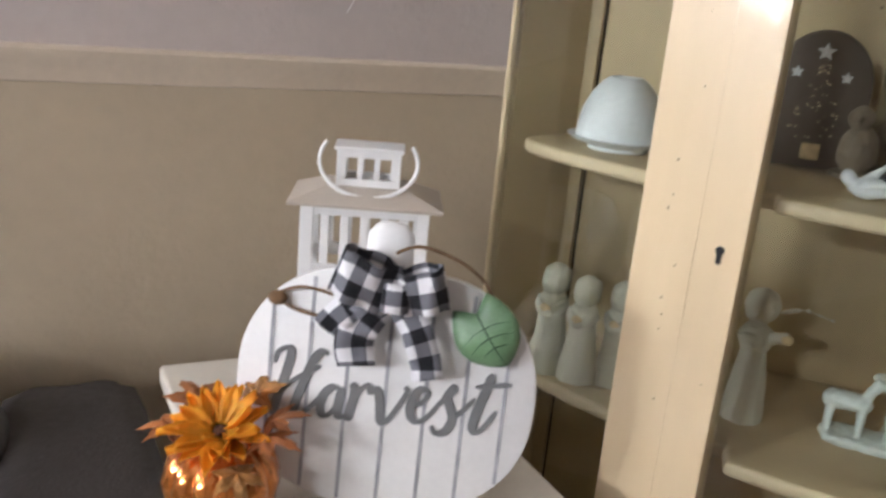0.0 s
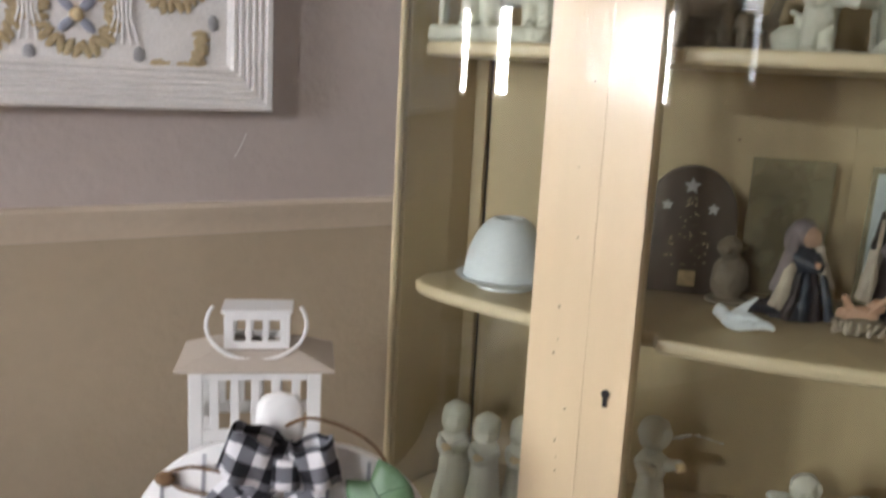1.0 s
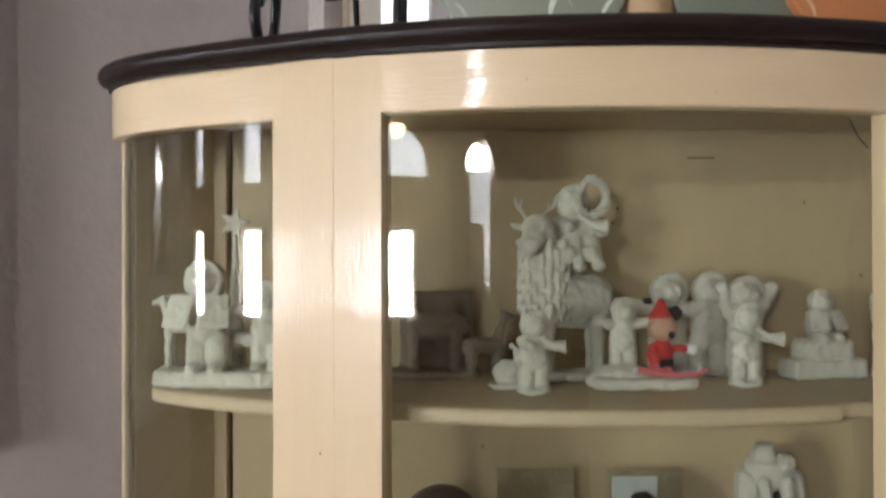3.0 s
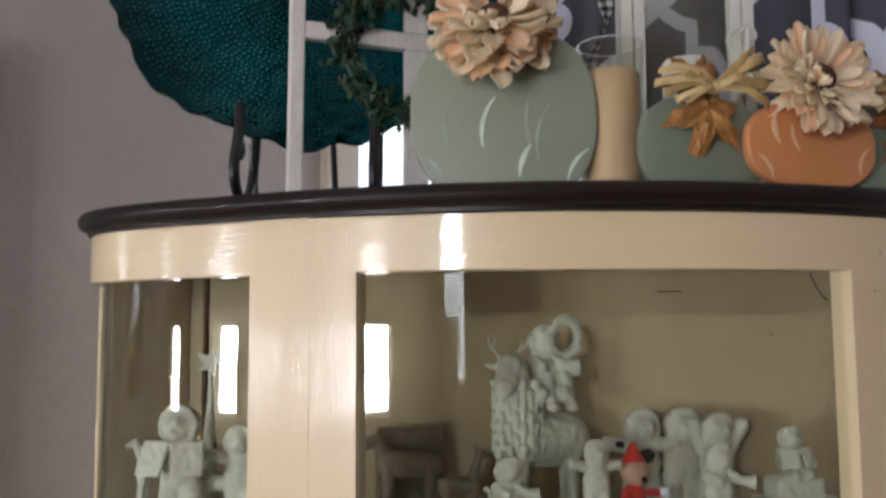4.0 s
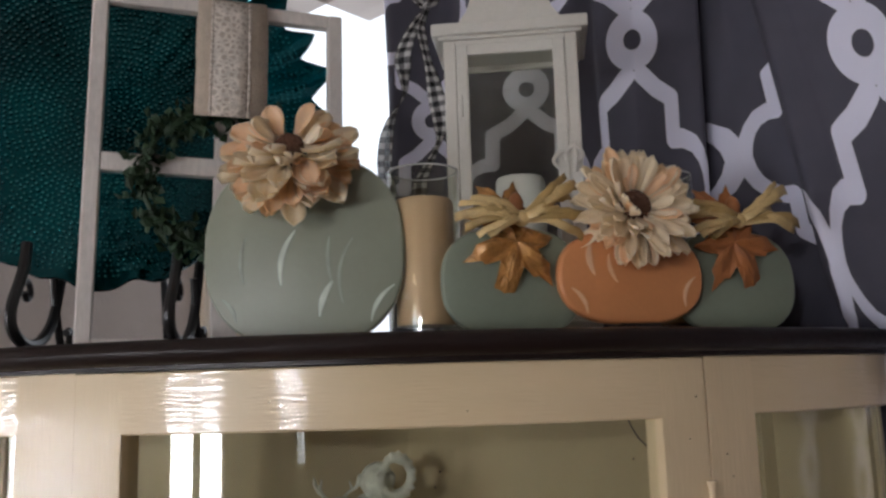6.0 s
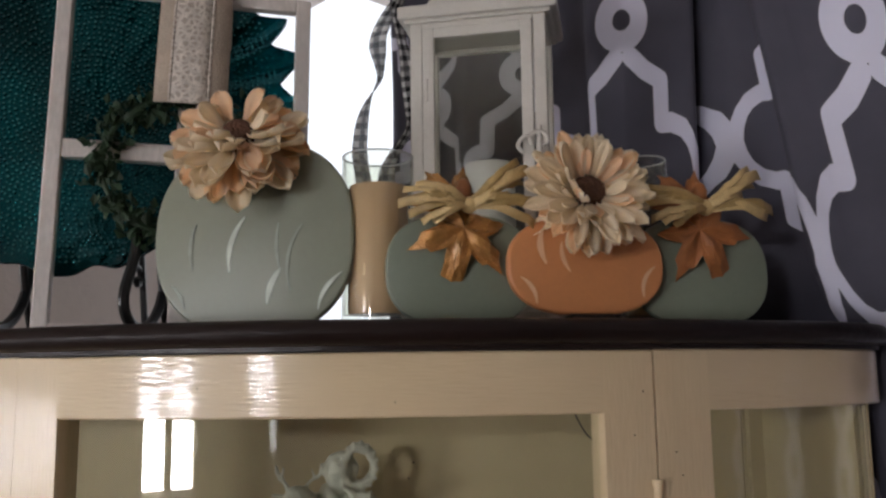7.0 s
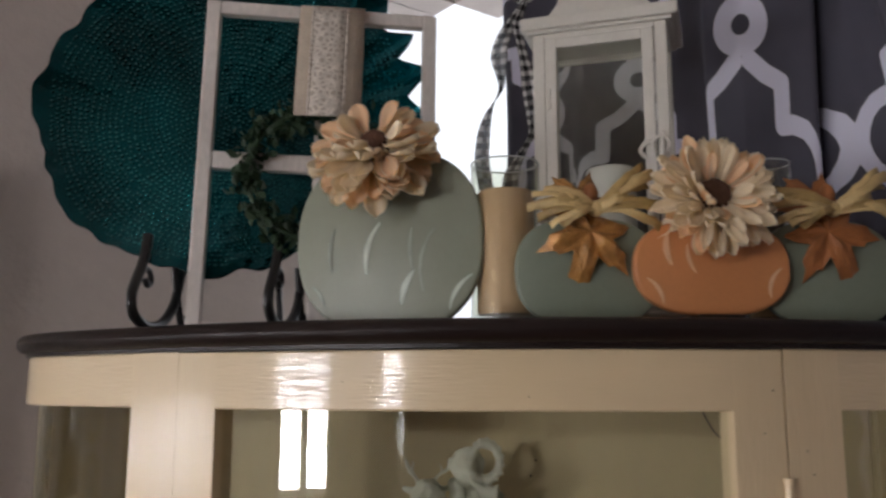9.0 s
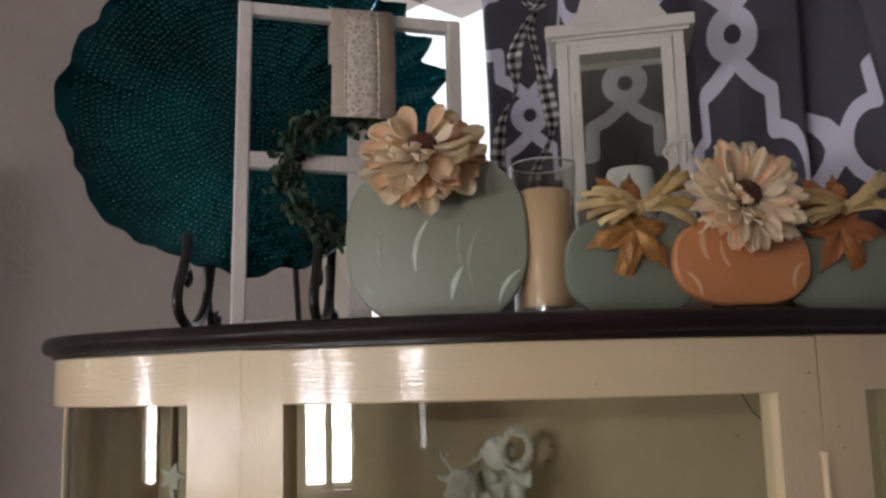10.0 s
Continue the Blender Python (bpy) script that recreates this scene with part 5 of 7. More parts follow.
# ---- teal leaf-edged dish on an iron easel ----
def dish():
    bm = bmesh.new()
    n, rings = 300, 16

    # curled leaf points (degrees, reach, half spread) on one side, broad low lobes on the rest
    points = ((-52, 0.008, 7), (-34, 0.012, 7), (-18, 0.022, 7), (-4, 0.029, 6), (9, 0.034, 6), (23, 0.027, 6), (37, 0.025, 6), (52, 0.016, 7), (68, 0.012, 8), (182, 0.018, 9), (201, 0.005, 8), (219, 0.012, 8), (232, 0.008, 8), (250, 0.006, 9), (268, 0.010, 8), (287, 0.009, 8), (160, 0.009, 9), (142, 0.008, 9), (122, 0.008, 9), (100, 0.008, 9))

    def edge(a):
        r = 0.205 + 0.0015 * math.sin(23 * a) + 0.0012 * math.sin(37 * a + 0.7)
        deg = math.degrees(a)
        for at_deg, reach, spread in points:
            off = (deg - at_deg + 180) % 360 - 180
            k = off / spread
            sharp = max(1 - abs(k) * (0.75 if off < 0 else 1.15), 0) ** 1.25 if reach > 0.0115 and at_deg < 90 else math.exp(-k * k)
            r += reach * sharp
        return r

    top, low = [], []
    for j in range(rings + 1):
        t = j / rings
        ra, rb = [], []
        for i in range(n):
            a = 2 * math.pi * i / n
            r = edge(a) * t if t > 0 else 0.0005
            dish_y = 0.052 * (1 - t ** 2.0) - 0.006 * max(t - 0.85, 0) * 6 * math.sin(9 * a)
            ra.append(bm.verts.new((r * math.cos(a), dish_y, r * math.sin(a) * 1.02)))
            rb.append(bm.verts.new((r * math.cos(a), dish_y + 0.005, r * math.sin(a) * 1.02)))
        top.append(ra), low.append(rb)
    for j in range(rings):
        for i in range(n):
            k = (i + 1) % n
            bm.faces.new((top[j][i], top[j][k], top[j + 1][k], top[j + 1][i]))
            bm.faces.new((low[j][i], low[j + 1][i], low[j + 1][k], low[j][k]))
    for i in range(n):
        k = (i + 1) % n
        bm.faces.new((top[-1][i], top[-1][k], low[-1][k], low[-1][i]))
    bm.faces.new(top[0]), bm.faces.new(low[0][::-1])
    bmesh.ops.recalc_face_normals(bm, faces=bm.faces[:])
    ob = part("leaf_dish", bm, DISH, None, smooth=True)
    ob.matrix_basis = pose(-0.042, 0.980, 1.831, -12.5, 0, 10.8)
    # rows of small raised beads all over the bowl
    rnd = random.Random(31)
    verts, faces = [], []
    for k in range(1, 34):
        count = int(2 * math.pi * k * 0.97)
        for i in range(count):
            a = 2 * math.pi * (i + 0.5 * (k % 2)) / count + 0.02 * math.sin(k) + rnd.gauss(0, 0.0006) / (0.0061 * k)
            r = 0.0061 * k + rnd.gauss(0, 0.0004) + 0.0012 * math.sin(5 * a + 0.4 * k)
            if r > edge(a) * 0.95 or rnd.random() < 0.03:
                continue
            t = r / edge(a)
            c = Vector((r * math.cos(a), 0.052 * (1 - t ** 2.0) - 0.006 * max(t - 0.85, 0) * 6 * math.sin(9 * a) + 0.0003, r * math.sin(a) * 1.02))
            size = rnd.uniform(0.0016, 0.0025)
            start = len(verts)
            for scale, high in ((1.0, 0.0), (0.72, 0.62)):
                verts += [c + Vector((size * scale * math.cos(q * 1.0472), -size * high, size * scale * math.sin(q * 1.0472))) for q in range(6)]
            verts.append(c + Vector((0, -size * 0.9, 0)))
            for q in range(6):
                n1 = (q + 1) % 6
                faces += [(start + q, start + n1, start + 6 + n1, start + 6 + q), (start + 6 + q, start + 6 + n1, start + 12)]
    me = bpy.data.meshes.new("beads")
    me.from_pydata(verts, [], faces)
    beads = bmesh.new()
    beads.from_mesh(me)
    tagged(part("bead_relief", beads, BEAD, ob, smooth=True), "rows of small raised teal glass beads", kind="stuff")
    tagged(ob, "large dark teal beaded glass dish with scalloped leaf edge, standing upright", "dish")
    root = thing("display_easel", "black iron display easel holding the teal dish", "easel", pose(0, 0, -0.005))
    for x, y, ux in ((-0.100, 0.923, 0.0), (0.036, 0.950, 0.0)):
        def hook(u, z):
            return (x + ux * u, y + u, z)
        path = spline([hook(u, z) for u, z in ((0.0, 1.666), (-0.004, 1.645), (-0.012, 1.628), (-0.028, 1.600), (-0.022, 1.580), (0.006, 1.569), (0.040, 1.574), (0.066, 1.594), (0.080, 1.625), (0.098, 1.68), (0.134, 1.80), (0.152, 1.88))], 6)
        part("arm", tube(path, 0.0056, 8), BLACK, root, smooth=True)
        part("scroll", tube(spline([hook(u, z) for u, z in ((-0.010, 1.630), (0.006, 1.628), (0.012, 1.618), (0.004, 1.612), (-0.002, 1.618))], 5), 0.0032, 8), BLACK, root, smooth=True)
        part("foot", tube(spline([hook(u, z) for u, z in ((0.066, 1.64), (0.076, 1.605), (0.094, 1.569), (0.112, 1.572), (0.114, 1.588), (0.104, 1.586))], 5), 0.0042, 8), BLACK, root, smooth=True)
    part("cross_bar", tube([(-0.100, 1.034, 1.722), (0.036, 1.061, 1.722)], 0.0036, 8), BLACK, root, smooth=True)
    part("prop", tube([(-0.030, 1.090, 1.85), (-0.020, 1.128, 1.568)], 0.004, 8), BLACK, root, smooth=True)


dish()
# ---- carved white frame on the picture wall ----
GOLD = material("worn_gold_paint", (0.64, 0.51, 0.29), 0.5, vary=0.3, scale=80, fine=0.15, bump=0.001, bump_scale=300)
BLUE_GREY = material("blue_grey_paint", (0.33, 0.35, 0.43), 0.6, vary=0.2, scale=80)
GREY_DAB = material("grey_paint_dab", (0.36, 0.355, 0.36), 0.6, vary=0.2, scale=80)
PLASTER = material("white_carved_plaster", (0.84, 0.815, 0.785), 0.55, vary=0.06, scale=18, fine=0.05, bump=0.0008, bump_scale=160)
MIRROR = material("mirror_silver", (0.85, 0.85, 0.85), 0.03, metal=1.0, vary=0.0)


def leaflet_mesh():
    bm = bmesh.new()
    bmesh.ops.create_icosphere(bm, subdivisions=1, radius=1.0)
    me = bpy.data.meshes.new("gold_leaf")
    bm.to_mesh(me)
    bm.free()
    me.materials.append(GOLD)
    me.shade_smooth()
    return me


LEAFLET = leaflet_mesh()


def wall_art():
    s0, s1, z0, z1 = 0.883, 1.480, 1.117, 1.80
    root = thing("wall_mirror", "white carved plaster wall mirror with gold and blue medallions", "mirror")
    in0, in1, b0, b1 = s0 + 0.224, s1 - 0.224, z0 + 0.210, z1 - 0.210
    panel = None
    for q in ((s0 + 0.05, in0, z0 + 0.03, z1 - 0.03), (in1, s1 - 0.05, z0 + 0.03, z1 - 0.03), (in0, in1, z0 + 0.03, b0), (in0, in1, b1, z1 - 0.03)):
        panel = box(q[0], q[1], 0.002, 0.030, q[2], q[3], bm=panel, m=LEFT)
    part("panel", panel, PLASTER, root)

    def rect_ring(a0, a1, c0, c1, prof, name, mat, label=""):
        """A mitred moulding round a rectangle; prof is a list of (inwards, depth)."""
        bm = bmesh.new()
        loops = [[bm.verts.new(v) for v in ((a0 + p, d, c0 + p), (a1 - p, d, c0 + p), (a1 - p, d, c1 - p), (a0 + p, d, c1 - p))] for p, d in prof]
        for q, w in zip(loops, loops[1:]):
            for i in range(4):
                bm.faces.new((q[i], q[(i + 1) % 4], w[(i + 1) % 4], w[i]))
        bm.transform(LEFT)
        bmesh.ops.recalc_face_normals(bm, faces=bm.faces[:])
        return part(name, bm, mat, root, label)

    ridges = [(0.0, 0.001), (0.0, 0.040), (0.003, 0.046), (0.010, 0.047), (0.013, 0.043)]
    for i in range(5):
        p = 0.014 + i * 0.0085
        ridges += [(p, 0.041 - i * 0.0015), (p + 0.002, 0.045 - i * 0.0015), (p + 0.0055, 0.045 - i * 0.0015), (p + 0.0075, 0.040 - i * 0.0015)]
    ridges += [(0.060, 0.030)]
    rect_ring(s0, s1, z0, z1, ridges, "outer_moulding", PLASTER, "ridged white moulding")
    rect_ring(in0 - 0.016, in1 + 0.016, b0 - 0.016, b1 + 0.016, [(0, 0.030), (0.001, 0.038), (0.007, 0.041), (0.013, 0.040), (0.016, 0.014)], "inner_lip", PLASTER)
    part("mirror_glass", box(in0 - 0.004, in1 + 0.004, 0.012, 0.016, b0 - 0.004, b1 + 0.004, m=LEFT), MIRROR, root, "silvered mirror glass")
    rnd = random.Random(11)

    def ring(cs, cz, r, a_from=0, a_to=360):
        n = 26
        arc = [radians(a_from + (a_to - a_from) * i / 24) for i in range(25)]
        band = part("medallion_ring", tube([at(LEFT, cs + 0.88 * r * math.cos(a), 0.029, cz + 0.88 * r * math.sin(a)) for a in arc], 0.0026, 6), GOLD, root, "worn gold leaf ring", smooth=True)
        for i in range(n if a_to - a_from > 300 else n // 2):
            a = radians(a_from + (a_to - a_from) * (i + 0.5) / (n if a_to - a_from > 300 else n // 2))
            rr = r * 0.88 + rnd.uniform(-0.0015, 0.0015)
            leaf = new("gold_leaf", LEAFLET)
            leaf.parent = band
            leaf.matrix_basis = LEFT @ Matrix.Translation((cs + rr * math.cos(a), 0.031, cz + rr * math.sin(a))) @ Matrix.Rotation(-a + rnd.uniform(-0.5, 0.5), 4, "Y") @ Matrix.Diagonal((rnd.uniform(0.011, 0.0145), 0.0034, rnd.uniform(0.0052, 0.0072), 1))

    def star(cs, cz):
        bm = None
        for q in range(4):
            a = radians(90 * q + 45)
            b = bmesh.new()
            bmesh.ops.create_icosphere(b, subdivisions=2, radius=1.0, matrix=LEFT @ Matrix.Translation((cs + 0.017 * math.cos(a), 0.031, cz + 0.017 * math.sin(a))) @ Matrix.Rotation(-a, 4, "Y") @ Matrix.Diagonal((0.0125, 0.0035, 0.006, 1)))
            bm = join(bm, b)
        part("medallion_petals", bm, BLUE_GREY, root, "blue grey petals", smooth=True)
        b = bmesh.new()
        bmesh.ops.create_icosphere(b, subdivisions=2, radius=1.0, matrix=LEFT @ Matrix.Translation((cs, 0.033, cz)) @ Matrix.Diagonal((0.009, 0.005, 0.009, 1)))
        part("medallion_boss", b, GOLD, root, smooth=True)

    spots = [(1.015, 1.288), (1.015, 1.400), (1.015, 1.512), (1.015, 1.624), (1.128, 1.228), (1.236, 1.228), (1.344, 1.228), (1.344, 1.340), (1.344, 1.452)]
    for cs, cz in spots:
        ring(cs, cz, 0.047), star(cs, cz)
    ring(1.012, 1.200, 0.040, 150, 320)
    for cs, cz in ((0.962, 1.229), (0.964, 1.344), (0.964, 1.456), (1.066, 1.345), (1.066, 1.456), (1.056, 1.184), (1.182, 1.180), (1.290, 1.180)):
        b = bmesh.new()
        bmesh.ops.create_icosphere(b, subdivisions=2, radius=1.0, matrix=LEFT @ Matrix.Translation((cs, 0.030, cz)) @ Matrix.Diagonal((0.0075, 0.003, 0.0105, 1)))
        part("dab", b, GREY_DAB, root, smooth=True)
    for cs in (1.075, 1.182, 1.290):
        for k in range(-2, 3):
            part("carved_stem", tube([at(LEFT, cs + k * 0.0065, 0.030, 1.262), at(LEFT, cs + k * 0.0045, 0.033, 1.230), at(LEFT, cs + k * 0.010, 0.030, 1.196)], 0.0022, 6), PLASTER, root, smooth=True)


wall_art()
scratch = tube([at(LEFT, 0.905, 0.0005, 1.085), at(LEFT, 0.912, 0.001, 1.070), at(LEFT, 0.922, 0.0005, 1.052)], 0.0007, 5)
tagged(part("trim_wall_scratch", scratch, PLASTER), "thin pale scratch in the wall paint", "scratch", kind="structure")

# ---- end table by the wall ----
TABLE = 0.625
TABLE_W = material("table_paint", (0.60, 0.55, 0.47), 0.45, vary=0.05, scale=8)
table = thing("end_table", "off-white painted square end table beside the cabinet", "table")
part("tabletop", box(0.868, 1.198, 0.165, 0.66, TABLE - 0.024, TABLE, 0.004, m=LEFT, seg=2), TABLE_W, table)
part("apron", box(0.89, 1.176, 0.187, 0.638, TABLE - 0.10, TABLE - 0.025, 0.002, m=LEFT), TABLE_W, table)
part("shelf", box(0.905, 1.162, 0.202, 0.623, 0.16, 0.18, 0.003, m=LEFT), TABLE_W, table)
for a in (0.885, 1.142):
    for d in (0.182, 0.605):
        part("leg", box(a, a + 0.038, d, d + 0.038, 0.0, TABLE - 0.0255, 0.003, m=LEFT), TABLE_W, table)


# ---- white pumpkin sign ----
def pen(points, name, parent, label, y, thick=1.0):
    """A brush-script stroke on the board: broad on the way down, fine on the way up, in thin raised paint."""
    pts = [Vector((x, 0, z)) for x, z in spline(points, 7)]
    bm = bmesh.new()
    rows = []
    for i, p in enumerate(pts):
        d = (pts[min(i + 1, len(pts) - 1)] - pts[max(i - 1, 0)]).normalized()
        side = Vector((-d.z, 0, d.x))
        ends = min(i, len(pts) - 1 - i)
        w = thick * (0.0024 + 0.0022 * max(-d.z, 0) ** 0.7) * min(0.45 + 0.22 * ends, 1)
        rows.append([bm.verts.new(p + side * w * k + Vector((0, y + h - 0.000004 * i, 0))) for k, h in ((1, 0.0012), (0.9, 0.0), (-0.9, 0.0), (-1, 0.0012))])
    for a, b in zip(rows, rows[1:]):
        for k in range(3):
            bm.faces.new((a[k], a[k + 1], b[k + 1], b[k]))
    bm.faces.new(rows[0]), bm.faces.new(rows[-1][::-1])
    bmesh.ops.recalc_face_normals(bm, faces=bm.faces[:])
    return part(name, bm, LETTER, parent, label)


# the word Harvest, letter by letter, each a list of strokes in hundredths of the word's height
SCRIPT = (
    ("H", ((-232, 125), (-225, 150), (-203, 160), (-197, 146), (-208, 105), (-225, 55), (-240, 8)), ((-228, 50), (-200, 82), (-160, 108), (-132, 124)), ((-115, 150), (-130, 155), (-148, 135), (-170, 85), (-187, 40), (-190, 18), (-176, 14), (-152, 34), (-134, 54))),
    ("a", ((-90, 72), (-104, 78), (-124, 62), (-134, 34), (-128, 14), (-112, 18), (-95, 44), (-84, 76)), ((-84, 78), (-94, 40), (-94, 14), (-78, 16), (-62, 40))),
    ("r", ((-66, 88), (-58, 72), (-68, 30), (-74, 4)), ((-70, 26), (-54, 62), (-36, 84), (-24, 78), (-22, 66))),
    ("v", ((-26, 78), (-10, 76), (-4, 50), (-2, 8), (10, 8), (34, 40), (54, 76), (48, 86))),
    ("e", ((56, 40), (84, 52), (100, 72), (92, 84), (76, 76), (63, 46), (64, 20), (80, 10), (104, 28), (122, 52))),
    ("s", ((116, 46), (140, 70), (158, 92), (150, 84), (140, 66), (148, 44), (152, 18), (138, -8), (116, -12), (108, 4))),
    ("t", ((152, 22), (176, 42), (200, 70)), ((236, 126), (222, 86), (204, 40), (196, 6), (206, -6), (226, 14), (246, 44)), ((200, 95), (240, 100), (276, 104))),
)


VEIN = material("dark_leaf_vein", (0.045, 0.095, 0.045), 0.5, vary=0.1, scale=40)


def harvest_sign():
    root = thing("pumpkin_sign", "white planked pumpkin sign lettered Harvest with checked bow", "sign", pose(-0.262, 0.672, TABLE, -7, 0.5, 15))
    hw, hh, cz = 0.139, 0.118, 0.114
    f = -0.007
    board = rounded(hw, hh, cz, 72, 2.3, 0.0005, 0.006)
    part("board", plate_outline(board, f, 0.006, 0.0025, seg=2), WHITE, root, smooth=True)
    stem = lathe([(0.020, 0.0), (0.022, 0.02), (0.021, 0.045), (0.014, 0.054), (0.002, 0.057)], 20)
    stem.transform(pose(-0.008, 0.002, 0.214) @ Matrix.Diagonal((1, 0.35, 1, 1)))
    part("stem", stem, WHITE, root, smooth=True)
    for k, x in enumerate((-0.108, -0.072, -0.036, 0.001, 0.038, 0.074, 0.110)):
        z_hi = cz + hh * (1 - (abs(x) / hw) ** 2.3) ** (1 / 2.3) - 0.006
        z_lo = max(cz - hh * (1 - (abs(x) / hw) ** 2.3) ** (1 / 2.3) + 0.004, 0.004)
        part("plank_line", box(x - 0.0017, x + 0.0017, f - 0.0006, f + 0.001, z_lo, z_hi), STRIPE, root)
    k, turn = 0.00043, radians(4.0)
    for n, (letter, *strokes) in enumerate(SCRIPT):
        for q, line in enumerate(strokes):
            pts = [(k * (x * math.cos(turn) - z * math.sin(turn)), 0.082 + k * (x * math.sin(turn) + z * math.cos(turn))) for x, z in line]
            pen(pts, "letter_" + letter.lower(), root, "grey brush-script letter " + letter if q == 0 else "", f - 0.0013 - 0.0001 * (n % 2) - 0.0003 * q)
    # twisted twine round the stem and over the top
    arc = [(0.000, -0.020, 0.246), (0.020, -0.020, 0.254), (0.050, -0.018, 0.247), (0.076, -0.016, 0.232), (0.092, -0.014, 0.210), (0.096, -0.012, 0.192)]
    part("twine", tube(spline(arc, 6), 0.0017, 7), TWINE, root, "brown twisted twine", smooth=True)
    loop = [(-0.105, -0.012, 0.196), (-0.080, -0.020, 0.206), (-0.045, -0.020, 0.200), (-0.030, -0.018, 0.190), (-0.055, -0.016, 0.180), (-0.090, -0.014, 0.184), (-0.108, -0.010, 0.196)]
    part("twine", tube(spline(loop, 6), 0.0015, 7), TWINE, root, smooth=True)
    knot = bmesh.new()
    bmesh.ops.create_icosphere(knot, subdivisions=2, radius=0.008, matrix=Matrix.Translation((-0.104, -0.013, 0.192)) @ Matrix.Diagonal((1.2, 0.7, 0.9, 1)))
    part("twine_knot", knot, TWINE, root, smooth=True)
    part("twine", tube(spline([(0.074, -0.014, 0.188), (0.080, -0.018, 0.200), (0.088, -0.018, 0.196), (0.082, -0.016, 0.186), (0.074, -0.014, 0.190)], 6), 0.0012, 6), BLACK, root, "thin dark wire curl", smooth=True)
    # heart-shaped leaf
    def leaf_pt(t, s):
        half = 0.031 * math.sin(math.pi * min(t * 0.80 + 0.17, 1)) ** 0.8
        return Vector((half * s, -0.004 * (1 - s * s) - 0.010 * math.sin(math.pi * t) + 0.0022 * abs(s) * (1 - t) * math.sin(20 * t + 4 * abs(s)), -0.057 * t + 0.013 * abs(s) * (1 - t) ** 2))
    bm = bmesh.new()
    g = [[bm.verts.new(leaf_pt(i / 12, j / 4)) for j in range(-4, 5)] for i in range(13)]
    for i in range(12):
        for j in range(8):
            bm.faces.new((g[i][j], g[i][j + 1], g[i + 1][j + 1], g[i + 1][j]))
    lm = pose(0.076, -0.016, 0.200, 0, -36, 0) @ Matrix.Scale(0.94, 4)
    bm.transform(lm)
    leaf = part("leaf", bm, LEAF_GREEN, root, "green heart-shaped cloth leaf", smooth=True)
    leaf.modifiers.new("cloth", "SOLIDIFY").thickness = 0.001
    veins = tube([lm @ (leaf_pt(t / 8, 0) + Vector((0, -0.0012, 0))) for t in range(9)], 0.0011, 5, r1=0.0005)
    for i, t in enumerate((0.25, 0.42, 0.6)):
        for s in (-1, 1):
            veins = join(veins, tube([lm @ (leaf_pt(t, 0) + Vector((0, -0.001, 0))), lm @ (leaf_pt(t + 0.06, 0.4 * s) + Vector((0, -0.001, 0))), lm @ (leaf_pt(t + 0.16, 0.8 * s) + Vector((0, -0.0008, 0)))], 0.0008, 5, r1=0.0004))
    part("leaf_veins", veins, VEIN, leaf)
    # bow: two loops, two tails and a knot of checked ribbon
    y = -0.024
    pieces = [
        ([(0.002, y - 0.004, 0.210), (-0.018, y - 0.020, 0.216), (-0.042, y - 0.026, 0.226), (-0.057, y - 0.014, 0.232), (-0.044, y + 0.004, 0.230), (-0.018, y + 0.006, 0.222), (0.000, y + 0.004, 0.214)], 0.058, 0.0),
        ([(0.008, y - 0.004, 0.210), (0.024, y - 0.020, 0.214), (0.042, y - 0.024, 0.220), (0.054, y - 0.012, 0.224), (0.044, y + 0.004, 0.224), (0.024, y + 0.006, 0.218), (0.008, y + 0.004, 0.212)], 0.052, 0.02),
        ([(0.000, y - 0.004, 0.206), (-0.024, y - 0.010, 0.184), (-0.034, y - 0.006, 0.160), (-0.030, y - 0.003, 0.132)], 0.048, 0.04),
        ([(-0.012, y - 0.006, 0.204), (-0.044, y - 0.010, 0.190), (-0.066, y - 0.004, 0.166)], 0.036, 0.015),
        ([(0.008, y - 0.004, 0.206), (0.028, y - 0.010, 0.178), (0.040, y - 0.006, 0.148), (0.044, y - 0.003, 0.126)], 0.038, 0.03)]
    for k, (line, width, v0) in enumerate(pieces):
        width *= 0.74
        pts = spline([(0.003 + 0.87 * (px - 0.003), py, 0.214 + 0.9 * (pz - 0.213)) for px, py, pz in line], 6)
        wide = []
        for i in range(len(pts)):
            a, b = Vector(pts[max(i - 1, 0)]), Vector(pts[min(i + 1, len(pts) - 1)])
            d = (b - a).normalized()
            w = (Vector((0.32 if k == 0 else -0.28, 0, 0.95)) if k < 2 else d.cross(Vector((0, -1, 0)))) + Vector((0, -0.10, 0.0)) + Vector((0, 0.25 * math.sin(i * 0.7 + k), 0))
            wide.append(w.normalized())
        cloth_strip(pts, wide, width, CHECK, "ribbon", root, "black and white buffalo check ribbon" if k == 0 else "", 0.0009, v0)
    cloth_strip([(0.004 + 0.012 * math.sin(q), y - 0.010 - 0.010 * math.cos(q), 0.210) for q in [i * 0.5 - 1.6 for i in range(8)]], (0, 0.1, 1), 0.026, CHECK, "ribbon_knot", root, "", 0.001, 0.01)


harvest_sign()


# ---- small white slatted lantern on the table ----
# the wall's beige reflection on the roof is put into its base colour
WALL_TINT_ROOF = material("wall_tinted_lantern_roof", (0.47, 0.41, 0.34), 0.5, vary=0.05, scale=14)


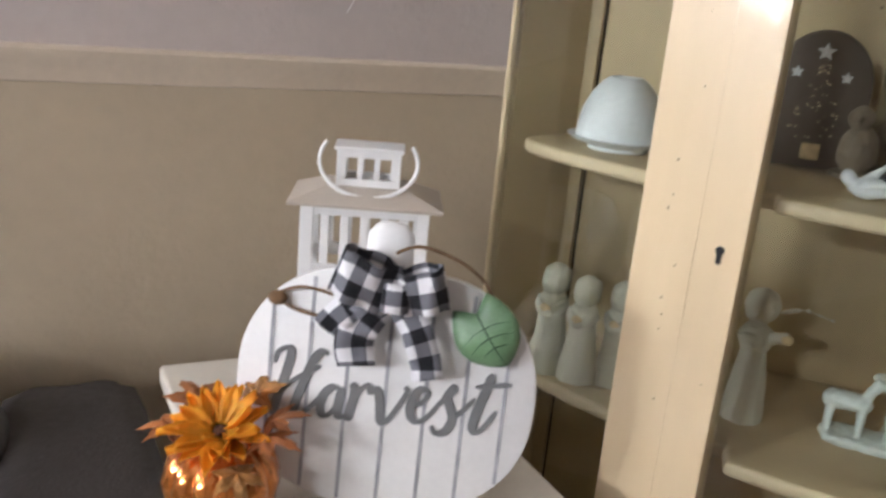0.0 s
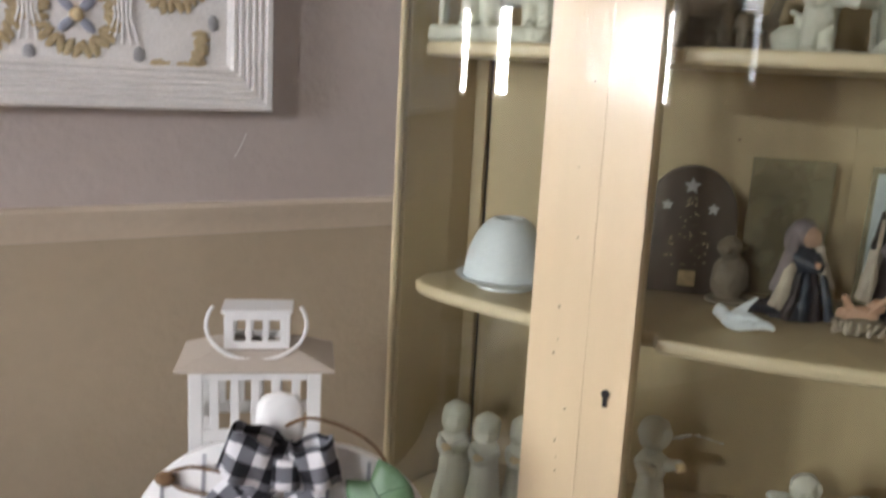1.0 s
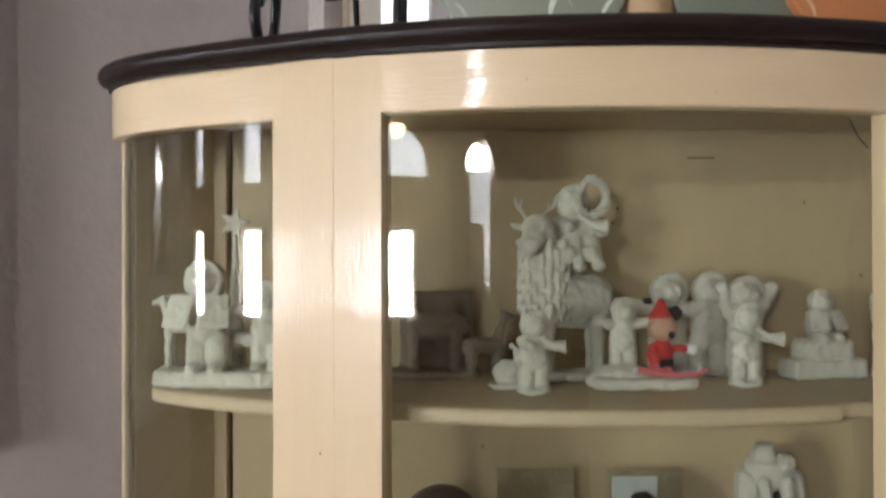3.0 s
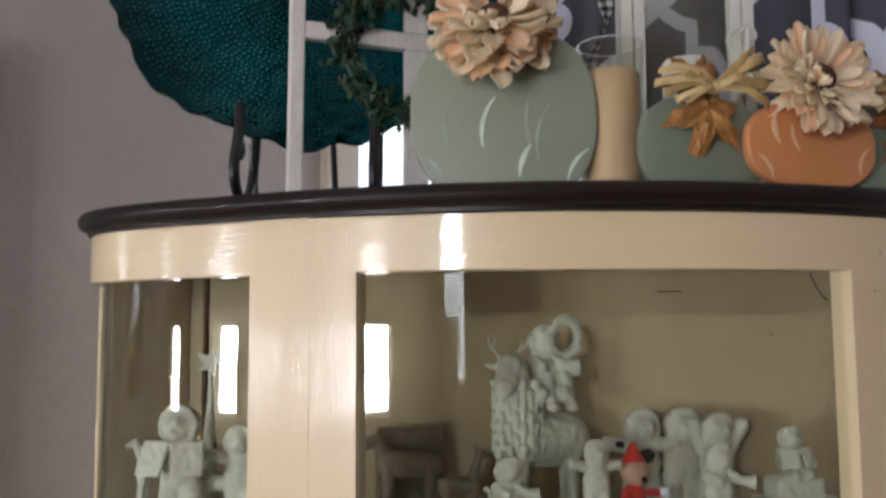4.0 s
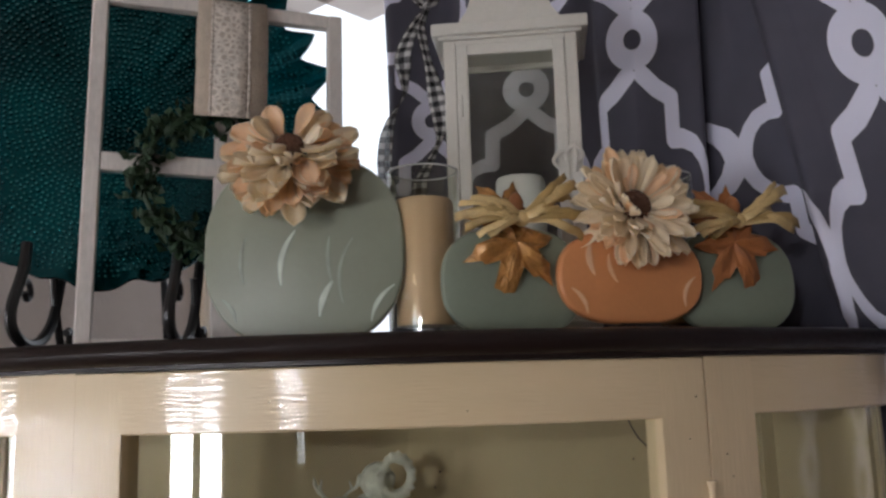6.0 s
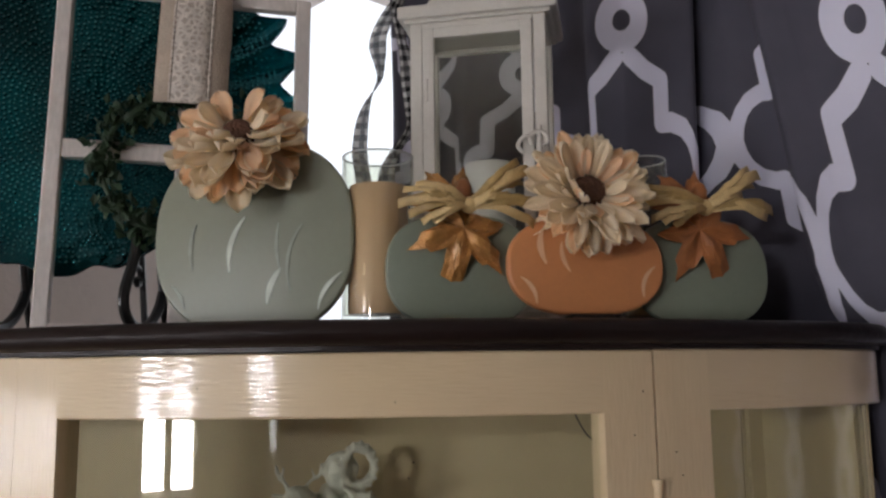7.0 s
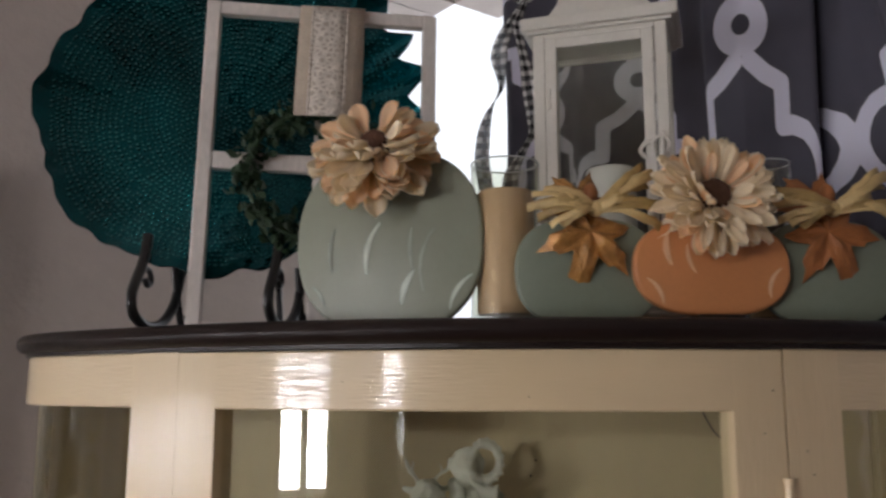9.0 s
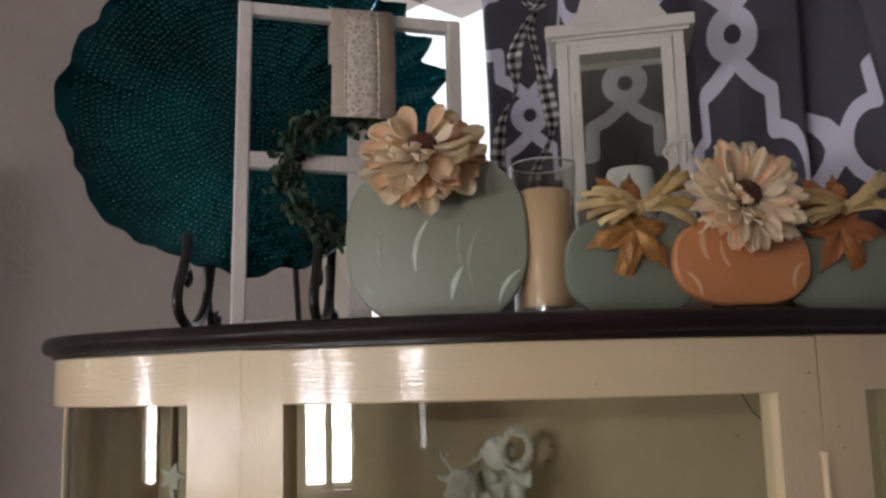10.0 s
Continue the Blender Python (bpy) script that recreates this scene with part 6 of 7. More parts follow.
def lantern_a():
    root = thing("lantern", "white slatted metal lantern with wire handle on the end table", "lantern", pose(-0.356, 0.826, TABLE, 0, 0, 22) @ Matrix.Diagonal((1, 0.62, 1, 1)))
    hw, h1 = 0.066, 0.252
    part("base", box(-hw - 0.006, hw + 0.006, -hw - 0.006, hw + 0.006, 0, 0.012, 0.002), WHITE, root)
    for sx in (-1, 1):
        for sy in (-1, 1):
            xs, ys = sorted((sx * hw, sx * (hw - 0.014))), sorted((sy * hw, sy * (hw - 0.006)))
            part("post", box(xs[0], xs[1], ys[0], ys[1], 0.012, h1, 0.001), WHITE, root)
    for r in range(4):
        m = pose(0, 0, 0, 0, 0, 90 * r)
        for z0, z1 in ((h1 - 0.010, h1), (0.176, 0.190), (0.012, 0.024)):
            part("rail", box(-hw + 0.014, hw - 0.014, -hw + 0.0005, -hw + 0.0055, z0, z1, 0.0008, m=m), WHITE, root)
        for i in range(5):
            x = -0.0405 + i * 0.02025
            part("slat", box(x - 0.0045, x + 0.0045, -hw + 0.001, -hw + 0.005, 0.190, h1 - 0.010, 0.0006, m=m), WHITE, root)
        part("slat", box(-0.004, 0.004, -hw + 0.001, -hw + 0.005, 0.024, 0.176, 0.0006, m=m), WHITE, root)
    roof = bmesh.new()
    rings = [[roof.verts.new((sx * w, sy * w, z)) for sx, sy in ((-1, -1), (1, -1), (1, 1), (-1, 1))] for w, z in ((0.072, h1), (0.079, h1), (0.079, h1 + 0.003), (0.043, h1 + 0.017), (0.0, h1 + 0.017))]
    for a, b in zip(rings, rings[1:]):
        for i in range(4):
            roof.faces.new((a[i], a[(i + 1) % 4], b[(i + 1) % 4], b[i]))
    bmesh.ops.remove_doubles(roof, verts=roof.verts[:], dist=1e-5)
    bmesh.ops.recalc_face_normals(roof, faces=roof.faces[:])
    part("roof", roof, WALL_TINT_ROOF, root, "low sloping roof tinted beige like the wall it reflects")
    c0, c1, cw = h1 + 0.017, h1 + 0.054, 0.033
    for r in range(4):
        m = pose(0, 0, 0, 0, 0, 90 * r)
        for x0, x1 in ((-cw, -cw + 0.010), (-0.0115, -0.0045 - 0.001), (0.0055, 0.0115), (cw - 0.010, cw - 0.004)):
            part("slat", box(x0, x1, -cw, -cw + 0.004, c0 + 0.008, c1 - 0.007, 0.0005, m=m), WHITE, root)
        for z0, z1 in ((c0, c0 + 0.008), (c1 - 0.007, c1)):
            part("rail", box(-cw, cw - 0.004, -cw, -cw + 0.004, z0, z1, 0.0005, m=m), WHITE, root)
    part("cap", box(-cw - 0.003, cw + 0.003, -cw - 0.003, cw + 0.003, c1, c1 + 0.004, 0.001), WHITE, root)
    ringpts = [(0.050 * math.cos(radians(q)), -cw - 0.012 - 0.012 * math.cos(radians(q + 90)), c0 + 0.028 + 0.036 * math.sin(radians(q))) for q in range(150, 391, 12)]
    part("handle", tube(ringpts, 0.0022, 7), WHITE, root, "white wire carrying handle", smooth=True)


lantern_a()


# ---- lustre pumpkin with a silk sunflower ----
def pumpkin_pot():
    root = thing("pumpkin_vase", "orange lustre glass pumpkin vase with yellow sunflower and autumn leaves", "vase", pose(-0.382, 0.598, TABLE))
    prof = [(0.020, 0.0), (0.036, 0.004), (0.050, 0.020), (0.053, 0.038), (0.048, 0.055), (0.036, 0.066), (0.026, 0.070), (0.024, 0.066)]
    part("vase", lathe(prof, 96, lobes=12, depth=0.10), COPPER, root, "ribbed orange lustre glass", smooth=True)
    yel = [petal_mesh("petal", 0.046, 0.022, 0.35, 0.15, SUNFLOWER, pointed=True), petal_mesh("petal", 0.048, 0.021, 0.3, -0.10, SUNFLOWER, pointed=True), petal_mesh("petal", 0.044, 0.023, 0.3, 0.25, SUNFLOWER, pointed=True)]
    flower((0.002, -0.004, 0.078), (0.08, -0.44, 0.89), 0.052, [(10, 1.05, 0.5), (11, 1.0, 0.9), (10, 0.85, 1.3)], yel, root, 4, 0.014, name="sunflower", label="yellow orange silk sunflower with dark centre")
    part("stem", tube([(0, 0, 0.006), (0.0, -0.004, 0.05), (0.002, -0.011, 0.084)], 0.003, 7), LEAF_GREEN, root)
    for k, (q, lift, size, mat) in enumerate(((152, 24, 0.036, LEAF_RUST), (196, 2, 0.034, LEAF_RUST), (25, 26, 0.034, LEAF_RUST), (318, -30, 0.030, LEAF_FALL), (80, 50, 0.034, LEAF_FALL), (0, 10, 0.034, LEAF_RUST))):
        a = radians(q)
        m = Matrix.Translation((0.044 * math.cos(a), 0.044 * math.sin(a), 0.078 + 0.03 * math.sin(radians(lift)))) @ Matrix.Rotation(a, 4, "Z") @ Matrix.Rotation(-radians(lift), 4, "Y")
        maple_leaf("leaf", m, size, mat, root)


pumpkin_pot()


# ---- grey armchair by the wall ----
CUSHION = material("taupe_velvet", (0.105, 0.092, 0.082), 0.8, vary=0.2, scale=14, bump=0.001, bump_scale=400)


def armchair():
    root = thing("armchair", "dark grey leather armchair beside the end table", "armchair")

    def cushion(name, c, size, m, mat, power=3.2, label=""):
        bm = bmesh.new()
        bmesh.ops.create_uvsphere(bm, u_segments=40, v_segments=24, radius=1.0)
        for v in bm.verts:
            p = v.co
            k = (abs(p.x) ** power + abs(p.y) ** power + abs(p.z) ** power) ** (-1 / power)
            v.co = Vector((p.x * k * size[0], p.y * k * size[1], p.z * k * size[2])) + Vector(c)
        bm.transform(m)
        return part(name, bm, mat, root, label, smooth=True)

    cushion("seat", (1.62, 0.42, 0.36), (0.36, 0.33, 0.10), LEFT, SOFA_DARK, 4.5, "dark upholstered seat cushion")
    cushion("base", (1.62, 0.42, 0.17), (0.37, 0.34, 0.17), LEFT, SOFA, 6)
    cushion("backrest", (1.66, 0.20, 0.44), (0.315, 0.12, 0.255), LEFT, SOFA, 3.0, "rounded grey backrest")
    cushion("arm", (1.296, 0.36, 0.294), (0.092, 0.32, 0.294), LEFT, SOFA_DARK, 8.0, "dark padded arm")
    cushion("arm", (1.96, 0.34, 0.285), (0.075, 0.34, 0.285), LEFT, SOFA_DARK, 4.0)
    cushion("throw_cushion", (1.574, 0.46, 0.475), (0.12, 0.14, 0.15), LEFT, CUSHION, 2.6, "rounded grey leather cushion")


armchair()
# ---- figurines in the cabinet: each one mesh ----
def blob(c, r, scale=(1, 1, 1), sub=2):
    b = bmesh.new()
    bmesh.ops.create_icosphere(b, subdivisions=sub, radius=r, matrix=Matrix.Translation(c) @ Matrix.Diagonal((*scale, 1)))
    return b


def limb(p, q, r0, r1=None):
    r1 = r0 if r1 is None else r1
    b = tube([p, [(x + y) / 2 for x, y in zip(p, q)], q], r0, 10, r1=r1)
    b = join(b, blob(p, r0))
    return join(b, blob(q, r1))


def cone(c, r0, r1, h, squash=1.0):
    b = lathe([(r0, 0), (r0 * 0.98, h * 0.06), (r0 + (r1 - r0) * 0.55, h * 0.5), (r1, h)], 20)
    b.transform(Matrix.Translation(c) @ Matrix.Diagonal((1, squash, 1, 1)))
    return b


FOLDS = bpy.data.textures.new("carved_folds", "CLOUDS")
FOLDS.noise_scale, FOLDS.noise_depth = 0.0085, 1


def figure(name, label, category, pieces, m, mats, voxel=0.0016, group=""):
    """Joins pieces (shape, material number) into one mesh; a single material is melted together like cast porcelain."""
    whole = bmesh.new()
    for shape, k in pieces:
        start = len(whole.faces)
        whole = join(whole, shape)
        whole.faces.ensure_lookup_table()
        for f in whole.faces[start:]:
            f.material_index = k
    if not voxel:                                            # modelled folds in the painted ones
        bmesh.ops.subdivide_edges(whole, edges=[e for e in whole.edges if e.calc_length() > 0.004], cuts=1, use_grid_fill=True)
        whole.normal_update()
        for v in whole.verts:
            p = v.co
            v.co += v.normal * (0.0026 * noise.noise(Vector((p.x * 190, p.y * 190, p.z * 40))) + 0.0012 * noise.noise(p * 330))
    ob = part(name, whole, mats, None, smooth=True)
    ob.matrix_basis = m
    if voxel:
        mod = ob.modifiers.new("cast", "REMESH")
        mod.mode, mod.voxel_size, mod.use_smooth_shade = "VOXEL", voxel, True
        sm = ob.modifiers.new("soften", "SMOOTH")
        sm.factor, sm.iterations = 0.5, 2
        carve = ob.modifiers.new("carving", "DISPLACE")
        carve.texture, carve.strength, carve.mid_level = FOLDS, 0.0034, 0.5
    return tagged(ob, label, category, group)


def baby_parts(h=0.085, lean=0.0, arms="horn", base=True, dx=0.0, dy=0.0, dz=0.0, seated=False):
    """A small porcelain child in a hooded snowsuit, h high, facing -y."""
    u = h / 0.085
    o = Vector((dx, dy, dz))

    def P(x, y, z):
        return tuple(o + Vector((x * u + lean * z * u, y * u, z * u)))

    out = []
    if seated:
        out += [(blob(P(0, 0, 0.022), 0.019 * u, (1, 0.9, 1.1)), 0), (limb(P(-0.009, 0, 0.010), P(-0.011, -0.026, 0.008), 0.0075 * u), 0), (limb(P(0.009, 0, 0.010), P(0.011, -0.026, 0.008), 0.0075 * u), 0)]
        zb = 0.022
    else:
        out += [(limb(P(-0.0085, 0, 0.008), P(-0.008, 0, 0.028), 0.0085 * u), 0), (limb(P(0.0085, 0, 0.008), P(0.008, 0, 0.028), 0.0085 * u), 0),
                (blob(P(-0.0085, -0.005, 0.0045), 0.007 * u, (1, 1.4, 0.7)), 0), (blob(P(0.0085, -0.005, 0.0045), 0.007 * u, (1, 1.4, 0.7)), 0)]
        zb = 0.040
    out += [(blob(P(0, 0, zb), 0.0165 * u, (1, 0.85, 1.15)), 0), (blob(P(0, 0, zb + 0.012), 0.0135 * u, (1, 0.85, 0.9)), 0)]
    head = zb + 0.031
    out += [(blob(P(0, -0.001, head), 0.0155 * u, (1, 0.95, 1.0)), 0), (blob(P(0, -0.009, head - 0.001), 0.0105 * u), 0)]
    hood = tube([P(0.0135 * math.cos(q * 0.524), -0.007, head + 0.0135 * math.sin(q * 0.524)) for q in range(13)], 0.0030 * u, 6, cap=False)
    out.append((hood, 0))
    out += [(blob(P(s * 0.0035, -0.0185, head + 0.001), 0.0014 * u, sub=1), 0) for s in (-1, 1)] + [(blob(P(0, -0.0195, head - 0.003), 0.0017 * u, sub=1), 0)]
    sh = zb + 0.014
    if arms == "horn":
        out += [(limb(P(-0.013, 0, sh), P(-0.008, -0.018, sh - 0.004), 0.0060 * u, 0.0055 * u), 0), (limb(P(0.013, 0, sh), P(0.014, -0.016, sh - 0.003), 0.0060 * u, 0.0055 * u), 0)]
        horn = tube([P(0.002, -0.020, sh + 0.006), P(0.012, -0.024, sh - 0.002), P(0.022, -0.026, sh - 0.004), P(0.027, -0.027, sh - 0.004)], 0.0022 * u, 10, r1=0.0085 * u)
        out.append((horn, 0))
    elif arms == "out":
        out += [(limb(P(-0.013, 0, sh), P(-0.030, -0.004, sh + 0.004), 0.0062 * u, 0.0065 * u), 0), (limb(P(0.013, 0, sh), P(0.030, -0.004, sh + 0.004), 0.0062 * u, 0.0065 * u), 0)]
    elif arms == "up":
        out += [(limb(P(-0.013, 0, sh), P(-0.022, -0.006, sh + 0.022), 0.0062 * u), 0), (limb(P(0.013, 0, sh), P(0.022, -0.006, sh + 0.022), 0.0062 * u), 0)]
    elif arms == "book":
        out += [(limb(P(-0.013, 0, sh), P(-0.016, -0.016, sh - 0.006), 0.006 * u), 0), (limb(P(0.013, 0, sh), P(0.016, -0.016, sh - 0.006), 0.006 * u), 0)]
        for s in (-1, 1):
            pg = box(-0.012, 0.012, -0.0015, 0.0015, -0.014, 0.014, 0.0008)
            pg.transform(Matrix.Translation(P(s * 0.0135, -0.022, sh - 0.006)) @ pose(0, 0, 0, -25, 0, s * 18) @ Matrix.Scale(u, 4))
            out.append((pg, 0))
    if base:
        out.append((lathe([(0.017 * u, 0), (0.0185 * u, 0.002), (0.017 * u, 0.0045), (0.002, 0.005)], 20, tuple(o)), 0))
    return out


def animal_parts(h, length, dx=0.0, dy=0.0, dz=0.0, turn=1, head_up=0.25, tail=True):
    """A standing four-legged animal seen from the side, h to its back."""
    r = length * 0.22
    out = [(limb((dx - turn * length * 0.32, dy, dz + h - r), (dx + turn * length * 0.30, dy, dz + h - r * 0.95), r, r * 0.92), 0)]
    for sx in (-0.34, 0.32):
        for sy in (-1, 1):
            out.append((limb((dx + turn * length * sx, dy + sy * r * 0.55, dz + 0.004), (dx + turn * length * sx * 0.95, dy + sy * r * 0.5, dz + h - r), r * 0.34, r * 0.48), 0))
    hx, hz = dx + turn * length * 0.52, dz + h + length * head_up
    out += [(limb((dx + turn * length * 0.30, dy, dz + h - r * 0.6), (hx, dy, hz), r * 0.6, r * 0.5), 0), (limb((hx, dy, hz), (hx + turn * length * 0.17, dy - 0.002, hz - length * 0.07), r * 0.52, r * 0.36), 0)]
    for s in (-1, 1):
        out.append((limb((hx - turn * 0.002, dy + s * r * 0.45, hz + r * 0.35), (hx - turn * 0.005, dy + s * r * 0.8, hz + r * 0.75), r * 0.18, r * 0.1), 0))
    if tail:
        out.append((limb((dx - turn * length * 0.5, dy, dz + h - r * 0.7), (dx - turn * length * 0.60, dy, dz + h - r * 1.9), r * 0.16, r * 0.12), 0))
    return out


def plinth(w, d, h, dx=0.0):
    pts = [(dx + w / 2 * math.copysign(abs(math.cos(a)) ** 0.6, math.cos(a)) * (1 + 0.03 * math.sin(7 * a)), d / 2 * math.copysign(abs(math.sin(a)) ** 0.6, math.sin(a))) for a in [i * 2 * math.pi / 36 for i in range(36)]]
    return prism(pts, 0, h, h * 0.3, 2)


SH2, SH1, SH0 = SHELF_TOPS[2] + 0.0005, SHELF_TOPS[1] + 0.0005, SHELF_TOPS[0] + 0.0005
BABIES = "porcelain figurines in the cabinet"
GREY_STONE = material("brown_grey_ceramic", (0.20, 0.17, 0.12), 0.6, vary=0.15, scale=30, bump=0.001, bump_scale=200)
NAVY = material("navy_glaze", (0.016, 0.026, 0.040), 0.4, vary=0.3, scale=50)
ROBE_GREY = material("grey_robe_paint", (0.17, 0.145, 0.15), 0.5, vary=0.3, scale=60)
BLACKISH = material("black_robe_paint", (0.020, 0.016, 0.018), 0.5, vary=0.3, scale=60)
SKIN = material("flesh_paint", (0.48, 0.30, 0.20), 0.5, vary=0.1, scale=60)
CLOTH_TAN = material("tan_cloth_paint", (0.42, 0.37, 0.29), 0.5, vary=0.2, scale=60)
RED = material("red_enamel", (0.50, 0.025, 0.02), 0.3, vary=0.1, scale=60)
ENAMEL_BLACK = material("black_enamel", (0.01, 0.01, 0.011), 0.25, vary=0.1, scale=60)
PINK = material("pink_enamel", (0.62, 0.16, 0.17), 0.35, vary=0.1, scale=60)

# upper shelf: group on a long plinth beside the stile
g = [(plinth(0.150, 0.062, 0.018), 0)]
g += baby_parts(0.118, 0.0, "book", False, -0.010, -0.014, 0.016) + animal_parts(0.058, 0.046, -0.050, 0.014, 0.016, -1, 0.35) + animal_parts(0.042, 0.042, 0.022, 0.012, 0.016, 1, 0.4) + baby_parts(0.096, 0.0, "out", False, 0.052, 0.000, 0.016)
figure("porcelain_figurine", "white bisque group of snow children and animals on a plinth", "figurine", g, pose(-0.160, 1.008, SH2, 0, 0, -8), PORCELAIN, 0.0015, BABIES)
pts = [((0.019 if i % 2 == 0 else 0.0085) * math.sin(i * math.pi / 5), (0.019 if i % 2 == 0 else 0.0085) * math.cos(i * math.pi / 5)) for i in range(10)][::-1]
st = plate_outline(pts, -0.003, 0.003, 0.001)
st.transform(pose(0, 0, 0.178, 0, 14, 0))
figure("star_ornament", "white porcelain star on a slim cone", "ornament", [(st, 0), (cone((0, 0.002, 0), 0.014, 0.0022, 0.164), 0), (limb((0, 0, 0.150), (0, 0, 0.172), 0.002), 0)], pose(-0.158, 1.062, SH2), PORCELAIN, 0.0012)
# brown-grey animals by the back
g = animal_parts(0.074, 0.075, 0.0, 0.0, 0, -1, 0.15) + [(box(-0.040, 0.046, 0.018, 0.030, 0, 0.098, 0.004), 0), (plinth(0.11, 0.06, 0.008), 0)]
figure("animal_figurine", "dull brown-grey ceramic cow before a stable wall", "figurine", g, pose(0.070, 1.075, SH2), GREY_STONE, 0.0018)
figure("animal_figurine", "small grey ceramic donkey with raised head", "figurine", animal_parts(0.046, 0.05, 0, 0, 0, 1, 0.5), pose(0.128, 1.062, SH2, 0, 0, 20), GREY_STONE, 0.0015)
figure("animal_figurine", "small white porcelain lamb sitting", "figurine", [(blob((0, 0, 0.016), 0.015, (1.2, 0.9, 1)), 0), (blob((0.012, -0.004, 0.034), 0.009), 0), (limb((0.014, -0.010, 0.032), (0.016, -0.014, 0.030), 0.005), 0), (limb((0.010, 0.004, 0.040), (0.004, 0.008, 0.044), 0.003), 0), (plinth(0.045, 0.032, 0.005), 0)], pose(0.150, 0.985, SH2), PORCELAIN, 0.0013)
for x, y, h, yaw in ((0.172, 0.948, 0.083, 8), (0.404, 0.992, 0.088, 8)):
    figure("porcelain_figurine", "white bisque snow child blowing a horn", "figurine", baby_parts(h, 0.0, "horn"), pose(x, y, SH2, 0, 0, yaw), PORCELAIN, 0.0013, BABIES)
# reindeer with a child and wreath on its back
g = [(limb((-0.014, 0, 0.085), (0.040, 0.012, 0.080), 0.033, 0.030), 0), (limb((-0.020, -0.008, 0.090), (-0.030, -0.018, 0.150), 0.027, 0.019), 0), (limb((-0.032, -0.020, 0.154), (-0.046, -0.038, 0.138), 0.0175, 0.012), 0)]
for x, y in ((-0.020, -0.012), (-0.016, 0.014), (0.042, -0.004), (0.046, 0.022)):
    g.append((limb((x, y, 0.006), (x, y, 0.075), 0.0075, 0.011), 0))
for row in range(7):
    for col in range(6):
        a = -1.9 + 0.62 * (col + 0.5 * (row % 2))
        fx, fy, fz = -0.022 + 0.027 * math.sin(a), -0.010 - 0.024 * math.cos(a), 0.142 - 0.011 * row
        g.append((limb((fx, fy, fz), (fx + 0.002 * math.sin(9 * a), fy - 0.003, fz - 0.014), 0.0046, 0.0016), 0))
for s in (-1, 1):
    g += [(tube(spline([(-0.034 + s * 0.006, -0.012, 0.160), (-0.034 + s * 0.012, -0.010, 0.172), (-0.032 + s * 0.021, -0.010, 0.178), (-0.032 + s * 0.024, -0.012, 0.190)], 5), 0.0030, 8, r1=0.0018), 0), (limb((-0.033 + s * 0.017, -0.010, 0.176), (-0.034 + s * 0.014, -0.012, 0.186), 0.0022, 0.0015), 0)]
    g.append((limb((-0.034 + s * 0.010, -0.010, 0.156), (-0.034 + s * 0.024, -0.006, 0.160), 0.005, 0.003), 0))
g += baby_parts(0.100, 0.0, "horn", False, 0.012, -0.002, 0.120, True)
g += [(limb((0.010 + 0.022 * q, -0.018, 0.144), (0.010 + 0.022 * q, -0.034, 0.122), 0.0078, 0.0062), 0) for q in (0, 1)] + [(blob((0.010 + 0.022 * q, -0.038, 0.117), 0.0078, (1, 1.2, 0.8)), 0) for q in (0, 1)]
wr = tube([(0.030 + 0.016 * math.cos(q * 0.4488), -0.020 - 0.004 * math.sin(q * 0.4488), 0.187 + 0.018 * math.sin(q * 0.4488)) for q in range(15)], 0.0046, 8, cap=False)
for q in range(16):
    g.append((limb((0.030 + 0.016 * math.cos(q * 0.393), -0.022, 0.187 + 0.018 * math.sin(q * 0.393)), (0.030 + 0.022 * math.cos(q * 0.393 + 0.3), -0.025, 0.187 + 0.024 * math.sin(q * 0.393 + 0.3)), 0.0034, 0.0015), 0))
g += [(wr, 0), (limb((0.030, -0.012, 0.150), (0.046, -0.022, 0.153), 0.0055), 0), (plinth(0.115, 0.055, 0.008), 0)]
figure("porcelain_figurine", "white bisque reindeer carrying a snow child with a wreath", "figurine", g, pose(0.214, 1.050, SH2, 0, 0, 10) @ Matrix.Diagonal((1, 1, 1.09, 1)), PORCELAIN, 0.0016, BABIES)
# sledging pair: the white child is one casting with its snow bank; the red-suited toy rides before it
g = [(plinth(0.116, 0.060, 0.012), 0), (blob((-0.022, 0.004, 0.012), 0.028, (1.3, 0.9, 0.45)), 0)] + baby_parts(0.078, 0.0, "out", False, -0.020, 0.006, 0.016, False)
figure("porcelain_figurine", "white bisque snow child on a snow bank", "figurine", g, pose(0.292, 0.985, SH2, 0, 0, 4), PORCELAIN, 0.0014, BABIES)
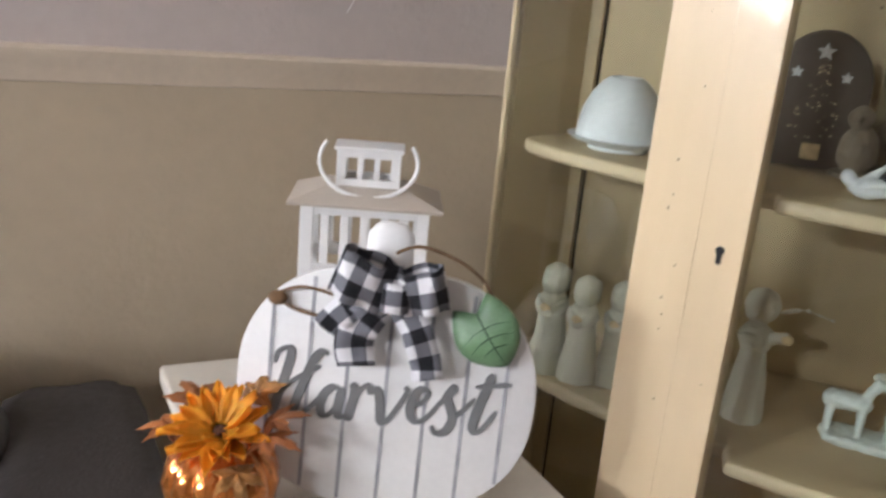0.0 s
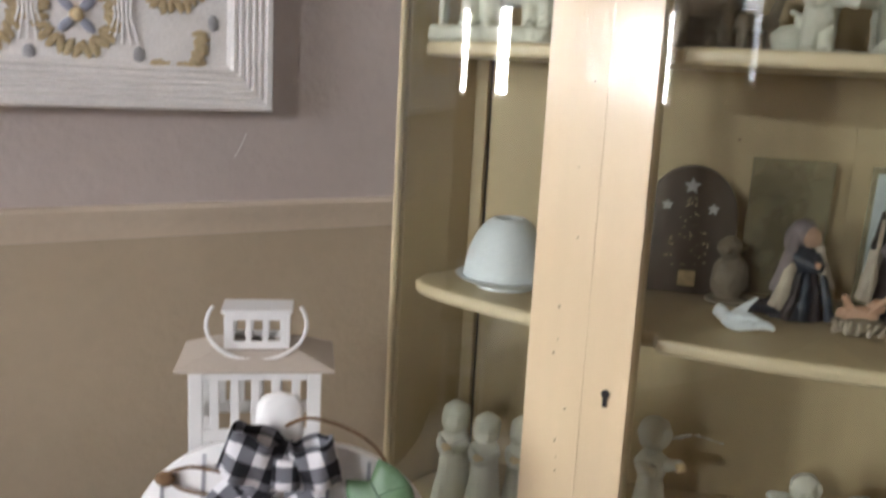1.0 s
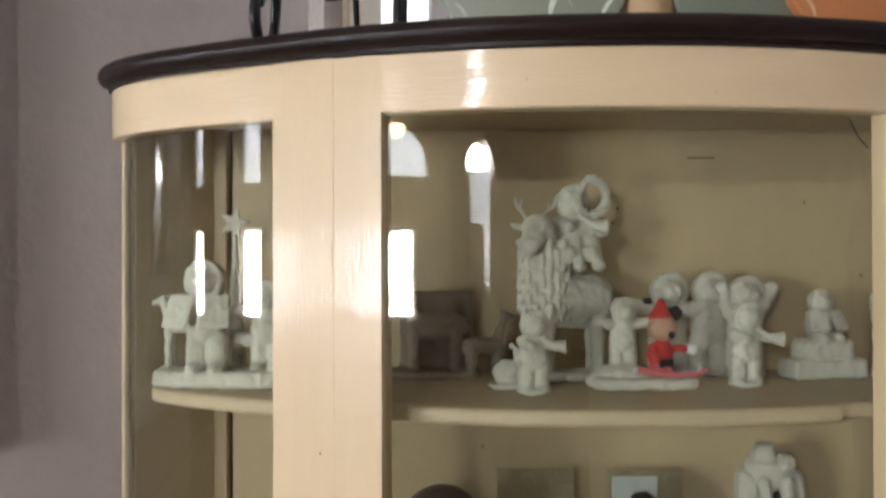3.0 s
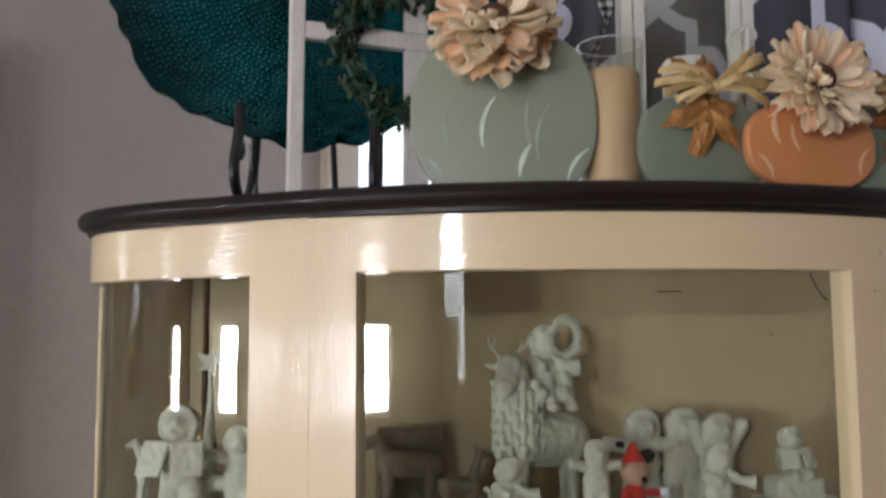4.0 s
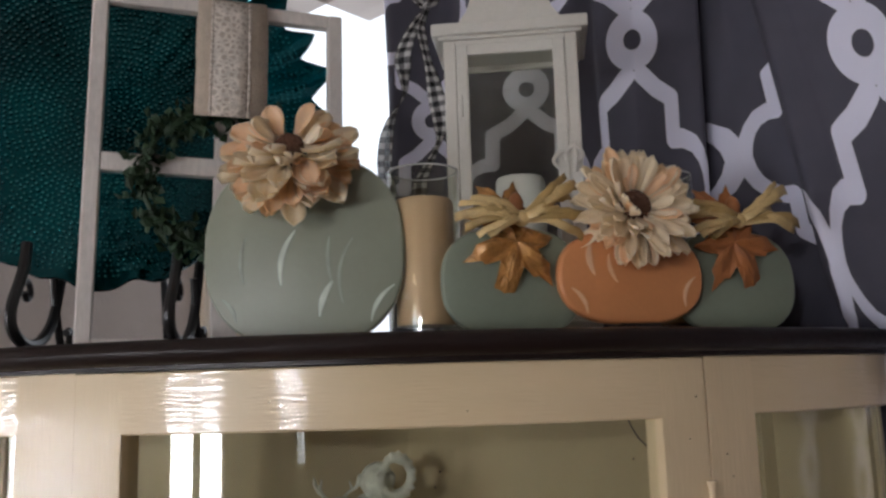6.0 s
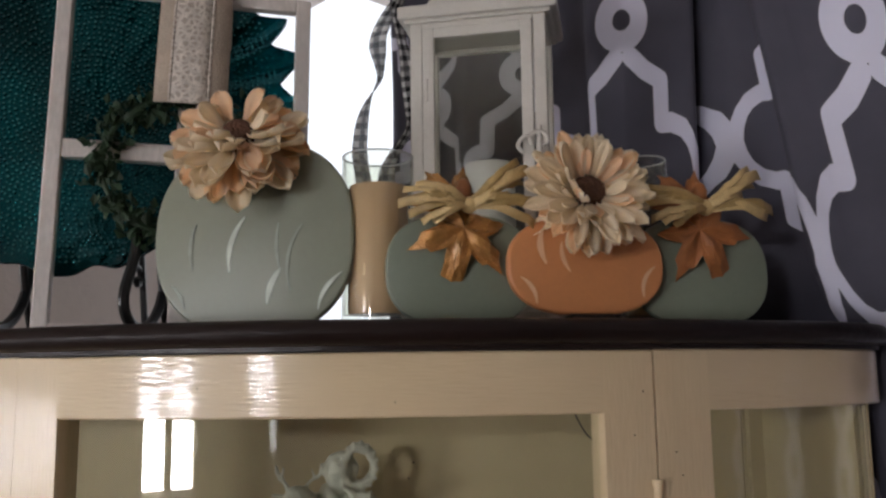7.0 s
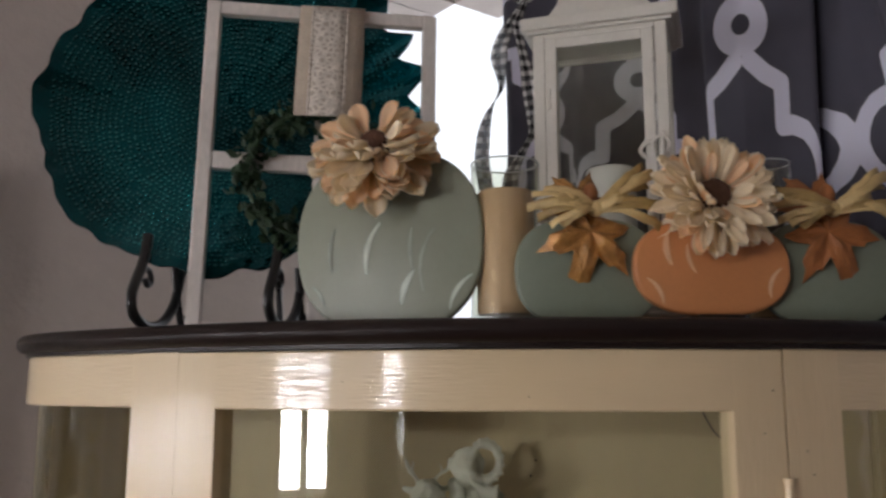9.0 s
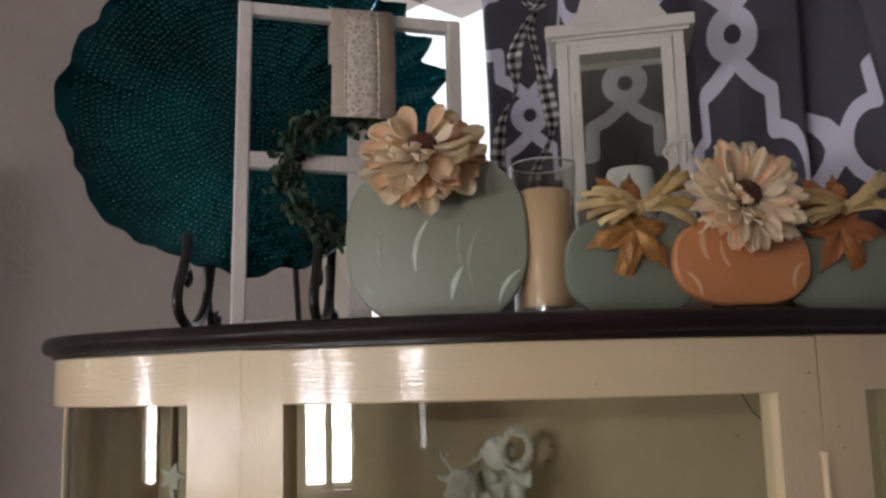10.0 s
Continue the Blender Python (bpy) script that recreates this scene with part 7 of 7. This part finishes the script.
toy = [(blob((0, 0, 0.024), 0.0135, (1, 0.9, 1.3)), 0), (blob((0, -0.001, 0.010), 0.011, (1.2, 1, 0.7)), 2), (blob((0.001, -0.002, 0.052), 0.0155), 3), (cone((0, 0, 0.062), 0.0125, 0.002, 0.020), 0), (blob((-0.013, 0.002, 0.080), 0.0045), 1), (blob((0.017, 0.002, 0.066), 0.0085, (1, 0.5, 1)), 1), (blob((0.004, -0.016, 0.046), 0.0032), 1),
       (limb((0.010, 0, 0.030), (0.026, -0.004, 0.030), 0.0042), 0), (blob((0.031, -0.004, 0.030), 0.0058), 4), (limb((-0.010, -0.004, 0.030), (-0.012, -0.014, 0.022), 0.0042), 0), (tube([(-0.030, -0.012, 0.010), (0.010, -0.014, 0.004), (0.036, -0.014, 0.004), (0.044, -0.014, 0.010)], 0.0026, 8), 2), (tube([(-0.026, 0.006, 0.008), (0.014, 0.004, 0.003), (0.040, 0.004, 0.003), (0.048, 0.004, 0.009)], 0.0022, 8), 4), (box(-0.006, 0.008, -0.0125, -0.009, 0.012, 0.020, 0.001), 1)]
figure("toy_figurine", "small plain toy in a red suit and pointed red hat", "figurine", toy, pose(0.306, 0.966, SH2 + 0.0125, 0, 0, 12), [RED, ENAMEL_BLACK, PINK, SKIN, PORCELAIN_W], 0)
for x, y, h, arm in ((0.343, 1.078, 0.118, "out"), (0.392, 1.082, 0.118, "out"), (0.430, 1.070, 0.113, "up")):
    figure("porcelain_figurine", "white bisque snow child standing near the back board", "figurine", baby_parts(h, 0.0, arm), pose(x, y, SH2, 0, 0, 4), PORCELAIN, 0.0016, BABIES)
g = [(box(-0.045, 0.045, -0.020, 0.020, 0, 0.022, 0.003), 0), (box(-0.030, 0.030, -0.018, 0.018, 0.020, 0.044, 0.004), 0)] + baby_parts(0.075, 0, "book", False, -0.004, 0.0, 0.040, True)
figure("porcelain_figurine", "white bisque snow child reading on a bench", "figurine", g, pose(0.512, 1.050, SH2, 0, 0, 10), PORCELAIN, 0.0015, BABIES)
figure("porcelain_figurine", "white bisque snow child with raised arms", "figurine", baby_parts(0.10, 0, "up"), pose(0.590, 1.055, SH2, 0, 0, 20), PORCELAIN, 0.0016, BABIES)

# middle shelf: dome lamp, night scene, nativity, cards
dl = thing("tealight_lamp", "white porcelain dome tealight lamp on a saucer", "lamp", pose(-0.128, 1.016, SH1))
part("dome", lathe([(0.050, 0.0135), (0.050, 0.017), (0.0485, 0.031), (0.044, 0.048), (0.036, 0.065), (0.026, 0.077), (0.019, 0.082), (0.0165, 0.0825), (0.0155, 0.080), (0.024, 0.073), (0.034, 0.061), (0.045, 0.030), (0.047, 0.0135)], 56), PORCELAIN_W, dl, "embossed white dome shade", smooth=True)
part("saucer", lathe([(0.034, 0.0), (0.035, 0.004), (0.040, 0.007), (0.054, 0.010), (0.060, 0.0145), (0.058, 0.015), (0.051, 0.0132), (0.0, 0.0125)], 48), PORCELAIN_W, dl, smooth=True)
night = thing("arched_plaque", "dark arched night-scene plaque with pale stars and dots", "decoration", pose(0.079, 1.080, SH1, 4, 0, 0))
NIGHT = material("dark_bronze_paint", (0.085, 0.07, 0.055), 0.45, vary=0.2, scale=30)
arch_pts = [(-0.053, 0.0), (0.053, 0.0), (0.053, 0.095)] + [(0.053 * math.cos(radians(q)), 0.095 + 0.060 * math.sin(radians(q))) for q in range(10, 171, 10)] + [(-0.053, 0.095)]
part("board", plate_outline(arch_pts, -0.008, 0.008, 0.003), NIGHT, night, smooth=True)
for x, z, r in ((-0.002, 0.132, 0.0105), (-0.028, 0.108, 0.0075), (0.024, 0.106, 0.0075)):
    sp = [((r if i % 2 == 0 else r * 0.45) * math.sin(i * math.pi / 5) + x, (r if i % 2 == 0 else r * 0.45) * math.cos(i * math.pi / 5) + z) for i in range(10)][::-1]
    part("star", plate_outline(sp, -0.0105, -0.0082, 0.0004), PORCELAIN_W, night, "pale star")
DOT = material("pale_gold_dot", (0.62, 0.54, 0.38), 0.4, vary=0.1, scale=60)
rnd = random.Random(2)
for i in range(58):
    z = rnd.uniform(0.034, 0.118)
    x = rnd.uniform(-1, 1) * (0.004 + 0.34 * (0.120 - z))
    part("dot", blob((max(min(x, 0.042), -0.042), -0.0082, z), rnd.uniform(0.0008, 0.0016), sub=1), DOT, night)
part("crib_box", box(-0.008, 0.012, -0.013, -0.0082, 0.012, 0.030, 0.001), GOLD, night, "small tan block")
figure("animal_figurine", "small grey ceramic bird crouching", "figurine", [(blob((0, 0, 0.030), 0.024, (0.9, 0.9, 1.25)), 0), (blob((-0.004, -0.008, 0.066), 0.014), 0), (limb((-0.006, -0.020, 0.066), (-0.008, -0.028, 0.064), 0.004, 0.002), 0), (limb((0.01, 0.01, 0.03), (0.022, 0.02, 0.012), 0.010, 0.005), 0), (plinth(0.05, 0.04, 0.006), 0)], pose(0.128, 1.050, SH1), GREY_STONE, 0.0016)
FACE = material("painted_face", (0.36, 0.23, 0.155), 0.5, vary=0.12, scale=60)


def drape(a, b, sag, r0, r1, n=7):
    """A rope of cloth from a to b, hanging out by sag towards the front."""
    pts = [[p + (q - p) * t / (n - 1) for p, q in zip(a, b)] for t in range(n)]
    return tube([(x, y - sag * math.sin(math.pi * t / (n - 1)), z) for t, (x, y, z) in enumerate(pts)], r0, 8, r1=r1)


mary = [(cone((0, 0, 0), 0.031, 0.014, 0.070, 0.9), 0), (blob((0, -0.003, 0.062), 0.017, (1, 0.9, 1.15)), 0), (blob((0.005, -0.008, 0.091), 0.0105, (0.9, 1, 1.1)), 3), (blob((0.000, 0.002, 0.095), 0.0145, (1.05, 1, 1)), 4), (blob((-0.006, 0.006, 0.085), 0.014, (0.9, 0.9, 1.3)), 4)]
mary += [(drape((-0.010, -0.002, 0.096), (-0.024, -0.006, 0.030), 0.004, 0.006, 0.009), 4), (drape((0.013, -0.004, 0.088), (0.026, -0.008, 0.036), 0.003, 0.004, 0.009), 2), (drape((-0.014, -0.010, 0.060), (-0.026, -0.014, 0.014), 0.006, 0.006, 0.009), 2), (limb((-0.013, -0.008, 0.070), (0.006, -0.023, 0.061), 0.0062), 0), (limb((0.014, -0.006, 0.070), (0.010, -0.024, 0.061), 0.0062), 0), (blob((0.009, -0.026, 0.063), 0.0052), 3)]
mary += [(drape((-0.006 + 0.008 * i, -0.018, 0.052), (-0.020 + 0.016 * i, -0.027, 0.003), 0.003, 0.003, 0.006), 0 if i % 2 else 1) for i in range(4)]
mary += [(limb((-0.026, 0.006, 0.008), (-0.048, 0.010, 0.006), 0.011, 0.006), 1), (drape((-0.020, -0.012, 0.010), (-0.046, 0.000, 0.008), 0.004, 0.005, 0.004), 0)]
figure("nativity_figurine", "kneeling painted figurine in a dark blue robe and grey veil", "figurine", mary, pose(0.197, 1.016, SH1, 0, 0, 10), [NAVY, BLACKISH, CLOTH_TAN, FACE, ROBE_GREY], 0)
jos = [(cone((0, 0, 0), 0.034, 0.019, 0.112, 0.8), 0), (blob((0, 0, 0.108), 0.022, (1.05, 0.75, 1.0)), 1), (blob((-0.002, -0.007, 0.143), 0.0115, (0.9, 1, 1.15)), 3), (blob((-0.002, 0.001, 0.146), 0.0150, (1, 1, 1.05)), 4), (blob((-0.002, -0.014, 0.135), 0.0078, (1, 0.8, 1.2)), 4), (drape((-0.013, 0.002, 0.145), (-0.016, 0.0, 0.118), 0.002, 0.006, 0.007), 4), (drape((0.011, 0.002, 0.145), (0.014, 0.0, 0.118), 0.002, 0.006, 0.007), 4)]
jos += [(limb((-0.022, 0, 0.118), (-0.033, -0.010, 0.090), 0.010, 0.009), 4), (limb((-0.033, -0.010, 0.090), (-0.022, -0.022, 0.082), 0.007), 1), (blob((-0.020, -0.024, 0.083), 0.0055), 3), (drape((-0.034, -0.006, 0.096), (-0.042, -0.006, 0.030), 0.004, 0.006, 0.009), 2), (limb((0.022, 0, 0.118), (0.035, -0.008, 0.086), 0.011, 0.010), 1), (limb((0.035, -0.008, 0.086), (0.030, -0.024, 0.080), 0.007), 1), (blob((0.031, -0.026, 0.078), 0.0055), 3), (drape((0.034, -0.010, 0.082), (0.042, -0.006, 0.022), 0.004, 0.008, 0.010), 1)]
jos += [(drape((-0.012, -0.010, 0.124), (0.002, -0.020, 0.090), 0.003, 0.006, 0.005), 1), (drape((0.014, -0.010, 0.124), (0.004, -0.020, 0.088), 0.003, 0.006, 0.005), 1)]
jos += [(drape((-0.016 + 0.009 * i, -0.014, 0.086), (-0.028 + 0.015 * i, -0.026, 0.002), 0.002, 0.0035, 0.0065), (0, 4, 0, 1, 2)[i]) for i in range(5)]
jos += [(tube([(-0.040, -0.020, 0.0), (-0.036, -0.020, 0.118)], 0.0022, 8), 2)]
figure("nativity_figurine", "standing bearded painted figurine in black and grey robes", "figurine", jos, pose(0.302, 1.016, SH1, 0, 0, 6), [BLACKISH, ROBE_GREY, CLOTH_TAN, FACE, ENAMEL_BLACK], 0)
mg = [(blob((0, 0, 0.014), 0.022, (1.2, 0.8, 0.6)), 0), (limb((-0.014, -0.004, 0.024), (0.010, -0.006, 0.026), 0.008), 1), (blob((0.014, -0.006, 0.034), 0.008), 1), (limb((-0.006, -0.008, 0.028), (-0.018, -0.010, 0.042), 0.0035), 1), (limb((0.006, -0.010, 0.028), (0.022, -0.012, 0.044), 0.0035), 1)]
for i in range(14):
    mg.append((limb((-0.024 + 0.0036 * i, -0.014 + 0.004 * (i % 3), 0.006), (-0.027 + 0.0042 * i, -0.018 + 0.005 * (i % 2), 0.018), 0.0022, 0.0012), 2))
figure("nativity_figurine", "painted crib figurine on a bed of straw", "figurine", mg, pose(0.248, 0.956, SH1), [GREY_STONE, SKIN, CLOTH_TAN], 0)
dove = [(blob((0, 0, 0.012), 0.013, (1.6, 0.85, 0.85)), 0), (blob((-0.020, -0.002, 0.020), 0.008), 0), (limb((0.014, 0, 0.012), (0.030, 0.002, 0.009), 0.007, 0.004), 0), (limb((-0.004, 0.006, 0.018), (0.012, 0.014, 0.034), 0.006, 0.002), 0), (limb((-0.004, -0.006, 0.016), (0.016, -0.010, 0.018), 0.006, 0.003), 0)]
figure("bird_figurine", "small white porcelain dove", "figurine", dove, pose(0.130, 0.922, SH1, 0, 0, -10), PORCELAIN_W, 0.0011)
stack = [(plinth(0.046, 0.042, 0.016), 0), (cone((0, 0, 0.014), 0.019, 0.016, 0.055), 0), (blob((0, 0, 0.070), 0.020, (1, 0.9, 1.0)), 0), (blob((0, -0.002, 0.098), 0.018, (1, 0.95, 1.1)), 0), (cone((0, 0, 0.108), 0.012, 0.002, 0.020), 0), (limb((-0.016, -0.006, 0.07), (-0.006, -0.022, 0.062), 0.006), 0), (limb((0.016, -0.006, 0.07), (0.006, -0.022, 0.062), 0.006), 0)]
figure("porcelain_figurine", "white bisque hooded child on a round block", "figurine", stack, pose(0.389, 0.985, SH1), PORCELAIN, 0.0015, BABIES)
tall = [(cone((0.010, 0, 0), 0.042, 0.024, 0.150, 0.7), 1), (limb((-0.030, 0, 0.02), (-0.024, 0, 0.165), 0.012, 0.016), 0), (limb((0.044, 0, 0.015), (0.022, 0, 0.165), 0.010, 0.015), 0), (blob((-0.004, -0.002, 0.175), 0.024, (1.15, 0.8, 1.1)), 0), (blob((-0.010, -0.012, 0.196), 0.014), 0), (blob((0.012, -0.012, 0.186), 0.012), 0), (limb((-0.012, -0.020, 0.165), (-0.008, -0.026, 0.135), 0.008, 0.006), 0), (limb((0.012, -0.020, 0.165), (0.014, -0.026, 0.130), 0.008, 0.006), 0)]
figure("statuette", "tall white statuette with a dark blue painted panel", "statuette", tall, pose(0.452, 1.050, SH1, 0, 0, -6), [PORCELAIN, NAVY], 0)
figure("porcelain_figurine", "white bisque snow child with pointed hood", "figurine", baby_parts(0.10, 0, "out") + [(cone((0, 0, 0.088), 0.012, 0.002, 0.028), 0)], pose(0.535, 1.030, SH1), PORCELAIN, 0.0016, BABIES)
FROST = thin(material("frosted_card", (0.46, 0.41, 0.27), 0.35, vary=0.08, scale=20), 0.55)
for x, wd, hh, card in ((0.190, 0.092, 0.168, 0), (0.320, 0.090, 0.166, 1)):
    cf = thing("photo_stand", "pale standing glass photo holder by the back board", "photo holder", pose(x, 1.112, SH1, 6, 0, 0))
    part("backing", box(-wd / 2, wd / 2, 0.0, 0.004, 0, hh, 0.001), FROST, cf)
    part("glass_front", box(-wd / 2, wd / 2, -0.004, -0.001, 0, hh), PANE, cf).visible_shadow = False
    if card:
        part("card", box(-wd / 2 + 0.006, wd / 2 - 0.030, -0.0008, -0.0002, 0.02, hh - 0.008), PORCELAIN_W, cf, "pale printed card")

# lower shelf: singers, bell angel, bears
for k, (x, y, h) in enumerate(((-0.172, 0.985, 0.134), (-0.132, 0.975, 0.128), (-0.090, 0.985, 0.126))):
    g = [(cone((0, 0, 0), 0.028, 0.016, 0.095), 0), (blob((0, 0, 0.092), 0.021, (1, 0.85, 1)), 0), (blob((0, -0.002, 0.122), 0.0185), 0), (blob((0, 0.003, 0.127), 0.0195), 0), (limb((-0.016, -0.004, 0.095), (-0.004, -0.026, 0.088), 0.007), 0), (limb((0.016, -0.004, 0.095), (0.004, -0.026, 0.088), 0.007), 0), (blob((0.0, -0.029, 0.092), 0.0065, (1.4, 0.5, 1)), 1)]
    figure("porcelain_figurine", "cream porcelain singing child holding a gilt horn", "figurine", g, pose(x, y, SH0, 0, 0, -12) @ Matrix.Scale(h / 0.145, 4), [PORCELAIN, GOLD], 0, "singing children in the cabinet")
g = [(lathe([(0.024, 0), (0.0245, 0.004), (0.020, 0.035), (0.015, 0.075), (0.013, 0.09)], 28), 0), (blob((0, 0, 0.096), 0.020, (1, 0.85, 1)), 0), (blob((0, -0.002, 0.135), 0.020), 0), (limb((0.014, -0.004, 0.100), (0.030, -0.020, 0.108), 0.0065), 0), (limb((-0.014, -0.004, 0.100), (0.000, -0.026, 0.100), 0.0065), 0), (blob((0.030, -0.024, 0.108), 0.005), 1), (tube(spline([(0.020, 0.006, 0.128), (0.045, 0.01, 0.134), (0.075, 0.01, 0.128)], 5), 0.0018, 6, r1=0.0008), 0)]
figure("porcelain_figurine", "cream porcelain bell-skirted angel with gilt candle", "figurine", g, pose(0.060, 0.972, SH0), [PORCELAIN, GOLD], 0, BABIES)
ICE = material("pale_ice_porcelain", (0.60, 0.68, 0.66), 0.4, vary=0.06, scale=30)
g = [(plinth(0.105, 0.050, 0.010, 0.012), 0)] + animal_parts(0.048, 0.050, -0.018, 0.0, 0.009, 1, 0.32, False) + animal_parts(0.036, 0.036, 0.038, -0.004, 0.009, 1, 0.32, False)
figure("bear_figurine", "pale ice-white porcelain polar bears on a floe", "figurine", g, pose(0.184, 0.968, SH0, 0, 0, -4), ICE, 0.0015)
figure("porcelain_figurine", "white bisque snow child sitting in the lower shelf", "figurine", baby_parts(0.095, 0, "out", True), pose(0.232, 1.010, SH0), PORCELAIN, 0.0016, BABIES)
figure("porcelain_figurine", "white bisque snow child standing in the lower shelf", "figurine", baby_parts(0.088, 0, "up", True), pose(0.286, 0.985, SH0), PORCELAIN, 0.0016, BABIES)
